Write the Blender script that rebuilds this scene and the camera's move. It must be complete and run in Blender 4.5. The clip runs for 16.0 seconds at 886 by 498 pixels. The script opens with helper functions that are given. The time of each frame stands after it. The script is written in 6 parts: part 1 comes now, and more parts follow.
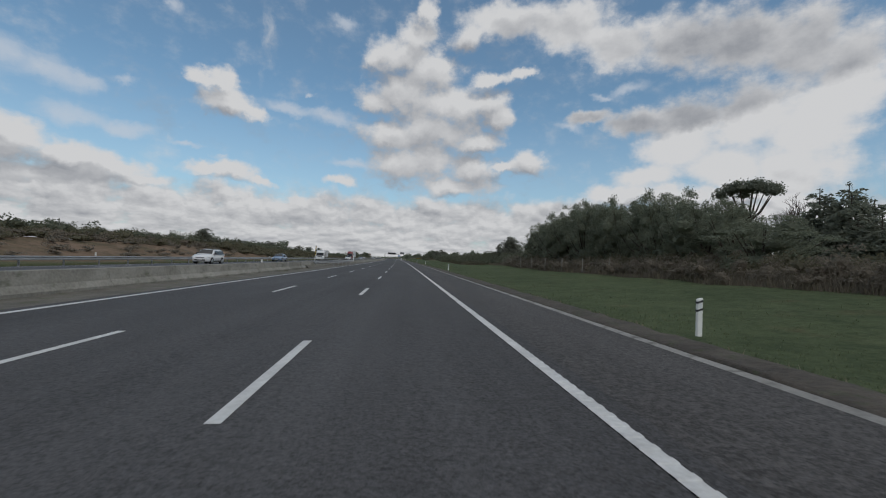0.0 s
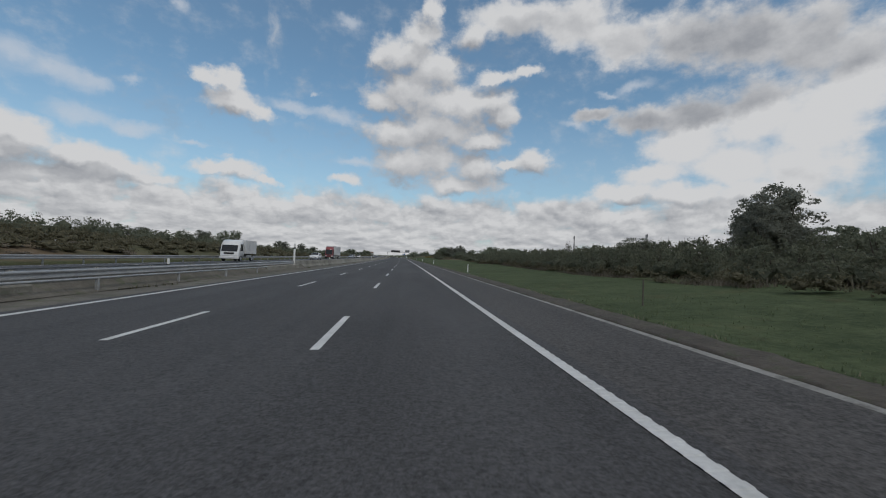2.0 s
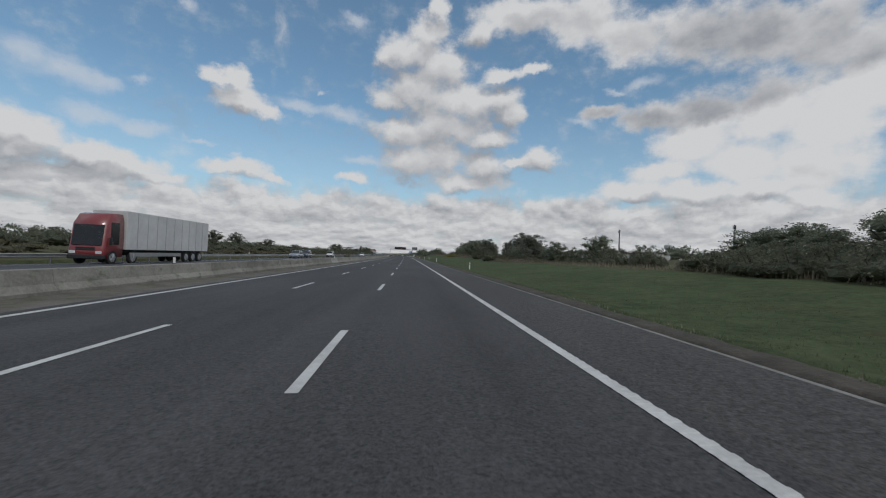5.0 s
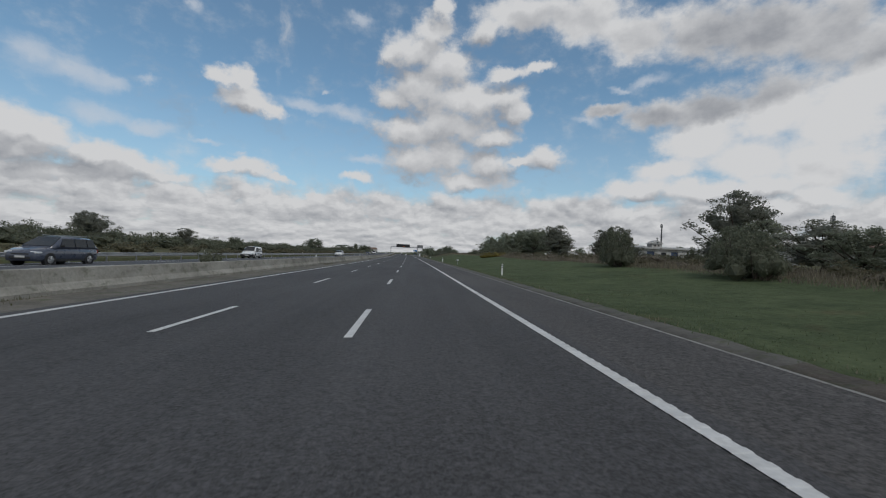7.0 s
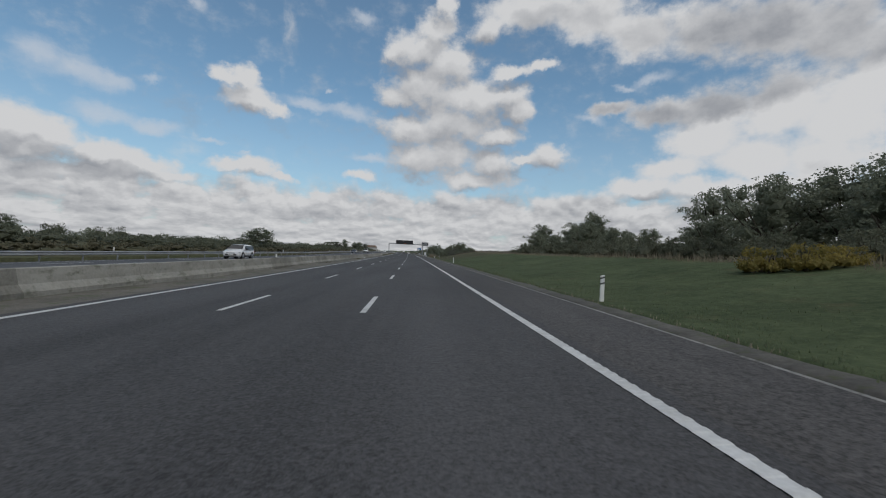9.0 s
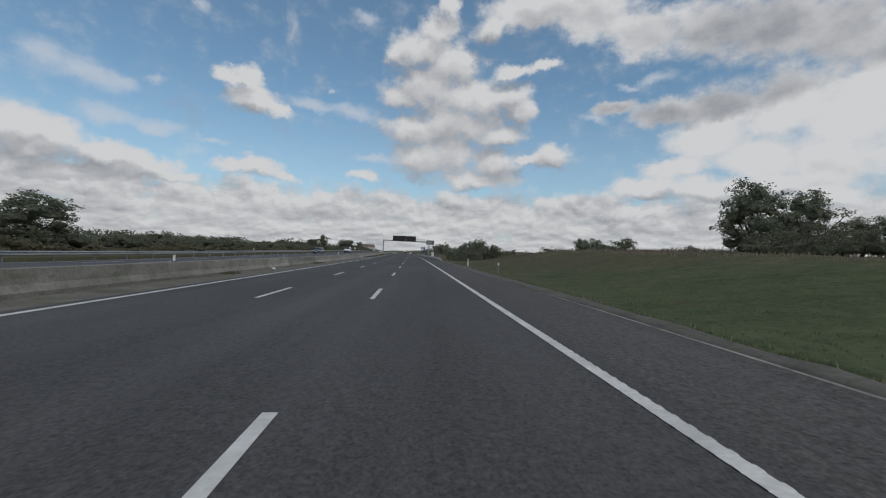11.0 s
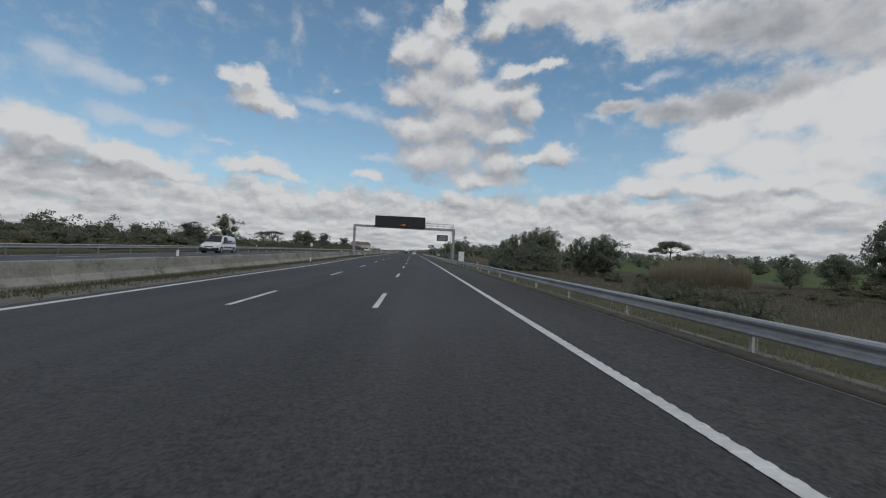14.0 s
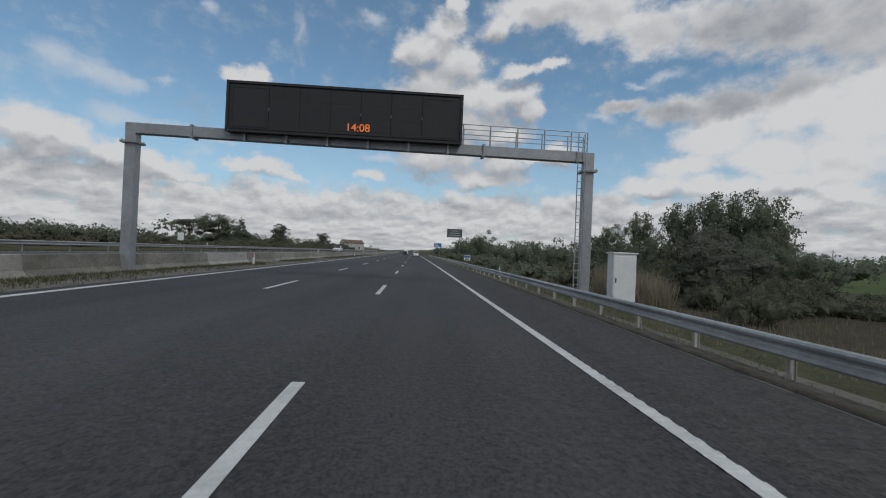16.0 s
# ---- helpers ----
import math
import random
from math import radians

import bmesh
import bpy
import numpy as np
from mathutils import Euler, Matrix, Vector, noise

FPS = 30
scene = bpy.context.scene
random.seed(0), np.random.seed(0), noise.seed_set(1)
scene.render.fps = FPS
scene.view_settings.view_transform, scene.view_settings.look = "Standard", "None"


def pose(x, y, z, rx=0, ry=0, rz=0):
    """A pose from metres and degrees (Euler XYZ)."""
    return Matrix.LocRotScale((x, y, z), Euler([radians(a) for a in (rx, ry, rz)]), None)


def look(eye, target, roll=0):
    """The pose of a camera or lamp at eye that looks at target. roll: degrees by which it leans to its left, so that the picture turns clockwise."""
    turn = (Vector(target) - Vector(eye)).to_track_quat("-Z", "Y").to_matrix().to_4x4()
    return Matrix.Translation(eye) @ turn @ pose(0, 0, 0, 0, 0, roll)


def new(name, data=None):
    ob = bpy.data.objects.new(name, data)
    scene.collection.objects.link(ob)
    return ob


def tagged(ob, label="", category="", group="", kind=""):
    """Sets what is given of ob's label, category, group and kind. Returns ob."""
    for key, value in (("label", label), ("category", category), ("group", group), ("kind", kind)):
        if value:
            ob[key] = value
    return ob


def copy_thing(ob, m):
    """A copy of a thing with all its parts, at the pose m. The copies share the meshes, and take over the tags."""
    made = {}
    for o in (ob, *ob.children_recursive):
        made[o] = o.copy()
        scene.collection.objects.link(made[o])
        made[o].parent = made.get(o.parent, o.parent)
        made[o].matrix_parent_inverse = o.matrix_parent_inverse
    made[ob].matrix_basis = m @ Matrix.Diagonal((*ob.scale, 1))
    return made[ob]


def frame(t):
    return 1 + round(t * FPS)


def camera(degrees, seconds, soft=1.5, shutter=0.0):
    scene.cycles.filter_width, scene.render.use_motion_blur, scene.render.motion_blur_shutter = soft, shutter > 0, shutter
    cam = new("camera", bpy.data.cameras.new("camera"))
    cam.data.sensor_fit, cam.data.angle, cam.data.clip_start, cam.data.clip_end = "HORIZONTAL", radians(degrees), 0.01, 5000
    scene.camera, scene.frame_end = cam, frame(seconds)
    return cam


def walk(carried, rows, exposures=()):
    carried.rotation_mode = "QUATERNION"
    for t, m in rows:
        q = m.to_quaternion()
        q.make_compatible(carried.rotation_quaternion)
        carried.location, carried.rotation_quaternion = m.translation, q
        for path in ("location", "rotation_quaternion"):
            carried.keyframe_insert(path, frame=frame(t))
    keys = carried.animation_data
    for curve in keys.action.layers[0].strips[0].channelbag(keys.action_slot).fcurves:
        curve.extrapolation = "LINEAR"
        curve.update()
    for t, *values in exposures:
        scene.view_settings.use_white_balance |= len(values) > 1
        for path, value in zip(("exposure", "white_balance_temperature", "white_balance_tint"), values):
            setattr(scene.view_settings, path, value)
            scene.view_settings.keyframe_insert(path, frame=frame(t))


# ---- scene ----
cam = camera(91.0, 16.0, soft=1.1, shutter=0.02)

# The road is a very wide left-hand bend, described by x (metres right of the
# right-hand edge line) and s (metres along it).
BEND = 15000.0
SPEED = 33.45
EYE = 1.54
FALLS = ((-200, 0.021), (15, 0.021), (65, 0.025), (132, 0.028), (249, 0.029), (316, 0.036), (440, 0.026), (503, 0.008), (550, -0.016), (700, -0.02), (4000, -0.02))


def ramp(table, v):
    """Smooth interpolation in a table of (key, value)."""
    if v <= table[0][0]:
        return table[0][1]
    for (a, p), (b, q) in zip(table, table[1:]):
        if v <= b:
            k = (v - a) / (b - a)
            return p + (q - p) * k * k * (3 - 2 * k)
    return table[-1][1]


def crossfall(s):
    return ramp(FALLS, s)


def road_z(x, s):
    return crossfall(s) * (x + 2.5)


def shift(s):
    return -s * abs(s) / (2 * BEND)


def heading(s):
    return math.degrees(s / BEND)


# seconds, x on the road, yaw, pitch; the camera keeps a small steady lean
PATH = ((0.0, -2.10, -5.25, 1.45), (1.5, -2.31, -4.75, 1.28), (3.5, -2.40, -4.25, 1.10), (5.2, -2.54, -3.70, 0.95), (7.0, -2.66, -3.20, 0.80), (9.0, -2.55, -2.75, 0.60), (10.3, -2.53, -2.50, 0.58), (11.5, -2.43, -2.30, 0.57), (12.5, -2.58, -2.15, 0.55), (13.2, -2.66, -1.98, 0.52), (14.5, -2.63, -1.70, 0.46), (16.0, -2.50, -1.50, 0.48))
LEAN = 2.4


def camera_pose(t):
    x, yaw, pitch = (ramp_path(t, i) for i in (1, 2, 3))
    s = SPEED * t
    return pose(x + shift(s), s, road_z(x, s) + EYE, 90 + pitch, 0, yaw) @ pose(0, 0, 0, 0, 0, LEAN)


def ramp_path(t, i):
    """Catmull-Rom through the path's rows."""
    k = max(j for j in range(len(PATH) - 1) if PATH[j][0] <= t)
    a, b = PATH[k], PATH[k + 1]
    def slope(j):
        lo, hi = PATH[max(j - 1, 0)], PATH[min(j + 1, len(PATH) - 1)]
        return (hi[i] - lo[i]) / (hi[0] - lo[0])
    h = b[0] - a[0]
    u = (t - a[0]) / h
    return ((2*u**3 - 3*u*u + 1) * a[i] + (u**3 - 2*u*u + u) * h * slope(k)
            + (3*u*u - 2*u**3) * b[i] + (u**3 - u*u) * h * slope(k + 1))


walk(cam, [(j / 2, camera_pose(j / 2)) for j in range(33)])

# ---- sky and sun ----
SUN_HEIGHT, SUN_TURN = 46.0, 150.0
world = bpy.data.worlds.new("sky")
scene.world = world
world.use_nodes = True


class Nodes:
    """Short names for building node trees."""

    def __init__(self, tree):
        self.tree = tree
        tree.nodes.clear()

    def add(self, kind):
        return self.tree.nodes.new(kind)

    def link(self, a, b):
        self.tree.links.new(a, b)

    def feed(self, socket, value):
        if isinstance(value, bpy.types.NodeSocket):
            self.link(value, socket)
        else:
            socket.default_value = value

    def math(self, op, a, b=0.0, clamp=False):
        n = self.add("ShaderNodeMath")
        n.operation, n.use_clamp = op, clamp
        self.feed(n.inputs[0], a)
        self.feed(n.inputs[1], b)
        return n.outputs[0]

    def vec(self, op, a, b=(0, 0, 0)):
        n = self.add("ShaderNodeVectorMath")
        n.operation = op
        self.feed(n.inputs[0], a)
        self.feed(n.inputs[1], b)
        return n.outputs["Value"] if op == "LENGTH" else n.outputs["Vector"]

    def step(self, v, lo, hi, out0=0.0, out1=1.0):
        n = self.add("ShaderNodeMapRange")
        n.interpolation_type = "SMOOTHSTEP"
        self.feed(n.inputs[0], v)
        n.inputs[1].default_value, n.inputs[2].default_value = lo, hi
        n.inputs[3].default_value, n.inputs[4].default_value = out0, out1
        return n.outputs[0]

    def noise(self, vector, scale, detail=5.0, rough=0.55, colour=False):
        n = self.add("ShaderNodeTexNoise")
        self.feed(n.inputs["Vector"], vector)
        n.inputs["Scale"].default_value, n.inputs["Detail"].default_value, n.inputs["Roughness"].default_value = scale, detail, rough
        return n.outputs["Color" if colour else "Fac"]

    def mix(self, f, a, b, blend="MIX"):
        n = self.add("ShaderNodeMix")
        n.data_type, n.blend_type = "RGBA", blend
        self.feed(n.inputs[0], f)
        self.feed(n.inputs[6], a)
        self.feed(n.inputs[7], b)
        return n.outputs[2]


# Clouds ahead: azimuth and height of the middle, half width and half height, tilt, in degrees.
TOWERS = ((-1.4, 25, 4.1, 2.1, 3), (0.6, 27.2, 2.5, 2, 2), (-4.3, 24.3, 2.1, 1, 4), (2.1, 29.5, 1.5, 1.5, 2), (2.8, 23.6, 3.7, 2.4, 1), (-0.8, 20.6, 4.6, 2.6, 3), (-3.7, 19.2, 3.1, 1.1, -10), (5.6, 19.5, 5.2, 2.6, 1), (10, 19.9, 3.4, 1.8, -1), (11.9, 18.2, 1.9, 1.6, -1), (3.5, 16.4, 5.9, 2.5, 1), (-2.1, 15.4, 4.6, 1.9, -11), (9.5, 15.3, 3.6, 1.3, 10), (-0.4, 12.3, 4.6, 2.5, 3), (2.9, 12.9, 3.7, 2.8, 2))
TOWER_FEET = ((-8.4, 9.6, 1.9, 0.7, 4), (8.7, 12.1, 3.2, 2, 1), (15.7, 12.6, 2.1, 1.7, -1), (12.9, 12.4, 2.2, 0.7, 0), (6.4, 9.7, 5.2, 1.2, 1), (11, 22.9, 2.9, 0.8, 7), (14.6, 23.4, 2.1, 0.5, 6), (7.6, 27.4, 2.4, 1.4, 20))
HEAPS = ((12.5, 29, 5.7, 1.9, -3), (20.3, 28.2, 6, 2.5, -7), (26.3, 25.9, 4.9, 2.5, -8), (33.7, 25, 5.1, 3, -12), (39.6, 24, 4.7, 3.1, -14), (44.6, 22.3, 4.1, 3.8, -15), (48.2, 18.5, 3.3, 5.1, -14), (23.2, 18, 2.6, 0.8, 11), (28.5, 17.1, 3.7, 1.5, -6), (34.2, 16.7, 4.1, 2.6, 1), (40.3, 16.5, 4.3, 3.6, 5), (45.2, 14.6, 3.9, 4.6, -10), (33.2, 13.9, 4.3, 2.2, -6), (38, 11.6, 4.7, 2.6, -6), (43.6, 10.5, 4.4, 3.3, -6), (30.4, 10.9, 3.9, 1.4, 8))
BANKS = ((-42.4, 10.2, 2.8, 2.1, 6), (-39.2, 10, 2.6, 1.6, -8), (-40.6, 8.5, 3.4, 1.2, 11), (-35.7, 8.9, 3.4, 1.3, 0), (-31.9, 8.4, 3.2, 1.2, -4), (-36.8, 7, 5.2, 1.1, 8), (-29.5, 7.4, 2.7, 0.7, 1), (-24.1, 9.5, 2.2, 0.8, 12), (-20.9, 9.5, 2.7, 1.1, -6), (-18, 8.6, 1.6, 0.5, -10), (-24.4, 19.3, 2.1, 0.8, -11), (-22.4, 19.2, 1.6, 1.3, -32), (-21.9, 17.1, 3, 1.5, -3), (-19.6, 16.4, 1.9, 0.9, -12), (26.3, 8.8, 4.8, 1.2, 9), (33.4, 8.6, 4.7, 1.5, -3), (40, 8.5, 4, 1.4, 2), (43.7, 7.5, 2.9, 1.1, -14))
WISPS = ((-15, 17.4, 4.1, 0.8, -5), (-10.2, 17.1, 3.6, 1.0, -2), (-7, 11.9, 3.8, 0.7, -1), (-40.9, 17, 3.2, 1.7, -1), (-37.6, 16.4, 4, 1.5, -7), (-34.9, 16.1, 2.4, 1, 3), (-31.7, 17, 1.4, 0.5, 0), (-35.9, 12.6, 3.3, 1.2, 3), (-31.8, 12.3, 3.1, 0.9, 4), (-8.9, 27.9, 2.2, 0.8, 0), (-27.6, 25.5, 1.2, 0.8, -15), (-25.7, 11.7, 2, 0.4, 3), (-22.5, 11.1, 1.1, 0.3, 2), (27.7, 20.8, 2.6, 0.7, 8), (24.6, 20.5, 1.5, 0.4, -5), (20.8, 17, 2.7, 0.6, -13), (-12.4, 19.5, 0.7, 0.3, 7))


def build_sky():
    n = Nodes(world.node_tree)
    where = n.add("ShaderNodeTexCoord").outputs["Generated"]
    parts = n.add("ShaderNodeSeparateXYZ")
    n.link(where, parts.inputs[0])
    x, y, z = parts.outputs
    az = n.math("MULTIPLY", n.math("ARCTAN2", x, y), 57.2958)
    el = n.math("MULTIPLY", n.math("ARCSINE", z), 57.2958)
    flat = n.add("ShaderNodeCombineXYZ")
    n.link(az, flat.inputs[0])
    n.link(el, flat.inputs[1])
    p = flat.outputs[0]
    wob = n.vec("SUBTRACT", n.noise(p, 0.34, 7.0, 0.60, True), (0.5, 0.5, 0.5))
    wob = n.vec("MULTIPLY", wob, (3.6, 2.6, 0.0))
    warped = n.vec("ADD", p, wob)
    above = n.vec("ADD", warped, (0.5, 1.7, 0.0))

    def add_smooth(a, b, soft=0.30):
        m = n.add("ShaderNodeMath")
        m.operation = "SMOOTH_MAX"
        n.link(a, m.inputs[0])
        n.link(b, m.inputs[1])
        m.inputs[2].default_value = soft
        return m.outputs[0]

    def field(vector, groups, soft=0.30):
        best = None
        for group in groups:
            for a, e, w, h, tilt in group:
                m = n.add("ShaderNodeMapping")
                m.vector_type = "TEXTURE"
                # each lump waits for the one before it, which keeps the shader small enough to compile
                n.feed(m.inputs["Vector"], vector if best is None else n.vec("ADD", vector, n.math("MULTIPLY", best, 1e-6)))
                m.inputs["Location"].default_value = (a, e, 0)
                m.inputs["Rotation"].default_value = (0, 0, radians(tilt))
                m.inputs["Scale"].default_value = (w, h, 1)
                v = n.math("SUBTRACT", 1.35, n.vec("LENGTH", m.outputs[0]))
                best = v if best is None else add_smooth(best, v, soft)
        return best

    grain_here = n.noise(n.vec("MULTIPLY", p, (1.0, 1.4, 0)), 0.30, 10.0, 0.60)
    grain_up = n.noise(n.vec("MULTIPLY", n.vec("ADD", p, (0.3, 0.9, 0)), (1.0, 1.4, 0)), 0.30, 10.0, 0.60)
    near = field(warped, (TOWERS, TOWER_FEET, BANKS))
    up = field(above, (TOWERS, TOWER_FEET, BANKS), 0.6)
    lift = n.math("SUBTRACT", n.math("MINIMUM", near, 1.0), n.math("MINIMUM", up, 1.0))
    heaps = field(warped, (HEAPS,), 0.5)
    here = add_smooth(near, heaps)

    # low layered clouds all round, thinner towards the horizon, and broken cloud outside the part ahead
    depth = n.math("MULTIPLY", n.math("LOGARITHM", n.math("ADD", n.math("MAXIMUM", el, 0.0), 1.6), 2.718), 2.6)

    def layer(dx, dy, wide=0.24, detail=7.0):
        q = n.add("ShaderNodeCombineXYZ")
        n.link(n.math("ADD", n.math("MULTIPLY", az, wide), dx), q.inputs[0])
        n.link(n.math("ADD", depth, dy), q.inputs[1])
        q = n.vec("ADD", q.outputs[0], n.vec("MULTIPLY", wob, (0.14, 0.10, 0)))
        return n.noise(q, 1.0, detail, 0.55)

    low, low_up, patchy = layer(0.0, 0.0), layer(0.05, 0.26), layer(9.3, 4.1, 0.14, 4.0)
    band = n.step(el, 10.2, 5.6)
    low_d = n.math("ADD", n.math("MULTIPLY", band, 1.15), n.math("MULTIPLY", n.math("SUBTRACT", low, 0.60), 2.4))
    side = n.math("MAXIMUM", n.step(n.math("ABSOLUTE", az), 48.0, 58.0), n.step(el, 31.0, 38.0))
    wide = n.noise(n.vec("MULTIPLY", p, (0.8, 1.3, 0)), 0.045, 7.0, 0.58)
    side_d = n.math("MULTIPLY", side, n.math("MULTIPLY", n.math("SUBTRACT", wide, 0.40), 5.0))

    wave = n.math("MULTIPLY", n.math("SUBTRACT", grain_here, 0.5), n.step(heaps, 0.3, 1.0, 1.9, 0.7))
    wave = n.math("MULTIPLY", wave, n.step(n.math("MAXIMUM", here, side_d), -0.35, 0.25))
    dens = n.math("ADD", n.math("MAXIMUM", here, side_d), wave)
    mask = n.step(dens, -0.06, 0.82)
    low_mask = n.step(low_d, 0.05, 0.75)
    # light falls from above: tops bright, undersides grey; the wide sheets are smoother and greyer
    broad = n.noise(n.vec("MULTIPLY", warped, (0.6, 1.3, 0)), 0.11, 4.0, 0.5)
    shade = n.math("ADD", n.math("MULTIPLY", lift, 0.92), n.math("MULTIPLY", n.math("SUBTRACT", grain_here, grain_up), 0.80))
    shade = n.math("ADD", shade, n.math("MULTIPLY", n.math("SUBTRACT", broad, 0.5), 1.7))
    sheet = n.step(heaps, 0.2, 1.2, 0.0, -0.38)
    thick = n.math("ADD", n.step(dens, 0.4, 1.9, 0.0, -0.12), sheet)
    shade = n.math("ADD", n.math("ADD", shade, thick), 0.58, True)
    low_shade = n.math("ADD", n.math("MULTIPLY", n.math("SUBTRACT", low, low_up), 2.5), n.math("ADD", n.math("MULTIPLY", n.math("SUBTRACT", patchy, 0.5), 1.8), 0.70), True)
    thin = n.math("ADD", field(warped, (WISPS,)), n.math("MULTIPLY", n.math("SUBTRACT", n.noise(n.vec("MULTIPLY", warped, (0.35, 1.0, 0)), 0.5, 6.0), 0.5), 1.3))
    thin = n.step(thin, 0.16, 1.30, 0.0, 0.66)

    sky = n.add("ShaderNodeTexSky")
    sky.sky_type, sky.sun_disc = "NISHITA", False
    sky.sun_elevation, sky.sun_rotation = radians(SUN_HEIGHT), radians(SUN_TURN)
    sky.altitude, sky.air_density, sky.dust_density, sky.ozone_density = 100, 1.0, 0.6, 1.6
    blue = n.mix(1.0, sky.outputs[0], (SKY_GAIN * 0.78, SKY_GAIN * 1.04, SKY_GAIN * 1.05, 1), "MULTIPLY")
    grey, white = (2.95, 3.1, 3.4, 1), (6.08, 6.14, 6.25, 1)
    blue = n.mix(n.step(el, 22.0, 4.0, 0.10, 0.42), blue, (4.3, 5.2, 6.3, 1))
    out = n.mix(thin, blue, (5.3, 5.7, 6.3, 1))
    out = n.mix(low_mask, out, n.mix(low_shade, grey, white))
    out = n.mix(mask, out, n.mix(shade, grey, white))
    back = n.add("ShaderNodeBackground")
    n.link(out, back.inputs[0])
    back.inputs[1].default_value = 0.1
    n.link(back.outputs[0], n.add("ShaderNodeOutputWorld").inputs[0])


SKY_GAIN = 1.0
build_sky()
sun = new("sun", bpy.data.lights.new("sun", "SUN"))
sun.data.energy, sun.data.angle, sun.data.color = 0.9, radians(14), (1.0, 0.96, 0.90)
a, e = radians(SUN_TURN), radians(SUN_HEIGHT)
sun.matrix_world = look((0, 0, 60), (-math.sin(a) * math.cos(e), -math.cos(a) * math.cos(e), 60 - math.sin(e)))

# ---- materials ----


def surface(name, dark, light, grain=8.0, patch=0.4, rough=0.85, bump=0.3, third=None, metal=0.0, stretch=(1, 1, 1), vary=0.0, depth=0.02):
    """A matt surface of two tones in grain and patches, at world size; third: stains of another colour; vary: tone by piece."""
    m = bpy.data.materials.new(name)
    m.use_nodes = True
    n = Nodes(m.node_tree)
    where = n.add("ShaderNodeNewGeometry").outputs["Position"]
    wide = n.vec("MULTIPLY", where, stretch)
    fine = n.noise(where, grain, 4.0, 0.65)
    broad = n.noise(wide, patch, 6.0, 0.6)
    f = n.math("ADD", n.math("MULTIPLY", n.math("SUBTRACT", fine, 0.5), 1.1), n.math("MULTIPLY", n.math("SUBTRACT", broad, 0.5), 1.7))
    f = n.math("ADD", f, 0.5, True)
    if vary:
        r = n.add("ShaderNodeObjectInfo").outputs["Random"]
        f = n.math("ADD", f, n.math("MULTIPLY", n.math("SUBTRACT", r, 0.5), vary), True)
    colour = n.mix(f, (*dark, 1), (*light, 1))
    if third:
        spots = n.step(n.noise(wide, patch * 2.3, 7.0, 0.65), 0.52, 0.68, 0.0, 0.75)
        colour = n.mix(spots, colour, (*third, 1))
    b = n.add("ShaderNodeBsdfPrincipled")
    n.link(colour, b.inputs["Base Color"])
    b.inputs["Roughness"].default_value, b.inputs["Metallic"].default_value = rough, metal
    b.inputs["Specular IOR Level"].default_value = 0.35
    if bump:
        k = n.add("ShaderNodeBump")
        k.inputs["Strength"].default_value, k.inputs["Distance"].default_value = bump, depth
        n.link(fine, k.inputs["Height"])
        n.link(k.outputs[0], b.inputs["Normal"])
    n.link(b.outputs[0], n.add("ShaderNodeOutputMaterial").inputs[0])
    return m


def gloss(name, colour, rough=0.3, metal=0.0, coat=0.0, glow=0.0, speckle=0.08):
    """Paint, plastic, rubber or metal with a little uneven dirt."""
    m = bpy.data.materials.new(name)
    m.use_nodes = True
    n = Nodes(m.node_tree)
    where = n.add("ShaderNodeNewGeometry").outputs["Position"]
    dirt = n.noise(where, 3.0, 6.0, 0.6)
    b = n.add("ShaderNodeBsdfPrincipled")
    n.link(n.mix(n.step(dirt, 0.35, 0.75, 0.0, speckle * 3), (*colour, 1), tuple(c * 0.5 + 0.04 for c in colour) + (1,)), b.inputs["Base Color"])
    n.link(n.step(dirt, 0.3, 0.8, rough, min(rough + 0.2, 1.0)), b.inputs["Roughness"])
    b.inputs["Metallic"].default_value = metal
    b.inputs["Coat Weight"].default_value = coat
    b.inputs["Coat Roughness"].default_value = 0.05
    if glow:
        b.inputs["Emission Color"].default_value = (*colour, 1)
        b.inputs["Emission Strength"].default_value = glow
    n.link(b.outputs[0], n.add("ShaderNodeOutputMaterial").inputs[0])
    return m


def leafage(name, dark, light):
    """Leaves: tone differs from leaf to leaf and from plant to plant; a little light comes through."""
    m = bpy.data.materials.new(name)
    m.use_nodes = True
    n = Nodes(m.node_tree)
    island = n.add("ShaderNodeNewGeometry").outputs["Random Per Island"]
    plant = n.add("ShaderNodeObjectInfo").outputs["Random"]
    where = n.add("ShaderNodeNewGeometry").outputs["Position"]
    f = n.math("ADD", n.math("MULTIPLY", island, 0.45), n.math("MULTIPLY", plant, 0.30))
    f = n.math("ADD", f, n.math("MULTIPLY", n.math("SUBTRACT", n.noise(where, 3.5, 5.0, 0.7), 0.32), 0.85), True)
    colour = n.mix(f, (*dark, 1), (*light, 1))
    b = n.add("ShaderNodeBsdfPrincipled")
    n.link(colour, b.inputs["Base Color"])
    b.inputs["Roughness"].default_value = 0.65
    b.inputs["Specular IOR Level"].default_value = 0.25
    t = n.add("ShaderNodeBsdfTranslucent")
    n.link(colour, t.inputs[0])
    mixer = n.add("ShaderNodeMixShader")
    mixer.inputs[0].default_value = 0.5
    n.link(b.outputs[0], mixer.inputs[1])
    n.link(t.outputs[0], mixer.inputs[2])
    n.link(mixer.outputs[0], n.add("ShaderNodeOutputMaterial").inputs[0])
    return m


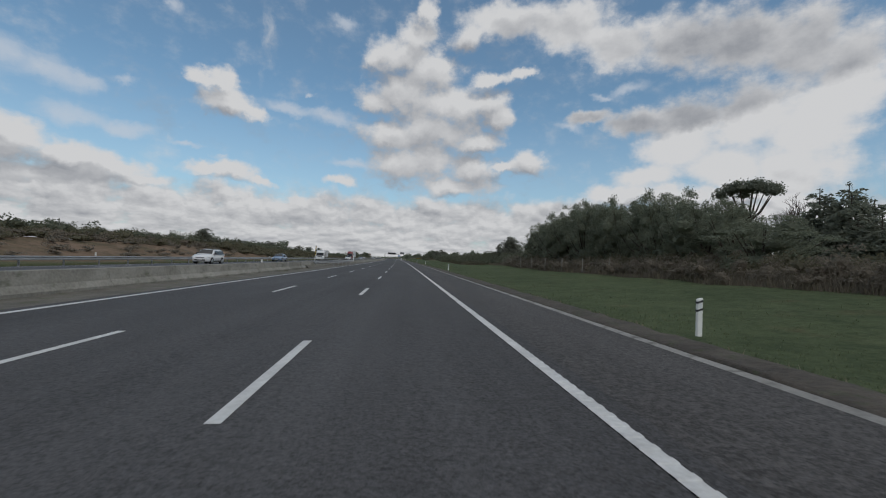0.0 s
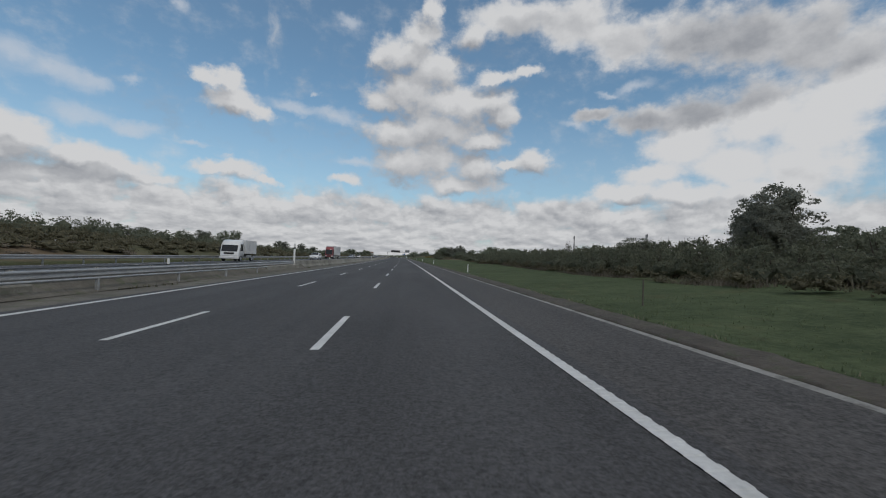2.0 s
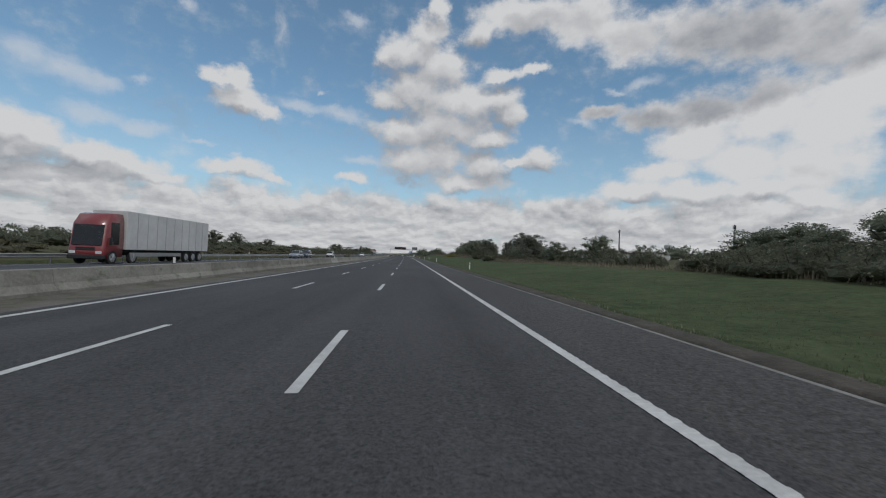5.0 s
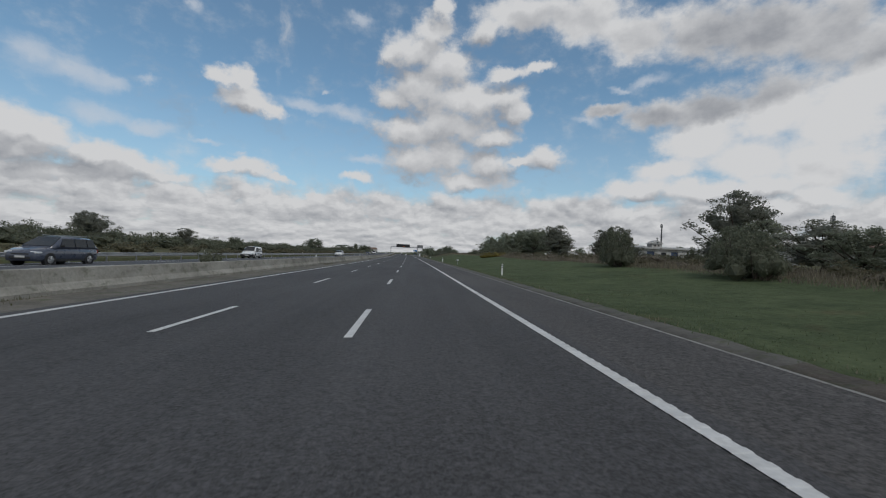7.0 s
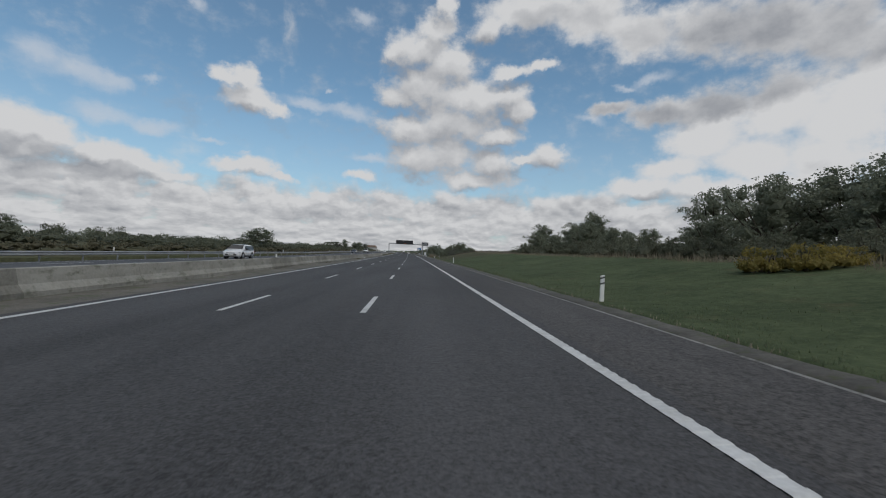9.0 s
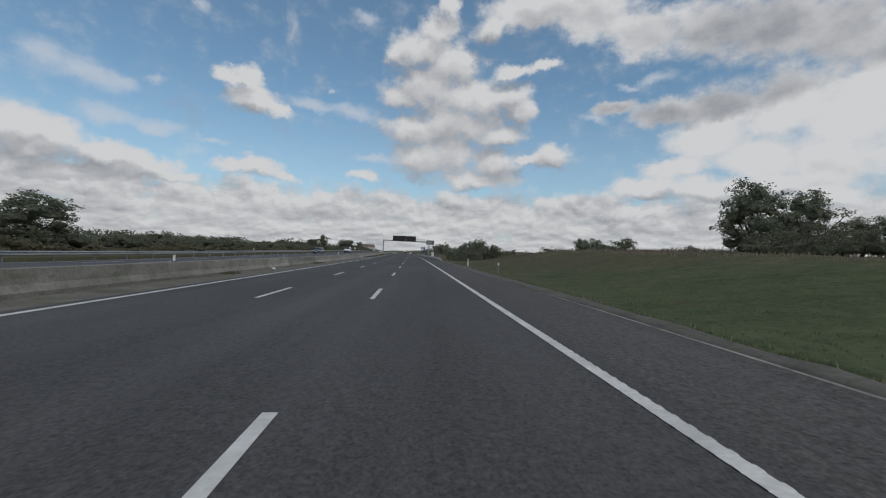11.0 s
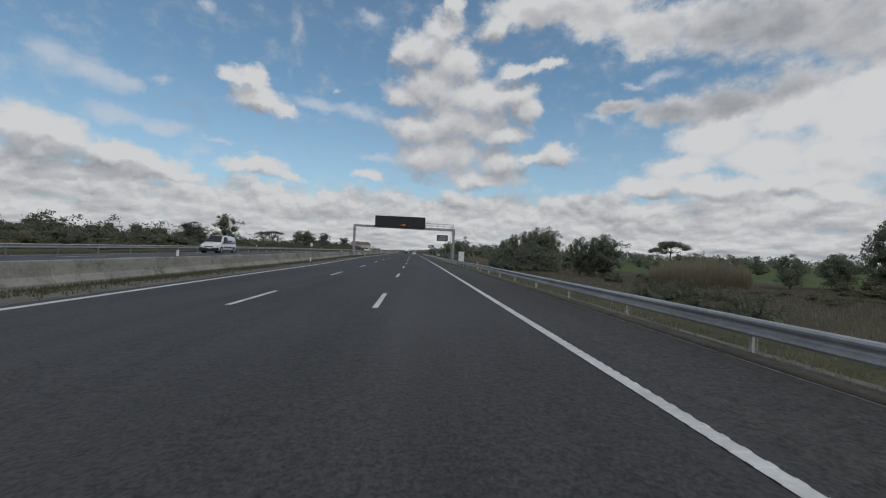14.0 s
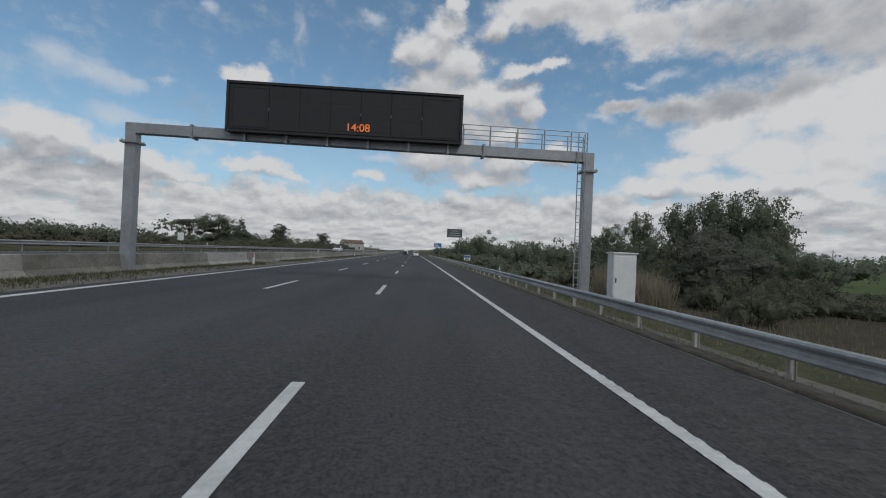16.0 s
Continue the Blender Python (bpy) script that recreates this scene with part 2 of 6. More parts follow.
def asphalt_material(name, dark, light, older=1.0, rough=1.3):
    """Worn asphalt: stone grain, long streaks along the lanes, faint patches."""
    m = bpy.data.materials.new(name)
    m.use_nodes = True
    n = Nodes(m.node_tree)
    where = n.add("ShaderNodeNewGeometry").outputs["Position"]
    stones = n.noise(where, 24.0, 3.0, 0.8)
    clumps = n.noise(where, 10.0, 4.0, 0.8)
    streak = n.noise(n.vec("MULTIPLY", where, (0.8, 0.012, 0)), 1.0, 4.0, 0.55)
    patch = n.noise(n.vec("MULTIPLY", where, (0.25, 0.06, 0)), 1.0, 5.0, 0.6)
    f = n.math("MULTIPLY", n.math("SUBTRACT", stones, 0.5), 2.3)
    f = n.math("ADD", f, n.math("MULTIPLY", n.math("SUBTRACT", clumps, 0.5), rough))
    f = n.math("ADD", f, n.math("MULTIPLY", n.math("SUBTRACT", streak, 0.5), 0.7))
    f = n.math("ADD", f, n.math("MULTIPLY", n.math("SUBTRACT", patch, 0.5), 0.9))
    f = n.math("ADD", f, 0.45, True)
    b = n.add("ShaderNodeBsdfPrincipled")
    tone = n.mix(f, (*dark, 1), (*light, 1))
    if older != 1.0:
        along = n.add("ShaderNodeSeparateXYZ")
        n.link(where, along.inputs[0])
        tone = n.mix(n.step(along.outputs[1], 470.0, 390.0), tone, n.mix(f, tuple(c * older for c in dark) + (1,), tuple(c * older for c in light) + (1,)))
    n.link(tone, b.inputs["Base Color"])
    b.inputs["Roughness"].default_value = 0.82
    b.inputs["Specular IOR Level"].default_value = 0.30
    k = n.add("ShaderNodeBump")
    k.inputs["Strength"].default_value, k.inputs["Distance"].default_value = 0.6, 0.016
    n.link(n.math("ADD", stones, clumps), k.inputs["Height"])
    n.link(k.outputs[0], b.inputs["Normal"])
    n.link(b.outputs[0], n.add("ShaderNodeOutputMaterial").inputs[0])
    return m


def ground_material():
    """Grass by the road, drier and browner further out."""
    m = bpy.data.materials.new("ground")
    m.use_nodes = True
    n = Nodes(m.node_tree)
    where = n.add("ShaderNodeNewGeometry").outputs["Position"]
    fine = n.noise(where, 6.0, 6.0, 0.7)
    broad = n.noise(where, 0.22, 6.0, 0.62)
    far = n.noise(where, 0.03, 4.0, 0.6)
    f = n.math("ADD", n.math("MULTIPLY", n.math("SUBTRACT", fine, 0.5), 1.5), n.math("ADD", n.math("MULTIPLY", n.math("SUBTRACT", broad, 0.5), 1.2), 0.5), True)
    tuft = n.noise(where, 1.4, 5.0, 0.7)
    f = n.math("ADD", f, n.math("MULTIPLY", n.math("SUBTRACT", tuft, 0.5), 1.5), True)
    green = n.mix(f, (0.036, 0.052, 0.025, 1), (0.104, 0.128, 0.066, 1))
    dry = n.mix(f, (0.062, 0.057, 0.034, 1), (0.138, 0.122, 0.075, 1))
    split = n.add("ShaderNodeSeparateXYZ")
    n.link(where, split.inputs[0])
    bend = n.math("DIVIDE", n.math("MULTIPLY", split.outputs[1], split.outputs[1]), 2 * BEND)
    across = n.math("ADD", split.outputs[0], bend)
    out = n.math("ADD", across, n.math("MULTIPLY", n.math("SUBTRACT", broad, 0.5), 9.0))
    late = n.step(split.outputs[1], 372.0, 412.0)
    dryness = n.math("ADD", n.step(out, 13.0, 19.0), n.step(n.math("ADD", out, n.math("MULTIPLY", late, 12.0)), 13.0, 20.0), True)
    dryness = n.math("MAXIMUM", dryness, n.step(out, -26.0, -31.0))
    dryness = n.math("MULTIPLY", dryness, n.step(far, 0.25, 0.5, 1.0, 0.7))
    field = n.mix(f, (0.042, 0.040, 0.027, 1), (0.100, 0.090, 0.060, 1))
    worn = n.step(n.noise(where, 0.5, 6.0, 0.65), 0.56, 0.72, 0.0, 0.6)
    green = n.mix(worn, green, n.mix(f, (0.062, 0.050, 0.028, 1), (0.13, 0.11, 0.062, 1)))
    colour = n.mix(dryness, green, dry)
    colour = n.mix(n.math("MULTIPLY", n.step(split.outputs[1], 372.0, 408.0), n.math("MULTIPLY", n.step(out, 22.0, 16.0, 0.0, 0.85), n.step(broad, 0.36, 0.54, 0.45, 1.0))), colour, n.mix(f, (0.046, 0.045, 0.027, 1), (0.104, 0.095, 0.058, 1)))
    wet = n.math("MULTIPLY", n.step(split.outputs[1], 455.0, 500.0), n.math("MULTIPLY", n.step(out, 10.0, 16.0), n.step(out, 66.0, 58.0)))
    colour = n.mix(wet, colour, field)
    crop = n.math("MULTIPLY", n.step(split.outputs[1], 455.0, 500.0), n.step(out, 60.0, 66.0))
    colour = n.mix(crop, colour, n.mix(f, (0.056, 0.082, 0.032, 1), (0.100, 0.132, 0.056, 1)))
    bank = n.math("MULTIPLY", n.step(split.outputs[1], 130.0, 95.0), n.step(out, -29.5, -31.5))
    colour = n.mix(n.math("MULTIPLY", bank, n.step(broad, 0.36, 0.56, 0.45, 1.0)), colour, n.mix(f, (0.10, 0.066, 0.044, 1), (0.24, 0.175, 0.125, 1)))
    b = n.add("ShaderNodeBsdfPrincipled")
    n.link(colour, b.inputs["Base Color"])
    b.inputs["Roughness"].default_value = 0.95
    b.inputs["Specular IOR Level"].default_value = 0.1
    k = n.add("ShaderNodeBump")
    k.inputs["Strength"].default_value, k.inputs["Distance"].default_value = 0.7, 0.10
    n.link(fine, k.inputs["Height"])
    n.link(k.outputs[0], b.inputs["Normal"])
    n.link(b.outputs[0], n.add("ShaderNodeOutputMaterial").inputs[0])
    return m


M_ROAD = asphalt_material("asphalt", (0.0243, 0.0236, 0.024), (0.085, 0.083, 0.0855), 1.18)
M_SHOULDER = asphalt_material("shoulder asphalt", (0.0214, 0.0201, 0.0196), (0.085, 0.080, 0.078), 1.35, 2.4)
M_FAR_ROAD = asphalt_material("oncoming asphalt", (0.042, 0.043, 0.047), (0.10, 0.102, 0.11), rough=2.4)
M_GROUND = ground_material()
M_PAINT = surface("road paint", (0.40, 0.40, 0.39), (0.66, 0.66, 0.65), grain=14, patch=1.2, rough=0.7, bump=0.2, depth=0.004)
M_GUTTER = surface("gutter concrete", (0.17, 0.165, 0.155), (0.34, 0.33, 0.31), grain=12, patch=0.8, bump=0.3, third=(0.07, 0.066, 0.058))
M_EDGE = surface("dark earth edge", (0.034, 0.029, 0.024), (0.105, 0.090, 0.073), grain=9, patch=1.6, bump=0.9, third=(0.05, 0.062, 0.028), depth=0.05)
M_KERB = surface("kerb concrete", (0.044, 0.041, 0.036), (0.128, 0.12, 0.105), grain=9, patch=1.4, bump=0.5, third=(0.06, 0.07, 0.03))
M_DIRT = surface("gravel verge", (0.070, 0.064, 0.052), (0.18, 0.165, 0.14), grain=9, patch=0.7, bump=0.8, third=(0.07, 0.085, 0.035), depth=0.03)
M_BARRIER = surface("barrier concrete", (0.145, 0.138, 0.118), (0.335, 0.322, 0.285), grain=9, patch=0.55, bump=0.3, third=(0.115, 0.12, 0.085), vary=0.5, stretch=(1, 1, 2.2))
M_NEW_CONCRETE = surface("newer concrete", (0.27, 0.262, 0.24), (0.42, 0.41, 0.38), grain=9, patch=0.6, bump=0.25, third=(0.20, 0.195, 0.17), stretch=(1, 1, 2.2))
M_STEEL = surface("galvanised steel", (0.25, 0.255, 0.26), (0.46, 0.465, 0.47), grain=6, patch=0.6, rough=0.48, bump=0.05, metal=0.45, depth=0.004)
M_GANTRY = surface("gantry steel", (0.24, 0.25, 0.26), (0.40, 0.41, 0.43), grain=5, patch=0.5, rough=0.5, bump=0.05, metal=0.45, third=(0.30, 0.29, 0.27), depth=0.004)
M_POST = surface("pale zinc post", (0.30, 0.29, 0.26), (0.52, 0.51, 0.47), grain=8, patch=1.0, rough=0.6, bump=0.05, metal=0.1, third=(0.22, 0.19, 0.14), depth=0.004)
M_STAKE = surface("weathered wood", (0.17, 0.155, 0.13), (0.32, 0.30, 0.26), grain=14, patch=1.5, bump=0.4, stretch=(4, 4, 0.4), depth=0.006)
M_BLACK = gloss("black sign face", (0.016, 0.016, 0.018), 0.6)
M_LOUVRE = gloss("sign louvre", (0.024, 0.024, 0.027), 0.7)
M_AMBER = gloss("amber lamp", (1.0, 0.24, 0.04), 0.5, glow=0.28)
M_WHITE = gloss("white plastic", (0.74, 0.74, 0.72), 0.5)
M_CABINET = surface("cabinet paint", (0.62, 0.63, 0.64), (0.80, 0.80, 0.80), grain=3, patch=0.8, rough=0.5, bump=0.05, depth=0.004)
M_YELLOW = gloss("yellow band", (0.62, 0.42, 0.02), 0.5)
M_BLUE = gloss("blue sign", (0.03, 0.16, 0.42), 0.4)
M_GREY_SIGN = gloss("sign back", (0.10, 0.105, 0.11), 0.6)
M_BARK = surface("bark", (0.035, 0.028, 0.022), (0.11, 0.09, 0.07), grain=11, patch=1.5, bump=0.8, stretch=(1, 1, 0.25))
M_POLE = surface("weathered timber", (0.06, 0.05, 0.042), (0.14, 0.12, 0.10), grain=9, patch=1.0, bump=0.4, stretch=(1, 1, 0.2))
M_LEAF_OAK = leafage("oak leaves", (0.145, 0.164, 0.118), (0.252, 0.275, 0.200))
M_LEAF_PINE = leafage("pine needles", (0.127, 0.143, 0.109), (0.236, 0.255, 0.197))
M_LEAF_OLIVE = leafage("grey green leaves", (0.136, 0.145, 0.116), (0.256, 0.263, 0.213))
M_LEAF_BUSH = leafage("bush leaves", (0.098, 0.108, 0.076), (0.205, 0.216, 0.150))
M_SCRUB = leafage("field scrub", (0.085, 0.080, 0.050), (0.20, 0.185, 0.12))
M_BRUSH = leafage("brown brush", (0.125, 0.108, 0.084), (0.27, 0.235, 0.185))
M_REED = leafage("reeds", (0.16, 0.138, 0.096), (0.38, 0.335, 0.245))
M_GORSE = leafage("yellow bush", (0.10, 0.10, 0.03), (0.44, 0.34, 0.10))
M_GRASS = leafage("grass blades", (0.075, 0.10, 0.05), (0.19, 0.215, 0.125))
M_MEDIAN = leafage("median grass", (0.080, 0.082, 0.045), (0.20, 0.185, 0.11))
M_ORANGE = gloss("orange reflector", (0.55, 0.11, 0.03), 0.3, coat=0.5)
M_LIME = surface("white limewash", (0.46, 0.46, 0.45), (0.70, 0.70, 0.69), grain=5, patch=0.5, rough=0.8, bump=0.1, third=(0.36, 0.35, 0.32))
M_GLASS = gloss("car glass", (0.010, 0.012, 0.014), 0.12)
M_TYRE = gloss("tyre rubber", (0.018, 0.018, 0.019), 0.85)
M_RIM = gloss("alloy rim", (0.45, 0.46, 0.47), 0.3, metal=0.8)
M_TRIM = gloss("black trim", (0.02, 0.02, 0.021), 0.6)
M_LAMP = gloss("lamp glass", (0.70, 0.72, 0.74), 0.12, coat=0.5)
M_TAIL = gloss("tail lamp", (0.30, 0.012, 0.012), 0.2, coat=0.5)
M_PLATE = gloss("number plate", (0.60, 0.60, 0.58), 0.5)
M_WALL = surface("whitewashed wall", (0.30, 0.295, 0.28), (0.58, 0.57, 0.55), grain=5, patch=0.5, rough=0.9, bump=0.2, third=(0.17, 0.155, 0.135))
M_ROOF = surface("clay roof tiles", (0.20, 0.085, 0.05), (0.36, 0.17, 0.10), grain=7, patch=0.6, bump=0.6)
M_OLD_ROOF = surface("weathered roof tiles", (0.12, 0.085, 0.065), (0.24, 0.175, 0.14), grain=7, patch=0.6, bump=0.6)
M_DOOR_BLUE = gloss("blue door paint", (0.045, 0.07, 0.13), 0.6)
M_DARK = gloss("dark opening", (0.02, 0.02, 0.022), 0.5)

# ---- building helpers ----


def as_mesh(name, bm, material):
    me = bpy.data.meshes.new(name)
    bm.to_mesh(me)
    bm.free()
    me.materials.append(material)
    return me


def raw_mesh(name, verts, faces, material, smooth=False):
    me = bpy.data.meshes.new(name)
    me.from_pydata([tuple(v) for v in verts], [], [tuple(f) for f in faces])
    me.materials.append(material)
    if smooth:
        me.polygons.foreach_set("use_smooth", [True] * len(me.polygons))
    me.update()
    return me


def part(name, bm, material, parent, label=""):
    """One mesh object under a thing or a part."""
    me = as_mesh(name, bm, material) if isinstance(bm, bmesh.types.BMesh) else bm
    ob = new(name, me)
    ob.parent = parent
    if label:
        ob["label"] = label
    return ob


def thing(name, label, category, group="", kind="", at=None):
    ob = tagged(new(name), label, category, group, kind)
    ob.empty_display_size = 0.3
    if at is not None:
        ob.matrix_world = at
    return ob


def box(bm, x0, x1, y0, y1, z0, z1, bevel=0.0):
    made = bmesh.ops.create_cube(bm, size=1.0)["verts"]
    for v in made:
        v.co = Vector(((x0 + x1) / 2 + v.co.x * (x1 - x0), (y0 + y1) / 2 + v.co.y * (y1 - y0), (z0 + z1) / 2 + v.co.z * (z1 - z0)))
    if bevel:
        edges = list({e for v in made for e in v.link_edges})
        bmesh.ops.bevel(bm, geom=edges, offset=bevel, segments=1, affect="EDGES", profile=0.5)
    return bm


def block(x0, x1, y0, y1, z0, z1, bevel=0.0):
    return box(bmesh.new(), x0, x1, y0, y1, z0, z1, bevel)


def tube(bm, p, q, r0, r1=None, seg=8):
    """A tapered round bar from p to q."""
    r1 = r0 if r1 is None else r1
    p, q = Vector(p), Vector(q)
    way = q - p
    m = Matrix.Translation((p + q) / 2) @ way.to_track_quat("Z", "Y").to_matrix().to_4x4()
    bmesh.ops.create_cone(bm, cap_ends=True, segments=seg, radius1=r0, radius2=r1, depth=way.length, matrix=m)
    return bm


def rod(p, q, r0, r1=None, seg=8):
    return tube(bmesh.new(), p, q, r0, r1, seg)


def at_road(x, s, z=None, turn=0.0, up=0.0):
    """A pose on the ground at x, s, facing along the road."""
    return pose(x + shift(s), s, (ground_z(x, s) if z is None else z) + up, 0, 0, heading(s) + turn)


# ---- the lie of the land ----
RIGHT_NEAR = ((-200, 1.05), (60, 1.05), (85, 0.9), (150, 0.9), (190, 1.1), (240, 0.95), (290, 1.2), (315, 1.6), (360, 2.0), (420, 2.1), (436, 1.3), (455, -0.5), (480, -1.4), (530, -1.8), (600, -1.9), (700, -0.9), (1000, 0.2), (4000, 1.0))
RIGHT_FAR = ((-200, 2.4), (250, 2.2), (330, 2.6), (425, 3.0), (450, 0.4), (480, -1.6), (600, -2.2), (720, -0.8), (900, 0.6), (4000, 2.0))
LEFT_NEAR = ((-200, 1.9), (100, 1.8), (160, 0.9), (260, 0.2), (420, 0.2), (550, 0.6), (4000, 0.7))
FAR_LEVEL = ((-200, 0.36), (400, 0.30), (470, 0.5), (550, 0.70), (4000, 0.75))
FAR_SLOPE = ((-200, 0.035), (400, 0.04), (550, 0.018), (4000, 0.018))
WALL_TOP = ((-200, 0.66), (330, 0.54), (430, 0.52), (480, 0.74), (550, 0.95), (4000, 0.97))


def far_road_z(x, s):
    return ramp(FAR_LEVEL, s) + ramp(FAR_SLOPE, s) * (x + 16)


def ease(k):
    k = min(max(k, 0.0), 1.0)
    return k * k * (3 - 2 * k)


KERB_TO = ((-80, 3.62), (60, 3.6), (170, 3.15), (240, 3.02), (306, 2.90), (350, 2.98), (385, 3.16), (423, 3.24), (452, 3.0))


def ground_z(x, s):
    if x > 2.7:
        z0, z1, z2 = road_z(3.2, s) + 0.03, ramp(RIGHT_NEAR, s), ramp(RIGHT_FAR, s)
        k = (x - 4.3) / 11.7
        z = z0 + (z1 - z0) * (0.5 * ease(k) + 0.5 * min(max(k, 0), 1))
        if x > 16:
            z = z1 + (z2 - z1) * ease((x - 16) / 60)
        rough = min(max(x - 3.2, 0) / 8, 1.0)
        if s < 452 and x < ramp(KERB_TO, s) - 0.05:
            z -= 0.16
        if s > 452:
            z -= 0.16 * ease((x - 2.7) / 0.5) * ease((s - 452) / 6)
    elif x < -28.8:
        z0, z1 = far_road_z(-28.8, s) - 0.04, ramp(LEFT_NEAR, s)
        z = z0 + (z1 - z0) * ease((-28.8 - x) / 13) + 0.8 * ease((-45 - x) / 120)
        rough = min((-28.8 - x) / 8, 1.0)
    else:
        return min(road_z(x, s), far_road_z(x, s)) - 0.35
    far = min(abs(x) / 400, 1.0)
    return z + rough * (0.16 * noise.noise((x * 0.21, s * 0.21, 0)) + 0.35 * noise.noise((x * 0.03, s * 0.03, 7))) + far * 5.0 * (0.4 + noise.noise((x * 0.0016, s * 0.0016, 3)))


def strip(name, laterals, stations, height, material, up=0.0):
    """A mesh laid along the road over the laterals and the stations."""
    verts = [(x + shift(s), s, height(x, s) + up) for s in stations for x in laterals]
    n = len(laterals)
    faces = [(j * n + i, j * n + i + 1, (j + 1) * n + i + 1, (j + 1) * n + i) for j in range(len(stations) - 1) for i in range(n - 1)]
    return raw_mesh(name, verts, faces, material, True)


def span(lo, hi, step):
    return [lo + step * i for i in range(int(round((hi - lo) / step)) + 1)]


ALONG = span(-80, 720, 8) + span(740, 1500, 40) + span(1700, 4200, 250)
LAND_X = ([-1800, -1200, -800, -550, -400, -300, -220, -160, -120, -95, -75] + span(-62, -30, 2.0) + [-28.9, -28.6, -22, -15, -8, 0, 2.64, 2.78, 3.0, 3.3, 3.45, 3.6, 3.75, 3.95, 4.2, 4.5] + span(5, 24, 1.0) + [27, 30, 34, 38, 44, 50, 58, 68, 80, 100, 130, 170, 220, 300, 400, 550, 800, 1200, 1800])
LAND_S = [-300, -150] + span(-80, 700, 3.0) + span(720, 1500, 20) + span(1600, 4400, 200)
ground = tagged(new("ground", strip("ground", LAND_X, LAND_S, ground_z, M_GROUND)), "rolling grass and dry scrub land beside the motorway", "ground", kind="structure")

road = tagged(new("road", strip("road", [-12.3, -11.0, -9.5, -7.5, -5.6, -3.75, -1.9, 0.35], ALONG, road_z, M_ROAD)), "dark grey asphalt carriageway of three lanes", "road", kind="structure")
shoulder = tagged(new("hard_shoulder", strip("hard_shoulder", [0.35, 1.5, 2.76], ALONG, road_z, M_SHOULDER)), "coarse grey asphalt hard shoulder", "road shoulder", kind="structure")
median = tagged(new("median_verge", strip("median_verge", [-15.6, -14.3, -13.6, -13.0, -12.3], span(-80, 720, 4) + span(740, 1500, 40), lambda x, s: road_z(x, s) + 0.02 * (x < -13) + (0.10 if x < -13.5 else 0) * noise.noise((x, s * 0.4, 1)), M_DIRT)), "gritty brown strip along the concrete barrier", "verge", kind="structure")
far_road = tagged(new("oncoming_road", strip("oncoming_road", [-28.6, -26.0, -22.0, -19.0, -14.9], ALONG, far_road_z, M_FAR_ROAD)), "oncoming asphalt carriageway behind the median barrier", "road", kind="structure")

# gutter and kerb on the right: a pale gutter and earth edge first, then a concrete kerb, none by the guard rail
EDGE_AT = ((-80, 2.68), (56, 2.66), (117, 2.60), (170, 2.55), (240, 2.50), (306, 2.42), (385, 2.66), (423, 2.74), (446, 2.66), (458, 2.45), (480, 2.42), (510, 2.36), (720, 2.36))
LINE_WIDE = ((-80, 0.22), (56, 0.18), (100, 0.085), (117, 0.075), (190, 0.05), (216, 0.02), (234, 0.02), (246, 0.042), (306, 0.038), (380, 0.036), (387, 0.0), (391, 0.0), (394, 0.035), (440, 0.04), (454, 0.0), (720, 0.0))


def edge_strip(name, laterals, stations, height, material):
    """A strip whose laterals depend on the station."""
    rows = [[(x, s) for x in laterals(s)] for s in stations]
    verts = [(x + shift(s), s, height(i, x, s)) for r in rows for i, (x, s) in enumerate(r)]
    n = len(rows[0])
    faces = [(j * n + i, j * n + i + 1, (j + 1) * n + i + 1, (j + 1) * n + i) for j in range(len(rows) - 1) for i in range(n - 1)]
    return raw_mesh(name, verts, faces, material, True)


def kerb_laterals(s):
    a = ramp(EDGE_AT, s) + ramp(LINE_WIDE, s)
    b = ramp(KERB_TO, s) + 0.14 * noise.noise((s * 1.3, 5.2, 1.0)) + 0.10 * noise.noise((s * 0.35, 2.2, 8.0))
    return [a, a + 0.03, a + (b - a) * 0.35, a + (b - a) * 0.7, b, b + 0.14]


def kerb_z(i, x, s):
    if i == 5:
        return ground_z(x, s) - 0.06
    return road_z(x, s) + (0.012, 0.04, 0.055, 0.065, 0.07)[i] + 0.030 * (i > 0) * noise.noise((x * 3, s * 0.8, 2)) + 0.030 * (i > 0) * noise.noise((x * 6, s * 2.3, 5))


def line_laterals(s):
    a, w = ramp(EDGE_AT, s) + 0.012 * noise.noise((s * 0.6, 4.0, 1.0)), ramp(LINE_WIDE, s) * (1 + 0.5 * noise.noise((s * 0.5, 1.0, 6.0)))
    return [a, a + w * 0.5, a + max(w, 0.004)]


tagged(new("gutter", edge_strip("gutter", line_laterals, span(-80, 720, 1.0), lambda i, x, s: road_z(x, s) + (0.002, 0.012, 0.016)[i], M_GUTTER)), "pale narrow concrete gutter line beside the shoulder", "gutter", kind="structure")
tagged(new("earth_edge", edge_strip("earth_edge", kerb_laterals, span(-80, 240, 0.5), kerb_z, M_EDGE)), "dark crumbling earth edge below the grass", "verge", kind="structure")
tagged(new("kerb", edge_strip("kerb", kerb_laterals, span(240, 452, 0.5), kerb_z, M_KERB)), "rough weathered concrete kerb edge with moss", "kerb", kind="structure")
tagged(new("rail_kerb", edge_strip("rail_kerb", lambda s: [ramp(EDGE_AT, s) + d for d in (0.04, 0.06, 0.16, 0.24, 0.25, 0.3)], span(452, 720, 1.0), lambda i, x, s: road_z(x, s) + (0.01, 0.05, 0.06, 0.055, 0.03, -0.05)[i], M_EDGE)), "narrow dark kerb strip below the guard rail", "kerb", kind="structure")
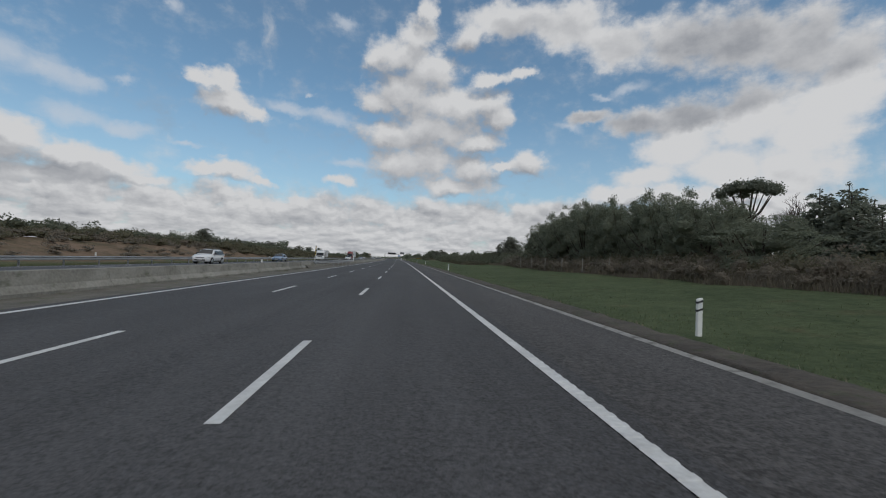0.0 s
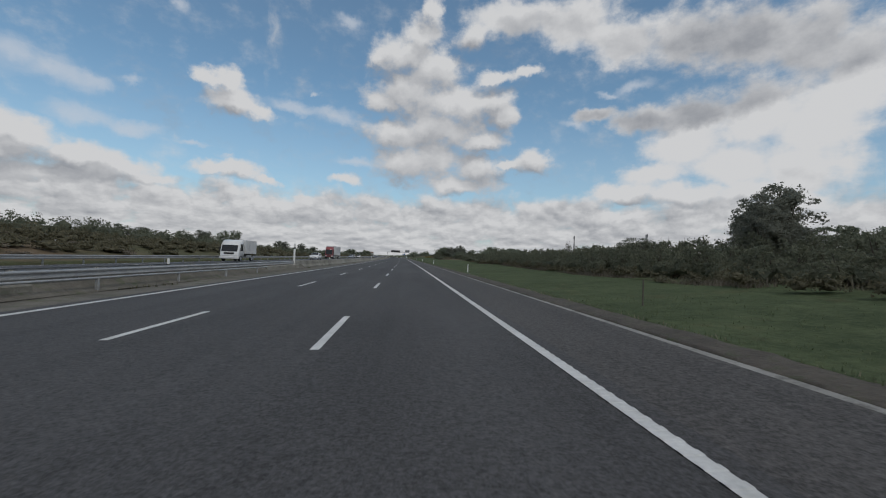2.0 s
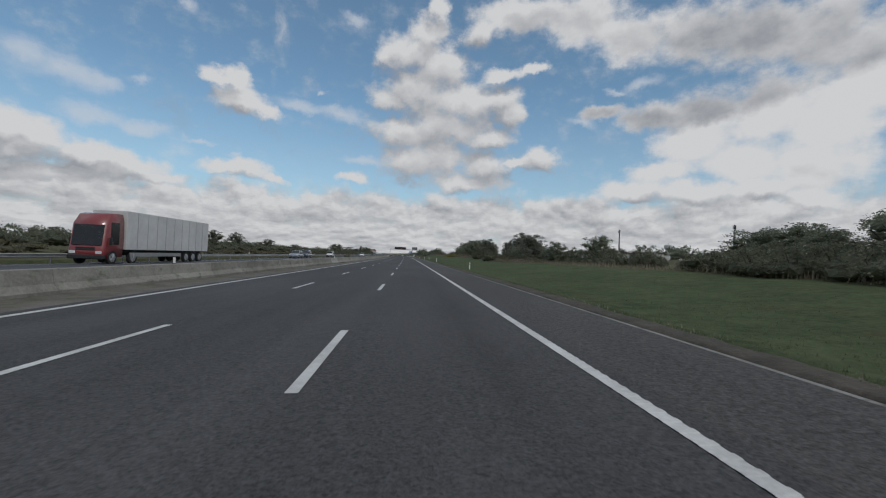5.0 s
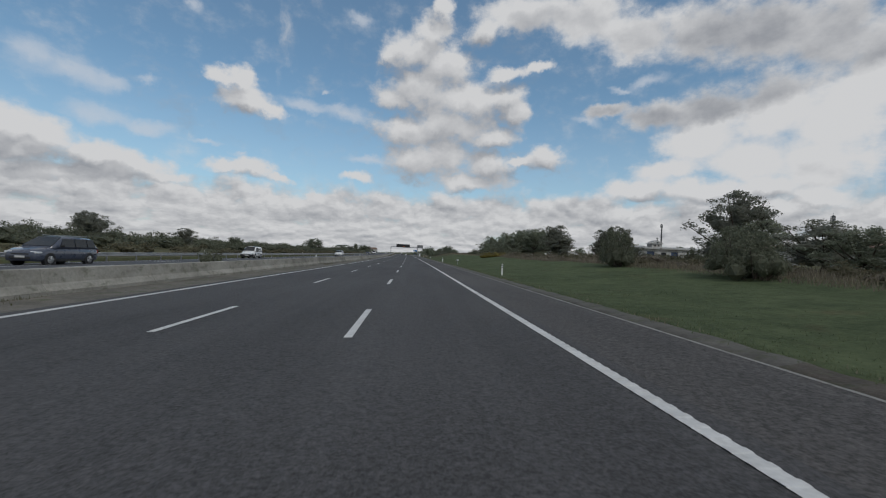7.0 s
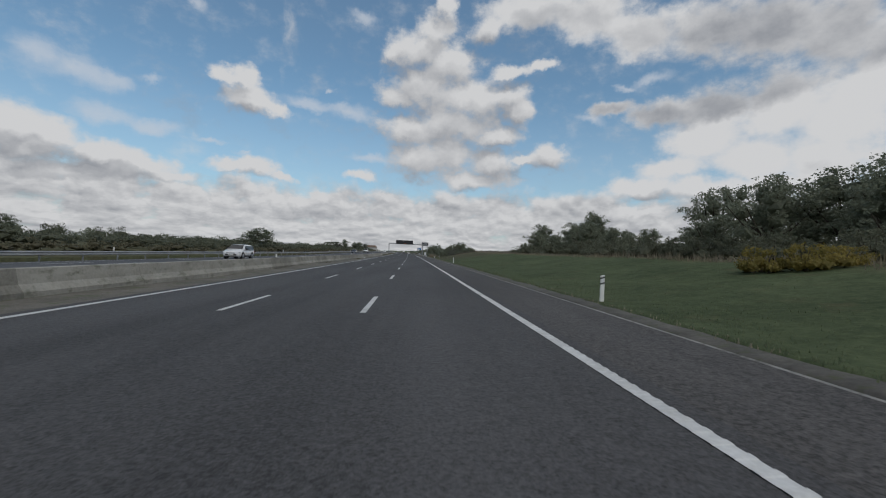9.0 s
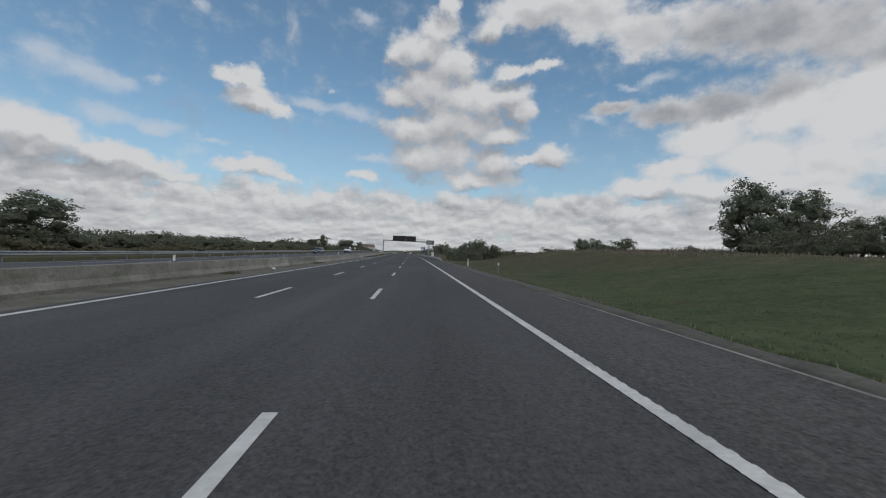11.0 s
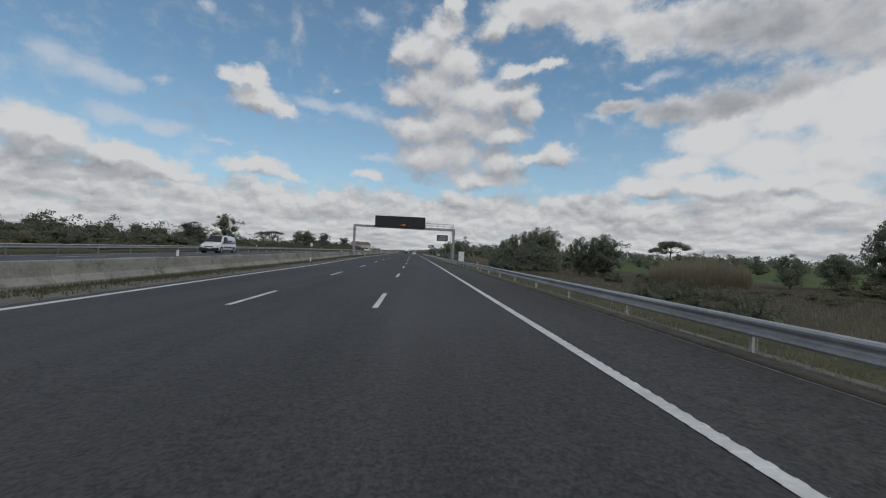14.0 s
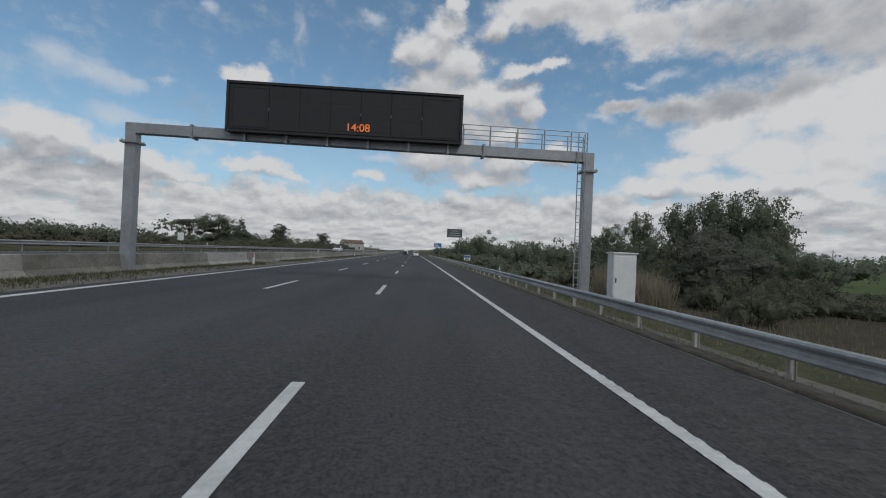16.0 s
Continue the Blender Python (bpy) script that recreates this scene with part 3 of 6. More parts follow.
tagged(new("rail_verge", strip("rail_verge", [2.55, 2.68, 2.8, 2.9, 3.05, 3.2, 3.5, 3.9], span(450, 720, 1.0), lambda x, s: (road_z(x, s) + 0.004 if x < 2.7 else ground_z(x, s) + 0.02 + 0.02 * noise.noise((x * 2.1, s * 0.7, 4))) if x < 3.6 else ground_z(x, s) - 0.03, M_DIRT)), "gritty verge with thin grass under the guard rail", "verge", kind="structure")

# ---- road markings ----


def line_mesh(name, x, half, stations, height, up, ribs=None):
    verts, faces = [], []
    for s in stations:
        for dx in (-half, half):
            verts.append((x + dx + shift(s), s, height(x + dx, s) + up))
    for j in range(len(stations) - 1):
        faces.append((2 * j, 2 * j + 1, 2 * j + 3, 2 * j + 2))
    if ribs:
        lo, hi, step = ribs
        s = lo
        while s < hi:
            w = half + 0.005
            k = len(verts)
            for ds, dz in ((-0.06, 0.0), (-0.045, 0.007), (0.045, 0.007), (0.06, 0.0)):
                for dx in (-w, w):
                    verts.append((x + dx + shift(s), s + ds, height(x + dx, s) + up + dz))
            faces += [(k, k + 1, k + 3, k + 2), (k + 2, k + 3, k + 5, k + 4), (k + 4, k + 5, k + 7, k + 6)]
            s += step
    return raw_mesh(name, verts, faces, M_PAINT)


part("edge_line", line_mesh("edge_line", 0.0, 0.088, ALONG, road_z, 0.006, (-5, 640, 0.25)), M_PAINT, road, "ribbed white edge line")
part("edge_line", line_mesh("edge_line", -11.72, 0.125, ALONG, road_z, 0.006), M_PAINT, road, "solid white edge line")
part("edge_line", line_mesh("edge_line", -16.0, 0.09, ALONG, far_road_z, 0.006), M_PAINT, far_road, "solid white edge line")
part("edge_line", line_mesh("edge_line", -26.6, 0.10, ALONG, far_road_z, 0.006), M_PAINT, far_road, "solid white edge line")
dash = bmesh.new()
box(dash, -0.075, 0.075, 0.0, 4.0, 0.0, 0.005)
DASH = as_mesh("lane_dash", dash, M_PAINT)
for i in range(-3, 66):
    s = 4.3 + 14 * i
    for x, owner, height in ((-3.75, road, road_z), (-7.5, road, road_z), (-19.6, far_road, far_road_z), (-23.1, far_road, far_road_z)):
        if x == -7.5:
            s = 4.3 + 14 * i + ramp(((0, 0.8), (130, 0.5), (310, 0.3), (430, -0.1), (484, -0.42), (510, -0.45), (536, -0.3)), 14 * i)
        else:
            s = 4.3 + 14 * i + ramp(((466, -0.15), (484, -0.42), (510, -0.45), (536, -0.15)), 14 * i)
        ob = part("lane_dash", DASH, M_PAINT, owner)
        roll = math.degrees(math.atan(height(x + 0.5, s + 2) - height(x - 0.5, s + 2)))
        tilt = math.degrees(math.atan((height(x, s + 4) - height(x, s)) / 4))
        ob.matrix_basis = pose(x + (0.08 if x == -3.75 and 475 < s < 525 else 0.0) + shift(s), s, height(x, s) + 0.004, tilt, -roll, heading(s))

# ---- concrete median barrier ----
barrier = thing("median_barrier", "weathered grey concrete safety barrier dividing the carriageways", "barrier", kind="structure")
outline = ((-0.40, -1.6), (-0.40, -0.74), (-0.22, -0.50), (-0.13, -0.02), (-0.10, 0.0), (0.10, 0.0), (0.13, -0.02), (0.22, -0.50), (0.40, -0.74), (0.40, -1.6))
bm = bmesh.new()
rings = []
for y, inset in ((0.0, 0.02), (0.02, 0.0), (5.965, 0.0), (5.985, 0.02)):
    rings.append([bm.verts.new((x * (1 - inset), y, z - inset * 0.5)) for x, z in outline])
for a, b in zip(rings, rings[1:]):
    for i in range(len(outline)):
        bm.faces.new((a[i], a[(i + 1) % len(outline)], b[(i + 1) % len(outline)], b[i]))
bm.faces.new(rings[0])
bm.faces.new(rings[-1][::-1])
bmesh.ops.recalc_face_normals(bm, faces=bm.faces)
NEW_SEGMENT = as_mesh("barrier_block", bm.copy(), M_NEW_CONCRETE)
SEGMENT = as_mesh("barrier_block", bm, M_BARRIER)
for lo, count in ((-34.0, 16), (117.0, 150)):
    for i in range(count):
        s = lo + 6.0 * i
        fresh = lo > 0 and i in (20, 74)
        ob = part("barrier_block", NEW_SEGMENT if fresh else SEGMENT, M_BARRIER, barrier, "newer, paler concrete block" if fresh else "")
        rise = math.degrees(math.atan((ramp(WALL_TOP, s + 6) - ramp(WALL_TOP, s)) / 6))
        ob.matrix_basis = pose(-14.78 + shift(s), s, ramp(WALL_TOP, s), rise, 0, heading(s))
tail = strip("far_barrier", [-15.0, -14.98, -14.88, -14.68, -14.58, -14.4, -14.38], span(1016.5, 1516.5, 25), lambda x, s: ramp(WALL_TOP, s) - (0.0 if abs(x + 14.78) < 0.15 else 0.75 if abs(x + 14.78) < 0.39 else 1.5), M_BARRIER)
part("far_barrier", tail, M_BARRIER, barrier)

# grass growing at the foot of the barrier, taller towards the sign gantry
blades_v, blades_f = [], []
rng = random.Random(5)


def blade(verts, faces, x, y, z, h, w, rng):
    a = rng.uniform(0, math.tau)
    lean = rng.uniform(0.1, 0.5) * h
    dx, dy = math.cos(a), math.sin(a)
    k = len(verts)
    verts += [(x - dy * w, y + dx * w, z), (x + dy * w, y - dx * w, z), (x + dx * lean, y + dy * lean, z + h)]
    faces.append((k, k + 1, k + 2))


for i in range(26000):
    s = rng.uniform(380, 640) if i % 3 else rng.uniform(0, 640)
    x = -14.35 + abs(rng.gauss(0, 0.38 if s < 440 else 0.62))
    if noise.noise((s * 0.12, 3.0, 1.0)) + (0.25 if s > 480 else -0.33) < 0:
        continue
    for k in range(3):
        blade(blades_v, blades_f, x + rng.gauss(0, 0.05) + shift(s), s + rng.gauss(0, 0.05), road_z(x, s), rng.uniform(0.05, 0.17), 0.018, rng)
tagged(new("barrier_grass", raw_mesh("barrier_grass", blades_v, blades_f, M_MEDIAN)), "short olive and straw grass growing along the barrier foot", "grass", kind="stuff")

# ---- steel guard rails ----
W_BEAM = ((0.0, 0.0), (0.055, -0.015), (0.08, -0.05), (0.075, -0.085), (0.02, -0.125), (0.015, -0.155), (0.02, -0.185), (0.075, -0.225), (0.08, -0.26), (0.055, -0.295), (0.0, -0.31))


def beam_mesh(name, length, facing):
    """One length of corrugated beam; facing: 1 bulges towards +x, -1 towards -x."""
    verts, faces = [], []
    back = [(x - 0.006, z) for x, z in W_BEAM[::-1]]
    ring = list(W_BEAM) + back
    for y in (0.0, length):
        verts += [(facing * x, y, z) for x, z in ring]
    n = len(ring)
    for i in range(n):
        faces.append((i, (i + 1) % n, n + (i + 1) % n, n + i))
    return raw_mesh(name, verts, faces, M_STEEL, False)


def post_mesh(name, depth, material):
    bm = bmesh.new()
    box(bm, -0.05, 0.05, -0.006, 0.006, -depth, 0.0)
    box(bm, -0.05, -0.042, -0.035, 0.035, -depth, 0.0)
    box(bm, 0.042, 0.05, -0.035, 0.035, -depth, 0.0)
    return as_mesh(name, bm, material)


BEAM_LEFTWARD, BEAM_RIGHTWARD = beam_mesh("beam", 4.02, -1), beam_mesh("beam", 4.02, 1)
BEAM_LONG = beam_mesh("beam", 4.42, -1)
POST, POST_PALE = post_mesh("post", 1.4, M_STEEL), post_mesh("post", 1.4, M_POST)
bm = bmesh.new()
for z in (-0.07, -0.24):
    tube(bm, (-0.095, 0, z), (-0.07, 0, z), 0.018, 0.018, 6)
box(bm, -0.03, 0.055, -0.06, 0.06, -0.26, -0.05)
SPACER = as_mesh("bracket", bm, M_STEEL)


def rail(label, x, top, lo, count, beam, side, step=4.0, close=(0, 0)):
    """A beam on posts; between the two stations of close the posts stand twice as near."""
    owner = thing("guard_rail", label, "guard rail", at=at_road(x, lo, 0.0))
    base = owner.matrix_world.inverted()
    for i in range(count):
        s = lo + step * i
        z = top(s)
        rise = math.degrees(math.atan((top(s + step) - z) / step))
        part("beam", beam, M_STEEL, owner).matrix_basis = base @ pose(x + shift(s), s, z, rise, 0, heading(s))
        for d in (0.4, 0.4 + step / 2) if close[0] < s < close[1] else (0.4,):
            p = part("post", POST_PALE if side > 0 else POST, M_STEEL, owner)
            p.matrix_basis = base @ pose(x + side * 0.13 + shift(s + d), s + d, top(s + d) - 0.03, 0, 0, heading(s))
            if side > 0:
                part("bracket", SPACER, M_STEEL, owner).matrix_basis = base @ pose(x + side * 0.03 + shift(s + d), s + d, top(s + d), 0, 0, heading(s))
    return owner


def verge_rail_top(s):
    return road_z(2.95, s) + 0.59 - 0.09 * ease((468 - s) / 11) - 0.63 * ease((453.5 - s) / 8)


rail("galvanised steel guard rail along the shoulder, dulled and dented", 2.98, verge_rail_top, 444.3, 56, BEAM_LONG, 1, 4.4, (524, 572))
rail("weathered steel guard rail beyond the oncoming lanes", -28.1, lambda s: far_road_z(-28.1, s) + 0.74, -20.0, 75, BEAM_RIGHTWARD, -1)
rail("weathered steel guard rail on the far verge", -28.1, lambda s: far_road_z(-28.1, s) + 0.74, 280.0, 75, BEAM_RIGHTWARD, -1)
rail("steel guard rail of the far verge, running into the distance", -28.1, lambda s: far_road_z(-28.1, s) + 0.74, 580.0, 75, BEAM_RIGHTWARD, -1)
rail("dark steel guard rail closing the gap in the median", -14.5, lambda s: 0.58, 64.0, 13, BEAM_RIGHTWARD, -1)
rail("second steel guard rail at the back of the median gap", -15.4, lambda s: 0.60, 62.0, 14, BEAM_LEFTWARD, 1)
tagged(new("median_bank", strip("median_bank", [-15.0, -14.75, -14.45, -14.15, -13.85], span(58, 120, 2), lambda x, s: (far_road_z(-15.0, s) + 0.006) + (road_z(-13.85, s) + 0.03 - far_road_z(-15.0, s)) * ease((x + 15.0) / 1.15) + 0.03 * noise.noise((x * 2, s * 0.6, 3)), M_DIRT)), "gritty bank between the carriageways in the barrier gap", "verge", kind="structure")
plinth = thing("median_plinth", "low broken concrete plinth under the guard rail", "plinth", at=at_road(-14.6, 64, 0.0))
bm = bmesh.new()
box(bm, -0.35, 0.35, 0, 18, -0.9, 0.16, 0.05)
part("footing", bm, M_BARRIER, plinth)
part("footing", block(-0.35, 0.35, 42, 53, -0.9, 0.22, 0.05), M_BARRIER, plinth)
low = thing("low_rail", "thin grey tube rail on short posts in the median", "rail", at=at_road(-14.0, 76, 0.0))
part("tube", rod((0, 0, 0.27), (0, 29, 0.20), 0.045), M_STEEL, low)
for i in range(5):
    part("post", block(-0.05, 0.05, 2.5 + 6 * i, 2.6 + 6 * i, -0.5, 0.24), M_STEEL, low)

# ---- verge posts and median markers ----


def marker_post():
    owner = thing("marker_post", "white plastic roadside marker post with thin black bands", "marker post", "marker posts along the verge")
    bm = bmesh.new()
    box(bm, -0.06, 0.06, -0.035, 0.035, -0.3, 0.80, 0.012)
    for v in bm.verts:
        if v.co.z > 0.7:
            v.co.z += 0.25 * v.co.x
    part("shaft", bm, M_WHITE, owner)
    for z in (0.54, 0.71):
        bm = bmesh.new()
        box(bm, -0.063, 0.063, -0.038, 0.038, z, z + 0.045)
        for v in bm.verts:
            v.co.z += 0.35 * v.co.x
        part("band", bm, M_TRIM, owner, "thin slanting black band")
    part("reflector", block(-0.03, 0.03, -0.041, -0.036, 0.60, 0.70), M_LAMP, owner, "pale reflector")
    return owner


master = marker_post()
spots = [(4.2, 8.7), (4.35, 59.6), (4.25, 112.0), (4.2, 163.0), (4.1, 214.0), (4.0, 265.6), (3.3, 314.2), (3.5, 364.5), (3.47, 414.8), (3.6, 464.6), (3.95, 513.8), (4.1, 569.0), (4.1, 620.0)]
master.matrix_world = at_road(*spots[0])
for x, s in spots[1:]:
    copy_thing(master, at_road(x, s))
for s in (464.5, 514.4, 565.4, 616.2, 666.5):
    ob = copy_thing(master, at_road(-13.55, s, road_z(-13.55, s)))
    part("warning_reflector", block(-0.04, 0.04, -0.044, -0.037, 0.60, 0.70), M_ORANGE, ob, "orange reflector")

plate = thing("wall_marker", "small white reflector plate on top of the barrier", "reflector", "reflector plates on the barrier")
part("board", block(-0.06, 0.06, -0.02, 0.02, 0.0, 0.34, 0.008), M_WHITE, plate)
part("foot", block(-0.08, 0.08, -0.05, 0.05, 0.0, 0.03), M_TRIM, plate)
first = True
for i in range(14):
    s = -9.0 + 50.0 * i
    m = at_road(-14.78, s, ramp(WALL_TOP, s) if not 60 < s < 114 else 0.60)
    if first:
        plate.matrix_world, first = m, False
    else:
        copy_thing(plate, m)
for i in range(16):
    s = 40.0 + 50.0 * i
    copy_thing(plate, at_road(-28.3, s, far_road_z(-28.3, s) + 0.74))

# ---- sign gantry over the carriageway ----
GS = 554.2


def gantry():
    g = thing("sign_gantry", "grey steel gantry frame spanning the three lanes", "gantry", at=at_road(0, GS, 0.0))
    for x, z0, z1 in ((-14.45, -0.2, 6.38), (4.98, -0.6, 6.20)):
        leg = part("leg", block(x - 0.21, x + 0.21, -0.21, 0.21, z0, z1, 0.02), M_GANTRY, g)
        cap = bmesh.new()
        box(cap, x - 0.33, x + 0.33, -0.33, 0.33, z1 - 0.80, z1 - 0.76)
        for i in (-1, 1):
            for j in (-1, 1):
                tube(cap, (x + i * 0.27, j * 0.27, z1 - 0.86), (x + i * 0.27, j * 0.27, z1 - 0.70), 0.025, 0.025, 6)
        box(cap, x - 0.33, x + 0.33, -0.33, 0.33, z1 - 0.845, z1 - 0.805)
        part("flange", cap, M_GANTRY, leg)
        part("base_plate", block(x - 0.36, x + 0.36, -0.36, 0.36, z0, z0 + 0.05), M_GANTRY, leg)
    bm = bmesh.new()
    ends = ((-14.66, 6.385), (5.19, 6.205))
    vs = []
    for x, z in ends:
        vs.append([bm.verts.new((x, y, zz)) for y, zz in ((-0.2, z), (0.2, z), (0.2, z - 0.42), (-0.2, z - 0.42))])
    for i in range(4):
        bm.faces.new((vs[0][i], vs[1][i], vs[1][(i + 1) % 4], vs[0][(i + 1) % 4]))
    bm.faces.new(vs[0])
    bm.faces.new(vs[1][::-1])
    bmesh.ops.recalc_face_normals(bm, faces=bm.faces)
    beam = part("beam", bm, M_GANTRY, g)

    def top(x):
        return 6.385 + (x + 14.66) / 19.62 * -0.18
    for x in (-12.0, 0.25):
        fl = bmesh.new()
        for d in (-0.035, 0.005):
            box(fl, x + d, x + d + 0.03, -0.27, 0.27, top(x) - 0.49, top(x) + 0.07)
        for j in (-0.23, 0.23):
            for k in (-0.45, 0.03):
                tube(fl, (x - 0.08, j, top(x) + k), (x + 0.08, j, top(x) + k), 0.022, 0.022, 6)
        part("splice_flange", fl, M_GANTRY, beam)
    # brackets that carry the display
    for i in range(6):
        x = -9.8 + 1.7 * i
        part("bracket", block(x - 0.05, x + 0.05, -0.42, -0.2, top(x) - 0.5, top(x) + 0.2), M_GANTRY, beam)
    # walkway rail to the right of the display, with a mesh floor
    walkway = part("walkway", block(-0.75, 4.80, 0.05, 0.62, 6.26, 6.30), M_STEEL, g)
    for i, x in enumerate((-0.65, 0.55, 1.75, 2.95, 4.15, 4.88)):
        part("stanchion", rod((x, -0.12, top(x)), (x, -0.12, top(x) + 0.90), 0.028), M_STEEL, walkway)
        part("stanchion", rod((x + 0.1, 0.62, top(x)), (x + 0.1, 0.62, top(x) + 0.90), 0.028), M_STEEL, walkway)
    for y in (-0.12, 0.62):
        for h in (0.90, 0.46):
            part("handrail", rod((-0.7, y, top(-0.7) + h), (4.90, y, top(4.90) + h), 0.020), M_STEEL, walkway)
    # ladder up the right leg
    ladder = part("ladder", rod((4.70, -0.30, -0.4), (4.70, -0.30, 7.0), 0.025), M_STEEL, g, "steel access ladder")
    part("stile", rod((4.42, -0.30, -0.4), (4.42, -0.30, 7.0), 0.025), M_STEEL, ladder)
    for i in range(24):
        part("rung", rod((4.42, -0.30, -0.2 + 0.3 * i), (4.70, -0.30, -0.2 + 0.3 * i), 0.014, seg=6), M_STEEL, ladder)


gantry()


def display():
    d = thing("message_display", "black electronic message board hung on the gantry", "display sign", at=at_road(-5.62, GS, 6.16))
    bm = bmesh.new()
    box(bm, -4.85, 4.85, -0.80, -0.42, 0.0, 2.06, 0.02)
    part("housing", bm, M_BLACK, d)
    frame_bm = bmesh.new()
    box(frame_bm, -4.87, 4.87, -0.86, -0.80, 1.98, 2.08)
    box(frame_bm, -4.87, 4.87, -0.86, -0.80, -0.02, 0.08)
    for x in (-4.87, 4.77):
        box(frame_bm, x, x + 0.10, -0.86, -0.80, 0.08, 1.98)
    part("rim", frame_bm, M_LOUVRE, d)
    # a square graphic field at each end, between them five text modules of lamp cells in three rows
    edges = (-4.72, -3.15, -1.90, -0.65, 0.60, 1.85, 3.15, 4.72)
    for i, (a, b) in enumerate(zip(edges, edges[1:])):
        module = part("module", block(a + 0.012, b - 0.012, -0.83, -0.80, 0.12, 1.92, 0.006), M_LOUVRE, d)
        if i in (0, 6):
            field = bmesh.new()
            for z in (0.20, 1.80):
                box(field, a + 0.08, b - 0.08, -0.845, -0.83, z, z + 0.04)
            for x in (a + 0.08, b - 0.12):
                box(field, x, x + 0.04, -0.845, -0.83, 0.24, 1.80)
            part("field_frame", field, M_BLACK, module)
        else:
            wide = (b - a - 0.14) / 4
            cell = as_mesh("lamp_cell", block(0.02, wide - 0.02, -0.836, -0.829, 0.0, 0.42), M_BLACK)
            for r in range(3):
                for c in range(4):
                    part("lamp_cell", cell, M_BLACK, module).location = (a + 0.07 + wide * c, 0, 0.24 + 0.56 * r)
    for x in (-3.15, 0.60, 1.85, 3.15):
        part("hinge", block(x - 0.03, x + 0.03, -0.87, -0.82, 0.9, 1.02), M_GREY_SIGN, d)
    # time shown in amber lamps
    curve = bpy.data.curves.new("clock", "FONT")
    curve.body, curve.size, curve.align_x, curve.extrude = "14:08", 0.46, "CENTER", 0.004
    text = new("clock_text", curve)
    bpy.context.view_layer.update()
    me = bpy.data.meshes.new_from_object(text.evaluated_get(bpy.context.evaluated_depsgraph_get()))
    bpy.data.objects.remove(text)
    me.materials.clear()
    me.materials.append(M_AMBER)
    t = part("clock_digits", me, M_AMBER, d, "amber lit clock digits")
    t.matrix_basis = pose(0.5, -0.852, 0.27, 90, 0, 0)


display()

cabinet = thing("control_cabinet", "tall white control cabinet behind the guard rail", "cabinet", at=at_road(6.65, 554.3, -0.55))
part("housing", block(-0.52, 0.52, -0.30, 0.30, 0.12, 2.36, 0.02), M_CABINET, cabinet)
part("roof", block(-0.57, 0.57, -0.35, 0.35, 2.36, 2.43, 0.015), M_CABINET, cabinet)
part("plinth", block(-0.50, 0.50, -0.28, 0.28, -0.5, 0.12), M_GUTTER, cabinet, "concrete plinth")
door = part("door", block(-0.46, 0.46, -0.315, -0.30, 0.20, 2.26, 0.006), M_CABINET, cabinet)
part("handle", block(-0.42, -0.38, -0.345, -0.315, 1.1, 1.3), M_TRIM, door, "black handle")
part("side_panel", block(-0.532, -0.52, -0.24, 0.24, 0.20, 2.26, 0.004), M_CABINET, cabinet)


def cantilever_sign():
    g = thing("overhead_sign", "dark message sign on a grey cantilever mast", "overhead sign", at=at_road(16.0, 712, -0.8))
    part("mast", rod((0, 0, 0), (0, 0, 10.6), 0.17, 0.13, 10), M_GANTRY, g)
    part("arm", block(-4.6, 0.1, -0.15, 0.15, 9.6, 9.95), M_GANTRY, g)
    panel = part("panel", block(-5.2, 1.0, -0.45, -0.15, 8.7, 12.1, 0.03), M_GREY_SIGN, g, "dark display panel")
    for k in range(3):
        part("text_bar", block(-4.5 + 0.6 * k, 0.2 - 0.4 * k, -0.47, -0.45, 9.3 + 0.9 * k, 9.65 + 0.9 * k), M_GANTRY, panel)


cantilever_sign()


def direction_sign():
    g = thing("direction_sign", "large blue motorway direction sign on two posts", "road sign", at=at_road(11.3, 776, 0.0))
    for x in (-1.3, 1.3):
        part("post", rod((x, 0, -1.0), (x, 0, 6.6), 0.10), M_GANTRY, g)
    p = part("board", block(-2.05, 2.05, -0.14, -0.10, 4.4, 6.6, 0.02), M_BLUE, g)
    for k in range(3):
        part("text_bar", block(-1.7, 1.0 - 0.5 * k, -0.155, -0.14, 4.8 + 0.6 * k, 5.05 + 0.6 * k), M_WHITE, p)


direction_sign()
mark = thing("kilometre_plate", "small blue and white plate on a short grey post", "road sign", at=at_road(3.95, 295.5))
part("post", rod((0, 0, -0.3), (0, 0, 0.62), 0.028, 0.028, 10), M_GANTRY, mark)
plate_board = part("board", block(-0.19, 0.19, -0.05, -0.03, 0.56, 0.72, 0.006), M_WHITE, mark, "white plate")
part("field", block(-0.175, 0.0, -0.054, -0.05, 0.575, 0.705), M_DOOR_BLUE, plate_board, "blue half of the plate")
part("bar", block(0.04, 0.15, -0.054, -0.05, 0.61, 0.67), M_GREY_SIGN, plate_board, "grey bar")
km = thing("distance_sign", "small blue and white distance plate on a post", "road sign", at=at_road(4.2, 591))
part("post", rod((0, 0, -0.3), (0, 0, 1.55), 0.03), M_GANTRY, km)
board = part("board", block(-0.40, 0.40, -0.05, -0.03, 0.85, 1.50, 0.01), M_WHITE, km)
part("field", block(-0.36, 0.36, -0.056, -0.05, 1.2, 1.46), M_BLUE, board, "blue upper field")
part("text_bar", block(-0.25, 0.25, -0.056, -0.05, 0.95, 1.1), M_TRIM, board)

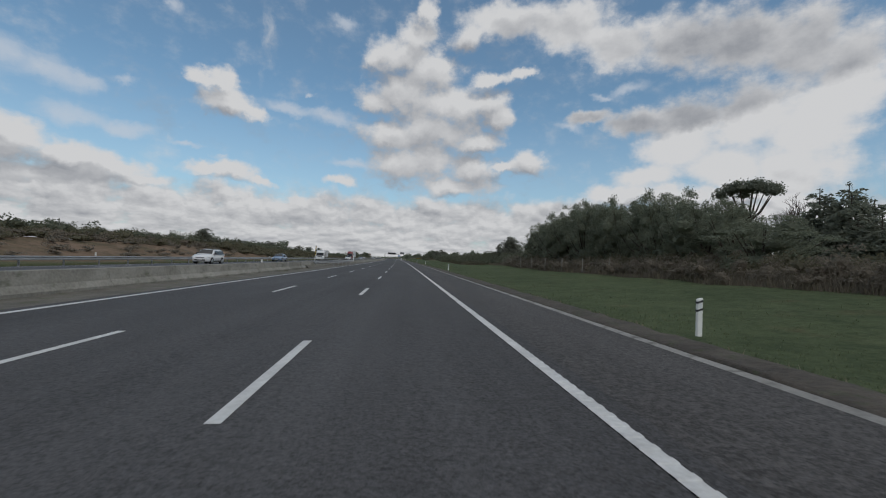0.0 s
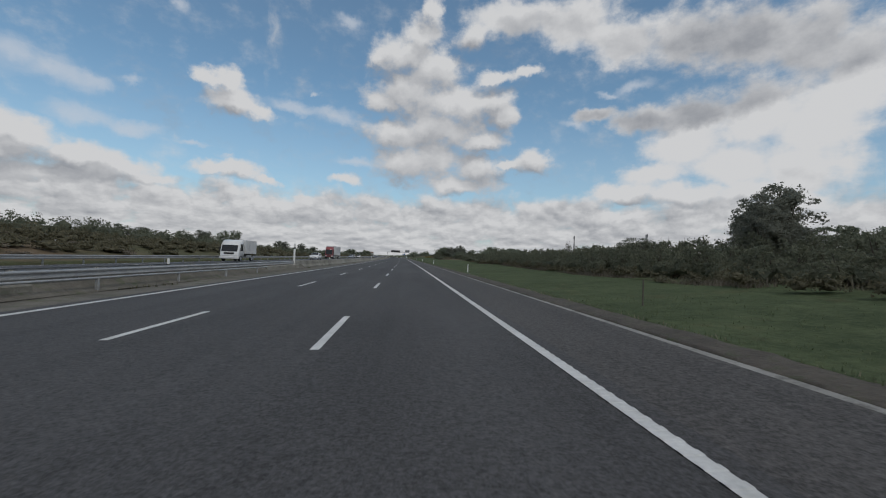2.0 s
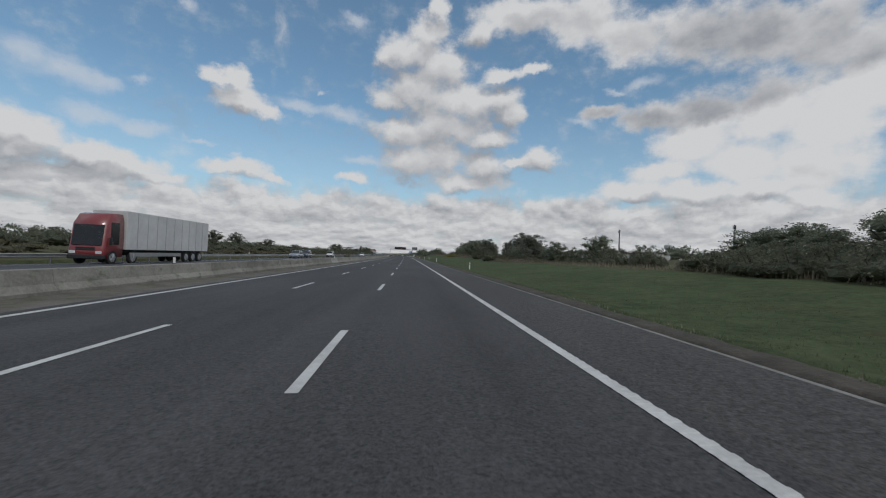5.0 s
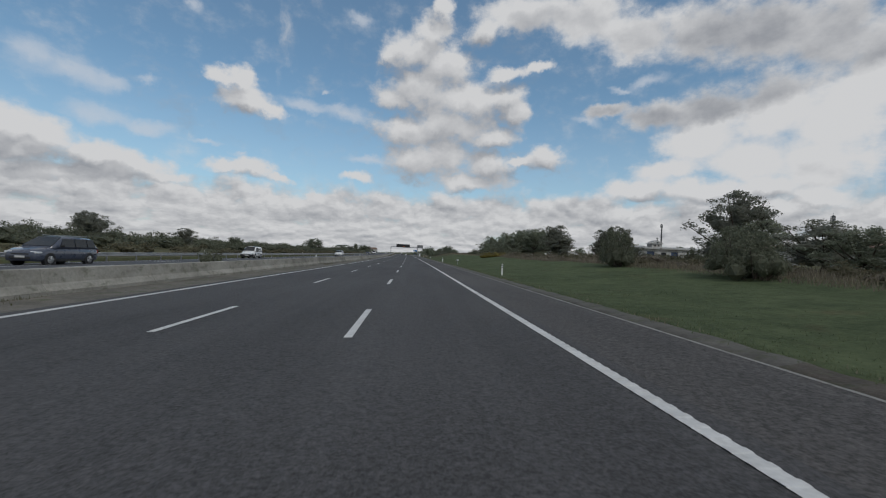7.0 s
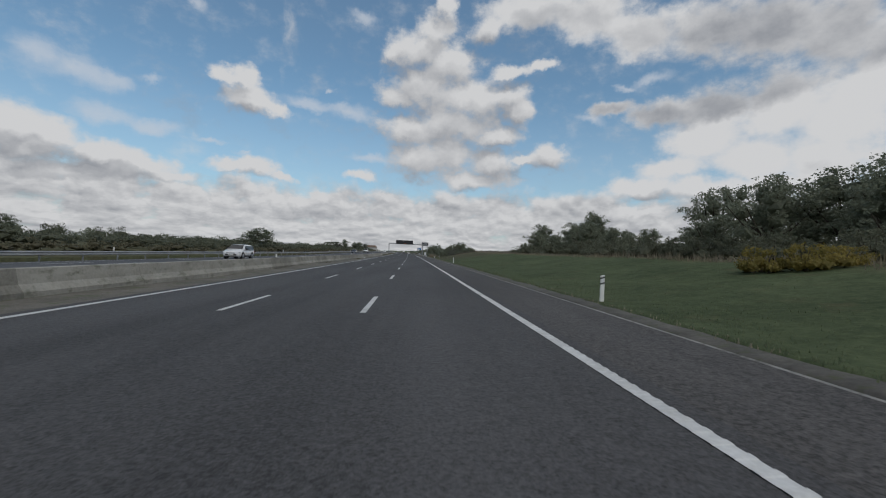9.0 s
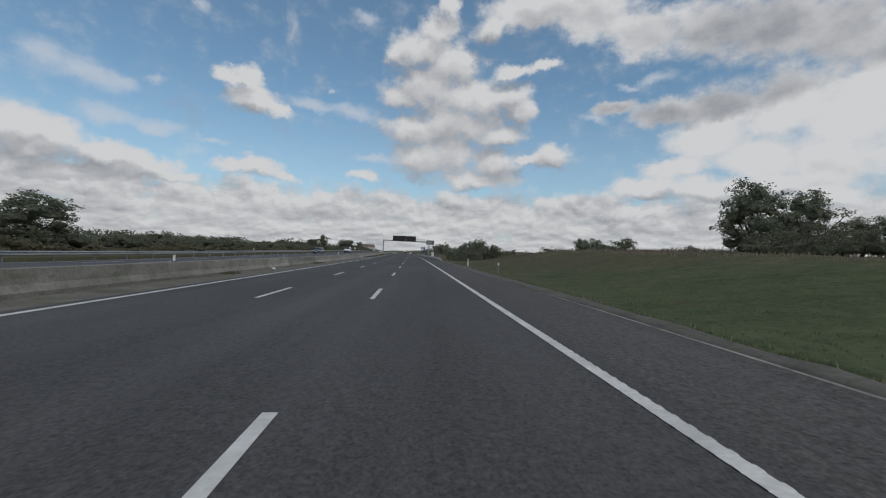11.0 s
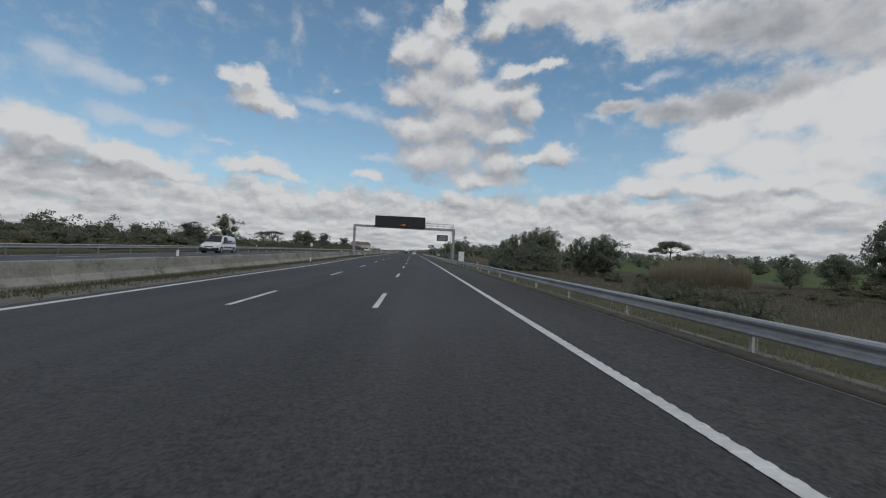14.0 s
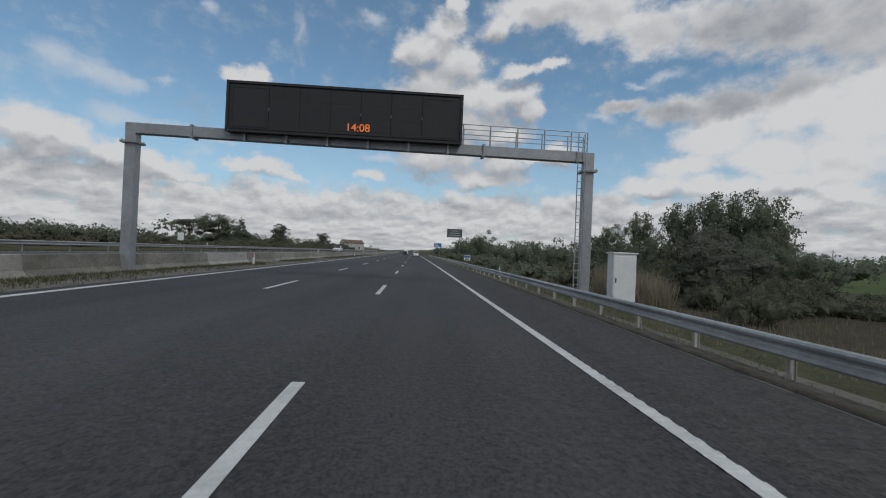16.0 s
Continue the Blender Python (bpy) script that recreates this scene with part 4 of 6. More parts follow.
sq = thing("square_sign", "small white square sign beyond the far guard rail", "road sign", at=at_road(-30.5, 588))
part("post", rod((0, 0, -0.3), (0, 0, 2.0), 0.03), M_GANTRY, sq)
part("board", block(-0.35, 0.35, -0.05, -0.02, 1.1, 2.0, 0.01), M_WHITE, sq)

stripe = thing("striped_post", "tall leaning marker post banded yellow and black", "marker post", at=at_road(-17.0, 77.0, far_road_z(-17, 77)) @ pose(0, 0, 0, 0, 3.0, 0))
part("shaft", rod((0, 0, -0.2), (0, 0, 1.25), 0.05), M_WHITE, stripe)
for k in range(8):
    part("band", block(-0.07, 0.07, -0.02, 0.02, 1.25 + 0.2 * k, 1.45 + 0.2 * k), M_TRIM if k % 2 else M_YELLOW, stripe, "black band" if k % 2 else "yellow band")
mast = thing("white_pole", "tall narrow white marker pole at the barrier end", "marker post", at=at_road(-14.5, 116.2, 0.0))
part("shaft", block(-0.10, 0.10, -0.03, 0.03, -0.4, 2.5, 0.01), M_WHITE, mast)
part("band", block(-0.105, 0.105, -0.035, 0.035, 1.9, 2.1), M_TRIM, mast, "dark band")
stake = thing("fence_post", "weathered pale wooden fence post at the wood's edge", "fence post", "fence posts along the meadow edge")
bm = bmesh.new()
box(bm, -0.05, 0.05, -0.045, 0.045, -0.5, 1.12, 0.015)
for v in bm.verts:
    if v.co.z > 1.0:
        v.co.z -= 0.3 * v.co.x
part("shaft", bm, M_STAKE, stake)
part("staple", block(-0.02, 0.02, -0.056, -0.043, 0.80, 0.84), M_STEEL, stake)
for i in range(8):
    s = 33.4 + 5.22 * i
    here = at_road(14.4, s, road_z(14.4, s) + (0.72, 0.70, 0.74, 0.71, 0.69, 0.72, 0.71, 0.80)[i]) @ pose(0, 0, 0, (1, -1.5, 0, 0.8, -0.6, 1.2, -1, 0.5)[i], (-1, 0.6, 1.4, 0, 1, -1.3, 0.7, 1.8)[i], 7 * i)
    if i:
        copy_thing(stake, here)
    else:
        stake.matrix_world = here
stub = thing("thin_post", "thin grey reflector post standing in the verge grass", "marker post", at=at_road(5.4, 80.5))
part("shaft", rod((0, 0, -0.2), (0, 0, 0.85), 0.025), M_POLE, stub)
stub = thing("reflector_post", "short grey reflector post in the roadside grass", "marker post", at=at_road(3.75, 399.5))
part("shaft", rod((0, 0, -0.2), (0, 0, 0.8), 0.025), M_GANTRY, stub)
part("reflector", block(-0.06, 0.06, -0.04, 0.0, 0.62, 0.8), M_WHITE, stub)


litter = thing("litter", "crumpled white paper lying on the median strip", "litter", at=at_road(-13.35, 402.7, road_z(-13.35, 402.7)))
bm = bmesh.new()
bmesh.ops.create_icosphere(bm, subdivisions=2, radius=0.16)
for v in bm.verts:
    v.co = Vector((v.co.x * 0.8, v.co.y * 1.7, 0.09 + v.co.z * 0.55)) * (1 + 0.35 * noise.noise(v.co * 9))
part("sheet", bm, M_WHITE, litter)


def lattice_mast(x, s, height, label):
    g = thing("radio_mast", label, "radio mast", at=at_road(x, s))
    for i in range(3):
        a = math.tau * i / 3
        p, q = (0.9 * math.cos(a), 0.9 * math.sin(a), -0.5), (0.35 * math.cos(a), 0.35 * math.sin(a), height)
        part("leg", rod(p, q, 0.26, 0.20, 6), M_GREY_SIGN, g)
    bm = bmesh.new()
    n = int(height / 1.6)
    for k in range(n):
        for i in range(3):
            a, b = math.tau * i / 3, math.tau * (i + 1) / 3
            r0, r1 = 0.9 - 0.55 * k / n, 0.9 - 0.55 * (k + 1) / n
            tube(bm, (r0 * math.cos(a), r0 * math.sin(a), height * k / n), (r1 * math.cos(b), r1 * math.sin(b), height * (k + 1) / n), 0.09, 0.09, 4)
    part("bracing", bm, M_GREY_SIGN, g)
    for k in range(3):
        a = math.tau * k / 3 + 0.5
        part("antenna", block(1.0 * math.cos(a) - 0.2, 1.0 * math.cos(a) + 0.2, 1.0 * math.sin(a) - 0.15, 1.0 * math.sin(a) + 0.15, height - 3.2, height - 0.4, 0.03), M_GREY_SIGN, g)
    part("top_spike", rod((0, 0, height - 0.5), (0, 0, height + 1.4), 0.05), M_GANTRY, g)
    part("platform", block(-1.3, 1.3, -1.3, 1.3, height * 0.72, height * 0.72 + 0.2), M_GANTRY, g)


lattice_mast(220.0, 605.0, 37.6, "slender grey lattice radio mast with antennas")
lattice_mast(228.5, 460.0, 30.6, "distant grey radio mast behind the farm trees")


def timber_pole(x, s, h, label="weathered timber utility pole with a crossarm"):
    g = thing("utility_pole", label, "utility pole", at=at_road(x, s))
    part("pole", rod((0, 0, -0.5), (0, 0, h), 0.15, 0.10), M_POLE, g)
    arm = part("crossarm", block(-0.9, 0.9, -0.06, 0.06, h - 0.8, h - 0.66), M_POLE, g)
    for dx in (-0.75, 0.75):
        part("insulator", rod((dx, 0, h - 0.66), (dx, 0, h - 0.48), 0.05), M_WHITE, arm)


timber_pole(30.0, 27.3, 4.5)
timber_pole(145.0, 685.0, 8.5)
timber_pole(128.0, 680.0, 7.0)
timber_pole(150.0, 565.0, 6.0, "timber utility pole standing far out in the fields")

# ---- farm buildings ----


def shed(x, s, turn, length, depth, wall_h, ridge, label, openings, roof):
    h = thing("farm_building", label, "building", at=at_road(x, s, turn=turn))
    t = 0.3
    # walls with real openings in the front: piers between them, lintels above
    spans, a = [], -length / 2
    for o0, o1, z0, z1, kind in openings:
        spans.append((a, o0, -0.6, wall_h))
        spans.append((o0, o1, z1, wall_h))
        if z0 > 0:
            spans.append((o0, o1, -0.6, z0))
        a = o1
    spans.append((a, length / 2, -0.6, wall_h))
    bm = bmesh.new()
    for x0, x1, z0, z1 in spans:
        if x1 - x0 > 0.02:
            box(bm, x0, x1, 0, t, z0, z1)
    part("front_wall", bm, M_WALL, h)
    part("back_wall", block(-length / 2, length / 2, depth - t, depth, -0.6, wall_h), M_WALL, h)
    for x0 in (-length / 2, length / 2 - t):
        bm = bmesh.new()
        pts = [(x0, t, -0.6), (x0, depth - t, -0.6), (x0, depth - t, wall_h), (x0, depth / 2, wall_h + ridge), (x0, t, wall_h)]
        front = [bm.verts.new(p) for p in pts]
        back = [bm.verts.new((p[0] + t, p[1], p[2])) for p in pts]
        bm.faces.new(front)
        bm.faces.new(back[::-1])
        for i in range(5):
            bm.faces.new((front[i], back[i], back[(i + 1) % 5], front[(i + 1) % 5]))
        bmesh.ops.recalc_face_normals(bm, faces=bm.faces)
        part("gable_wall", bm, M_WALL, h)
    for o0, o1, z0, z1, kind in openings:
        p = part("door" if kind == "door" else "window", block(o0, o1, 0.16, 0.22, max(z0, 0), z1), M_DOOR_BLUE if kind == "door" else M_DARK, h)
        part("frame", block(o0, o1, 0.10, 0.16, z1 - 0.08, z1), M_WHITE, p)
    for sign in (0, 1):
        bm = bmesh.new()
        y0, y1 = (-0.35, depth / 2) if not sign else (depth + 0.35, depth / 2)
        z0, z1 = wall_h - 0.1, wall_h + ridge
        v = [bm.verts.new(p) for p in ((-length / 2 - 0.3, y0, z0), (length / 2 + 0.3, y0, z0), (length / 2 + 0.3, y1, z1), (-length / 2 - 0.3, y1, z1))]
        w = [bm.verts.new((q.co.x, q.co.y, q.co.z + 0.14)) for q in v]
        bm.faces.new(v)
        bm.faces.new(w[::-1])
        for i in range(4):
            bm.faces.new((v[i], v[(i + 1) % 4], w[(i + 1) % 4], w[i]))
        for k in range(int(length / 0.5)):
            xx = -length / 2 + 0.5 * k
            tube(bm, (xx, y0, z0 + 0.15), (xx, y1, z1 + 0.15), 0.07, 0.07, 5)
        bmesh.ops.recalc_face_normals(bm, faces=bm.faces)
        part("roof", bm, roof, h)
    return h


farm = shed(43, 305.5, -4, 14, 7, 1.95, 0.22, "old whitewashed farmhouse with peeling walls and blue doors", ((-5.8, -4.5, 0, 1.55, "door"), (-3.4, -2.5, 0.3, 1.4, "window"), (-1.7, -0.5, 0, 1.55, "door"), (1.5, 2.7, 0.6, 1.4, "window")), M_WALL)
cote = part("dovecote", block(-4.75, -3.05, 0.5, 2.3, 1.8, 2.85), M_WALL, farm, "small white dovecote turret")
bm = bmesh.new()
v = [bm.verts.new(p) for p in ((-5.0, 0.3, 2.80), (-2.8, 0.3, 2.80), (-2.8, 2.5, 2.80), (-5.0, 2.5, 2.80), (-3.9, 0.3, 3.40), (-3.9, 2.5, 3.40))]
for f in ((0, 1, 4), (2, 3, 5), (1, 2, 5, 4), (3, 0, 4, 5), (3, 2, 1, 0)):
    bm.faces.new([v[i] for i in f])
part("dovecote_roof", bm, M_WALL, cote)
for dx in (-4.35, -3.75):
    part("pigeonhole", block(dx, dx + 0.26, 0.47, 0.5, 2.35, 2.62), M_DARK, cote)
part("pigeonhole", block(-4.03, -3.77, 0.27, 0.3, 2.86, 3.08), M_DARK, cote)
part("finial", rod((-3.9, 0.4, 3.35), (-3.9, 0.4, 3.85), 0.06, 0.03), M_DARK, cote)
part("finial", rod((-4.1, 0.4, 3.75), (-3.7, 0.4, 3.65), 0.06, 0.03), M_DARK, cote)
shed(42, 282, -90, 32, 8, 2.0, 0.5, "long whitewashed farm shed with a faded clay roof", ((-12.5, -11.0, 0, 1.9, "window"), (-5, -3.6, 0, 1.9, "window"), (-0.5, 0.7, 0.7, 1.6, "window"), (7, 8.2, 0, 1.9, "window"), (11, 12.4, 0.6, 1.7, "window")), M_OLD_ROOF)
shed(50, 266, -86, 9, 6, 2.0, 0.25, "low flat-roofed white outbuilding beside the shed", ((-3, -2, 0, 1.8, "window"), (1.5, 2.5, 0.7, 1.5, "window")), M_WALL)
shed(46, 330, -62, 5, 4, 2.2, 0.6, "small pale farm outhouse half hidden by bushes", ((-1.2, 0.2, 0, 1.9, "window"),), M_WALL)
shed(-46, 870, 30, 16, 9, 5.2, 2.4, "distant white house with a dull tiled roof among trees", ((-5.5, -4.2, 1.0, 2.4, "window"), (-1, 0.3, 0, 2.2, "window"), (3.5, 4.8, 1.0, 2.4, "window")), M_OLD_ROOF)
shed(150, 800, -60, 16, 9, 5.2, 2.2, "low farmhouse with red clay roof far off", ((-4, -3, 1, 2, "window"), (1, 2, 1, 2, "window")), M_ROOF)

tower = thing("water_tower", "white round water tank on a drum with columns", "water tower", at=at_road(73.4, 290) @ Matrix.Diagonal((0.60, 0.60, 0.55, 1)))
tank = part("tank", rod((0, 0, 6.0), (0, 0, 7.5), 1.85, 1.85, 20), M_LIME, tower)
part("tank_floor", rod((0, 0, 5.2), (0, 0, 6.0), 1.1, 1.85, 20), M_LIME, tank)
part("tank_roof", rod((0, 0, 7.5), (0, 0, 8.3), 1.95, 0.3, 20), M_LIME, tank)
part("vent", rod((0, 0, 8.2), (0, 0, 9.1), 0.18, 0.1, 8), M_LIME, tank)
part("stem", rod((0, 0, -0.5), (0, 0, 5.2), 0.75, 0.75, 14), M_LIME, tower)
for k in range(8):
    a = math.tau * k / 8
    part("column", rod((1.0 * math.cos(a), 1.0 * math.sin(a), -0.5), (1.0 * math.cos(a), 1.0 * math.sin(a), 5.2), 0.14), M_LIME, tower)
part("ring_beam", rod((0, 0, 5.0), (0, 0, 5.2), 1.25, 1.25, 20), M_LIME, tower)

# ---- vehicles ----


def loft(profile_rows, material_name, material):
    """A closed skin through rings of points, front to back."""
    bm = bmesh.new()
    rings = [[bm.verts.new(p) for p in row] for row in profile_rows]
    n = len(rings[0])
    for a, b in zip(rings, rings[1:]):
        for i in range(n):
            bm.faces.new((a[i], a[(i + 1) % n], b[(i + 1) % n], b[i]))
    bm.faces.new(rings[0])
    bm.faces.new(rings[-1][::-1])
    bmesh.ops.recalc_face_normals(bm, faces=bm.faces)
    me = as_mesh(material_name, bm, material)
    me.polygons.foreach_set("use_smooth", [True] * len(me.polygons))
    return me


def section(y, half, z0, z1, tuck=0.88):
    """One body ring at y: half width, from sill z0 to z1."""
    m = (z0 + z1) / 2
    return [(-half * 0.93, y, z0), (-half, y, z0 + (m - z0) * 0.5), (-half, y, m), (-half * 0.985, y, z1 - (z1 - m) * 0.35), (-half * tuck, y, z1), (0, y, z1 + 0.015), (half * tuck, y, z1), (half * 0.985, y, z1 - (z1 - m) * 0.35), (half, y, m), (half, y, z0 + (m - z0) * 0.5), (half * 0.93, y, z0)]


def wheel(owner, x, y, r, side):
    tyre = part("wheel", rod((x - 0.11, y, r), (x + 0.11, y, r), r, r, 18), M_TYRE, owner, "black tyre")
    rim = bmesh.new()
    xo = x + side * 0.112
    tube(rim, (xo - side * 0.02, y, r), (xo + side * 0.008, y, r), r * 0.66, r * 0.64, 18)
    for k in range(5):
        a = math.tau * k / 5
        tube(rim, (xo + side * 0.015, y, r), (xo + side * 0.015, y + math.cos(a) * r * 0.6, r + math.sin(a) * r * 0.6), 0.03, 0.04, 5)
    part("rim", rim, M_RIM, tyre)


def car(label, category, paint, at, length=4.5, width=1.82, height=1.5, nose=0.95, belt=0.95, hood=1.15, screen=0.75, tail=0.55, deck=0.0, glass_to=None, racks=False, van=False):
    """A road car that faces -y. nose: bonnet height; hood: bonnet length; screen: length of the windscreen; tail: length of the rear slope; deck: boot length."""
    c = thing("delivery_van" if van else "car", label, category, "oncoming traffic", at=at)
    y0, y1, w, r = -length / 2, length / 2, width / 2, 0.335
    clear = 0.24
    rows = [section(y0, w * 0.78, clear + 0.10, nose * 0.70), section(y0 + 0.12, w * 0.92, clear, nose * 0.84), section(y0 + 0.45, w * 0.985, clear, nose * 0.93), section(y0 + hood * 0.75, w, clear, nose), section(y0 + hood, w, clear, nose + 0.03),
            section(0, w, clear, belt), section(y1 - deck - 0.3, w, clear, belt + 0.03), section(y1 - 0.25, w * 0.985, clear, belt + 0.02), section(y1 - 0.06, w * 0.93, clear + 0.03, belt - 0.05), section(y1, w * 0.86, clear + 0.16, belt - 0.16)]
    part("body", loft(rows, "body", paint), paint, c)
    # cabin: glass under the roof skin, so that pillars stay in body colour
    g0, g1 = y0 + hood, y1 - deck
    top0, top1 = g0 + screen, g1 - tail
    zb, zt = belt - 0.02, height

    def cab_ring(y, z, half, low):
        return [(-w * 0.95, y, low), (-(half + (w * 0.95 - half) * 0.45), y, (low + z) / 2), (-half, y, z - 0.06), (-half * 0.86, y, z), (0, y, z + 0.02), (half * 0.86, y, z), (half, y, z - 0.06), (half + (w * 0.95 - half) * 0.45, y, (low + z) / 2), (w * 0.95, y, low)]
    up = w * 0.80
    rows = [cab_ring(g0, zb + 0.06, w * 0.90, zb - 0.05), cab_ring(g0 + screen * 0.5, (zb + zt) / 2 + 0.005, w * 0.86, zb - 0.05), cab_ring(top0, zt - 0.03, up, zb - 0.05), cab_ring((top0 + top1) / 2, zt, up, zb - 0.05), cab_ring(top1, zt - 0.05, up * 0.98, zb - 0.05), cab_ring(g1 - tail * 0.45, zb + (zt - zb) * 0.46, w * 0.84, zb - 0.05), cab_ring(g1, zb + 0.05, w * 0.86, zb - 0.05)]
    cabin = part("cabin", loft(rows, "cabin", paint), paint, c)
    # windscreen, side windows, rear window as real panes a little proud
    def pane(name, quad, owner, push):
        bm = bmesh.new()
        v = [bm.verts.new(Vector(p) + Vector(push)) for p in quad]
        u = [bm.verts.new(Vector(p) - Vector(push) * 0.4) for p in quad]
        bm.faces.new(v)
        bm.faces.new(u[::-1])
        for i in range(4):
            bm.faces.new((v[i], u[i], u[(i + 1) % 4], v[(i + 1) % 4]))
        bmesh.ops.recalc_face_normals(bm, faces=bm.faces)
        return part(name, bm, M_GLASS, owner, "dark tinted glass")
    pane("windscreen", ((-w * 0.84, g0 + 0.06, zb + 0.10), (w * 0.84, g0 + 0.06, zb + 0.10), (up * 0.84, top0 - 0.02, zt - 0.06), (-up * 0.84, top0 - 0.02, zt - 0.06)), cabin, (0, -0.03, 0.035))
    if not van:
        pane("rear_window", ((-w * 0.74, g1 - 0.05, zb + 0.14), (w * 0.74, g1 - 0.05, zb + 0.14), (up * 0.78, top1 + 0.08, zt - 0.10), (-up * 0.78, top1 + 0.08, zt - 0.10)), cabin, (0, 0.035, 0.03))
    last = glass_to if glass_to is not None else g1 - tail * 0.55
    cuts = [(g0 + screen * 0.62, -0.02), (g0 + screen + 0.95, -0.02)] if van else [(g0 + screen * 0.62, g0 + screen + 0.75), (g0 + screen + 0.82, min(g0 + screen + 1.75, last)), (min(g0 + screen + 1.82, last), last)]
    if van:
        cuts = [(g0 + screen * 0.62, g0 + screen + 0.80)]
    zlo, zhi = zb + 0.07, zt - 0.13
    xm_lo, xm_hi = w * 0.945, up + (w * 0.95 - up) * 0.10
    for a, b in cuts:
        if b - a < 0.15:
            continue
        for side in (-1, 1):
            pane("side_window", ((side * xm_lo, a, zlo), (side * xm_lo, b, zlo), (side * xm_hi, b - (0.12 if b == last else 0), zhi), (side * xm_hi, a + (0.28 if a < g0 + screen else 0), zhi)), cabin, (side * 0.022, 0, 0))
    for y, side in ((y0 + 0.88, -1), (y0 + 0.88, 1), (y1 - 0.86, -1), (y1 - 0.86, 1)):
        wheel(c, side * (w - 0.10), y, r, side)
        arch = rod((side * (w - 0.22), y, r), (side * (w + 0.004), y, r), r + 0.065, r + 0.065, 18)
        part("wheel_arch", arch, M_TRIM, c, "dark wheel arch")
    for side in (-1, 1):
        bm = block(side * w * 0.72 - 0.22, side * w * 0.72 + 0.22, y0 + 0.05, y0 + 0.40, nose * 0.68, nose * 0.80, 0.03)
        part("headlight", bm, M_LAMP, c, "clear headlight")
        part("tail_lamp", block(side * w * 0.78 - 0.13, side * w * 0.78 + 0.13, y1 - 0.18, y1 + 0.005, belt - 0.32, belt - 0.06, 0.02), M_TAIL, c, "red tail lamp")
        part("door_mirror", block(side * (w + 0.09) - 0.10, side * (w + 0.09) + 0.10, g0 + screen * 0.55, g0 + screen * 0.55 + 0.12, zb + 0.06, zb + 0.22, 0.03), M_TRIM, c)
        part("sill", block(side * w - 0.02, side * w + 0.012, y0 + 1.3, y1 - 1.3, clear, clear + 0.12), M_TRIM, c)
    part("grille", block(-w * 0.50, w * 0.50, y0 - 0.005, y0 + 0.14, nose * 0.60, nose * 0.70, 0.02), M_TRIM, c, "black grille")
    part("bumper_intake", block(-w * 0.62, w * 0.62, y0 - 0.008, y0 + 0.14, clear + 0.11, clear + 0.27, 0.02), M_TRIM, c)
    part("number_plate", block(-0.26, 0.26, y0 - 0.02, y0 - 0.006, nose * 0.44, nose * 0.44 + 0.11), M_PLATE, c)
    if racks:
        for side in (-1, 1):
            part("roof_rail", rod((side * up * 0.8, top0 + 0.15, zt + 0.06), (side * up * 0.8, top1 - 0.1, zt + 0.06), 0.022), M_RIM, c, "silver roof rail")
    if van:
        part("bumper", block(-w * 0.96, w * 0.96, y0 - 0.02, y0 + 0.40, 0.25, 0.62, 0.06), M_TRIM, c, "black plastic bumper")
        for side in (-1, 1):
            part("rub_strip", block(side * w - 0.005, side * w + 0.014, y0 + 1.35, y1 - 1.30, 0.62, 0.72), M_TRIM, c, "black rubbing strip")
            part("logo_bar", block(side * (w * 0.93), side * (w * 0.93 + 0.03), 0.30, 1.10, 1.24, 1.42), M_GREY_SIGN, c, "dark lettering bar")
    return c


P_WHITE = gloss("white car paint", (0.72, 0.72, 0.72), 0.25, coat=0.8)
P_BLUE = gloss("dark blue car paint", (0.045, 0.055, 0.085), 0.25, coat=0.8)
P_SILVER = gloss("silver blue car paint", (0.30, 0.34, 0.40), 0.25, metal=0.4, coat=0.8)
P_SKY = gloss("pale blue car paint", (0.20, 0.28, 0.40), 0.25, metal=0.3, coat=0.8)
P_BLACK = gloss("black car paint", (0.015, 0.015, 0.018), 0.2, coat=0.8)
P_RED = gloss("red cab paint", (0.22, 0.026, 0.03), 0.3, coat=0.6)
P_CANVAS = surface("box panels", (0.48, 0.48, 0.48), (0.66, 0.66, 0.65), grain=2, patch=0.4, rough=0.6, bump=0.05, depth=0.01)


def on_far(x, s):
    return at_road(x, s, far_road_z(x, s))


def on_road(x, s):
    return at_road(x, s, road_z(x, s), 180)


car("white crossover driving in the oncoming lanes", "car", P_WHITE, on_far(-23.4, 50.5), 4.35, 1.80, 1.56, 1.02, 1.02, 1.05, 0.75, 0.6, racks=True)
car("pale blue saloon in the oncoming lanes", "car", P_SKY, on_far(-24.2, 82.0), 4.4, 1.75, 1.38, 0.88, 0.90, 1.15, 0.8, 0.75, 0.45)
car("silver blue estate car in the oncoming lanes", "car", P_SILVER, on_far(-24.2, 253.9), 4.6, 1.78, 1.47, 0.92, 0.93, 1.15, 0.8, 0.5, racks=True)
car("dark blue people carrier with silver roof rails", "car", P_BLUE, on_far(-24.4, 262.1), 4.8, 1.88, 1.70, 1.0, 1.03, 1.0, 1.0, 0.55, racks=True)
car("small white delivery van with black rubbing strips", "van", P_WHITE, on_far(-25.0, 297.0), 3.95, 1.74, 1.66, 0.92, 0.96, 0.75, 0.80, 0.12, van=True)
car("white hatchback in the oncoming lanes", "car", P_WHITE, on_far(-20.8, 348.0), 4.2, 1.78, 1.48, 0.92, 0.94, 1.0, 0.8, 0.5)
car("white hatchback approaching beside the median gap", "car", P_WHITE, on_far(-20.8, 160.0), 4.2, 1.78, 1.46, 0.92, 0.94, 1.0, 0.8, 0.5)
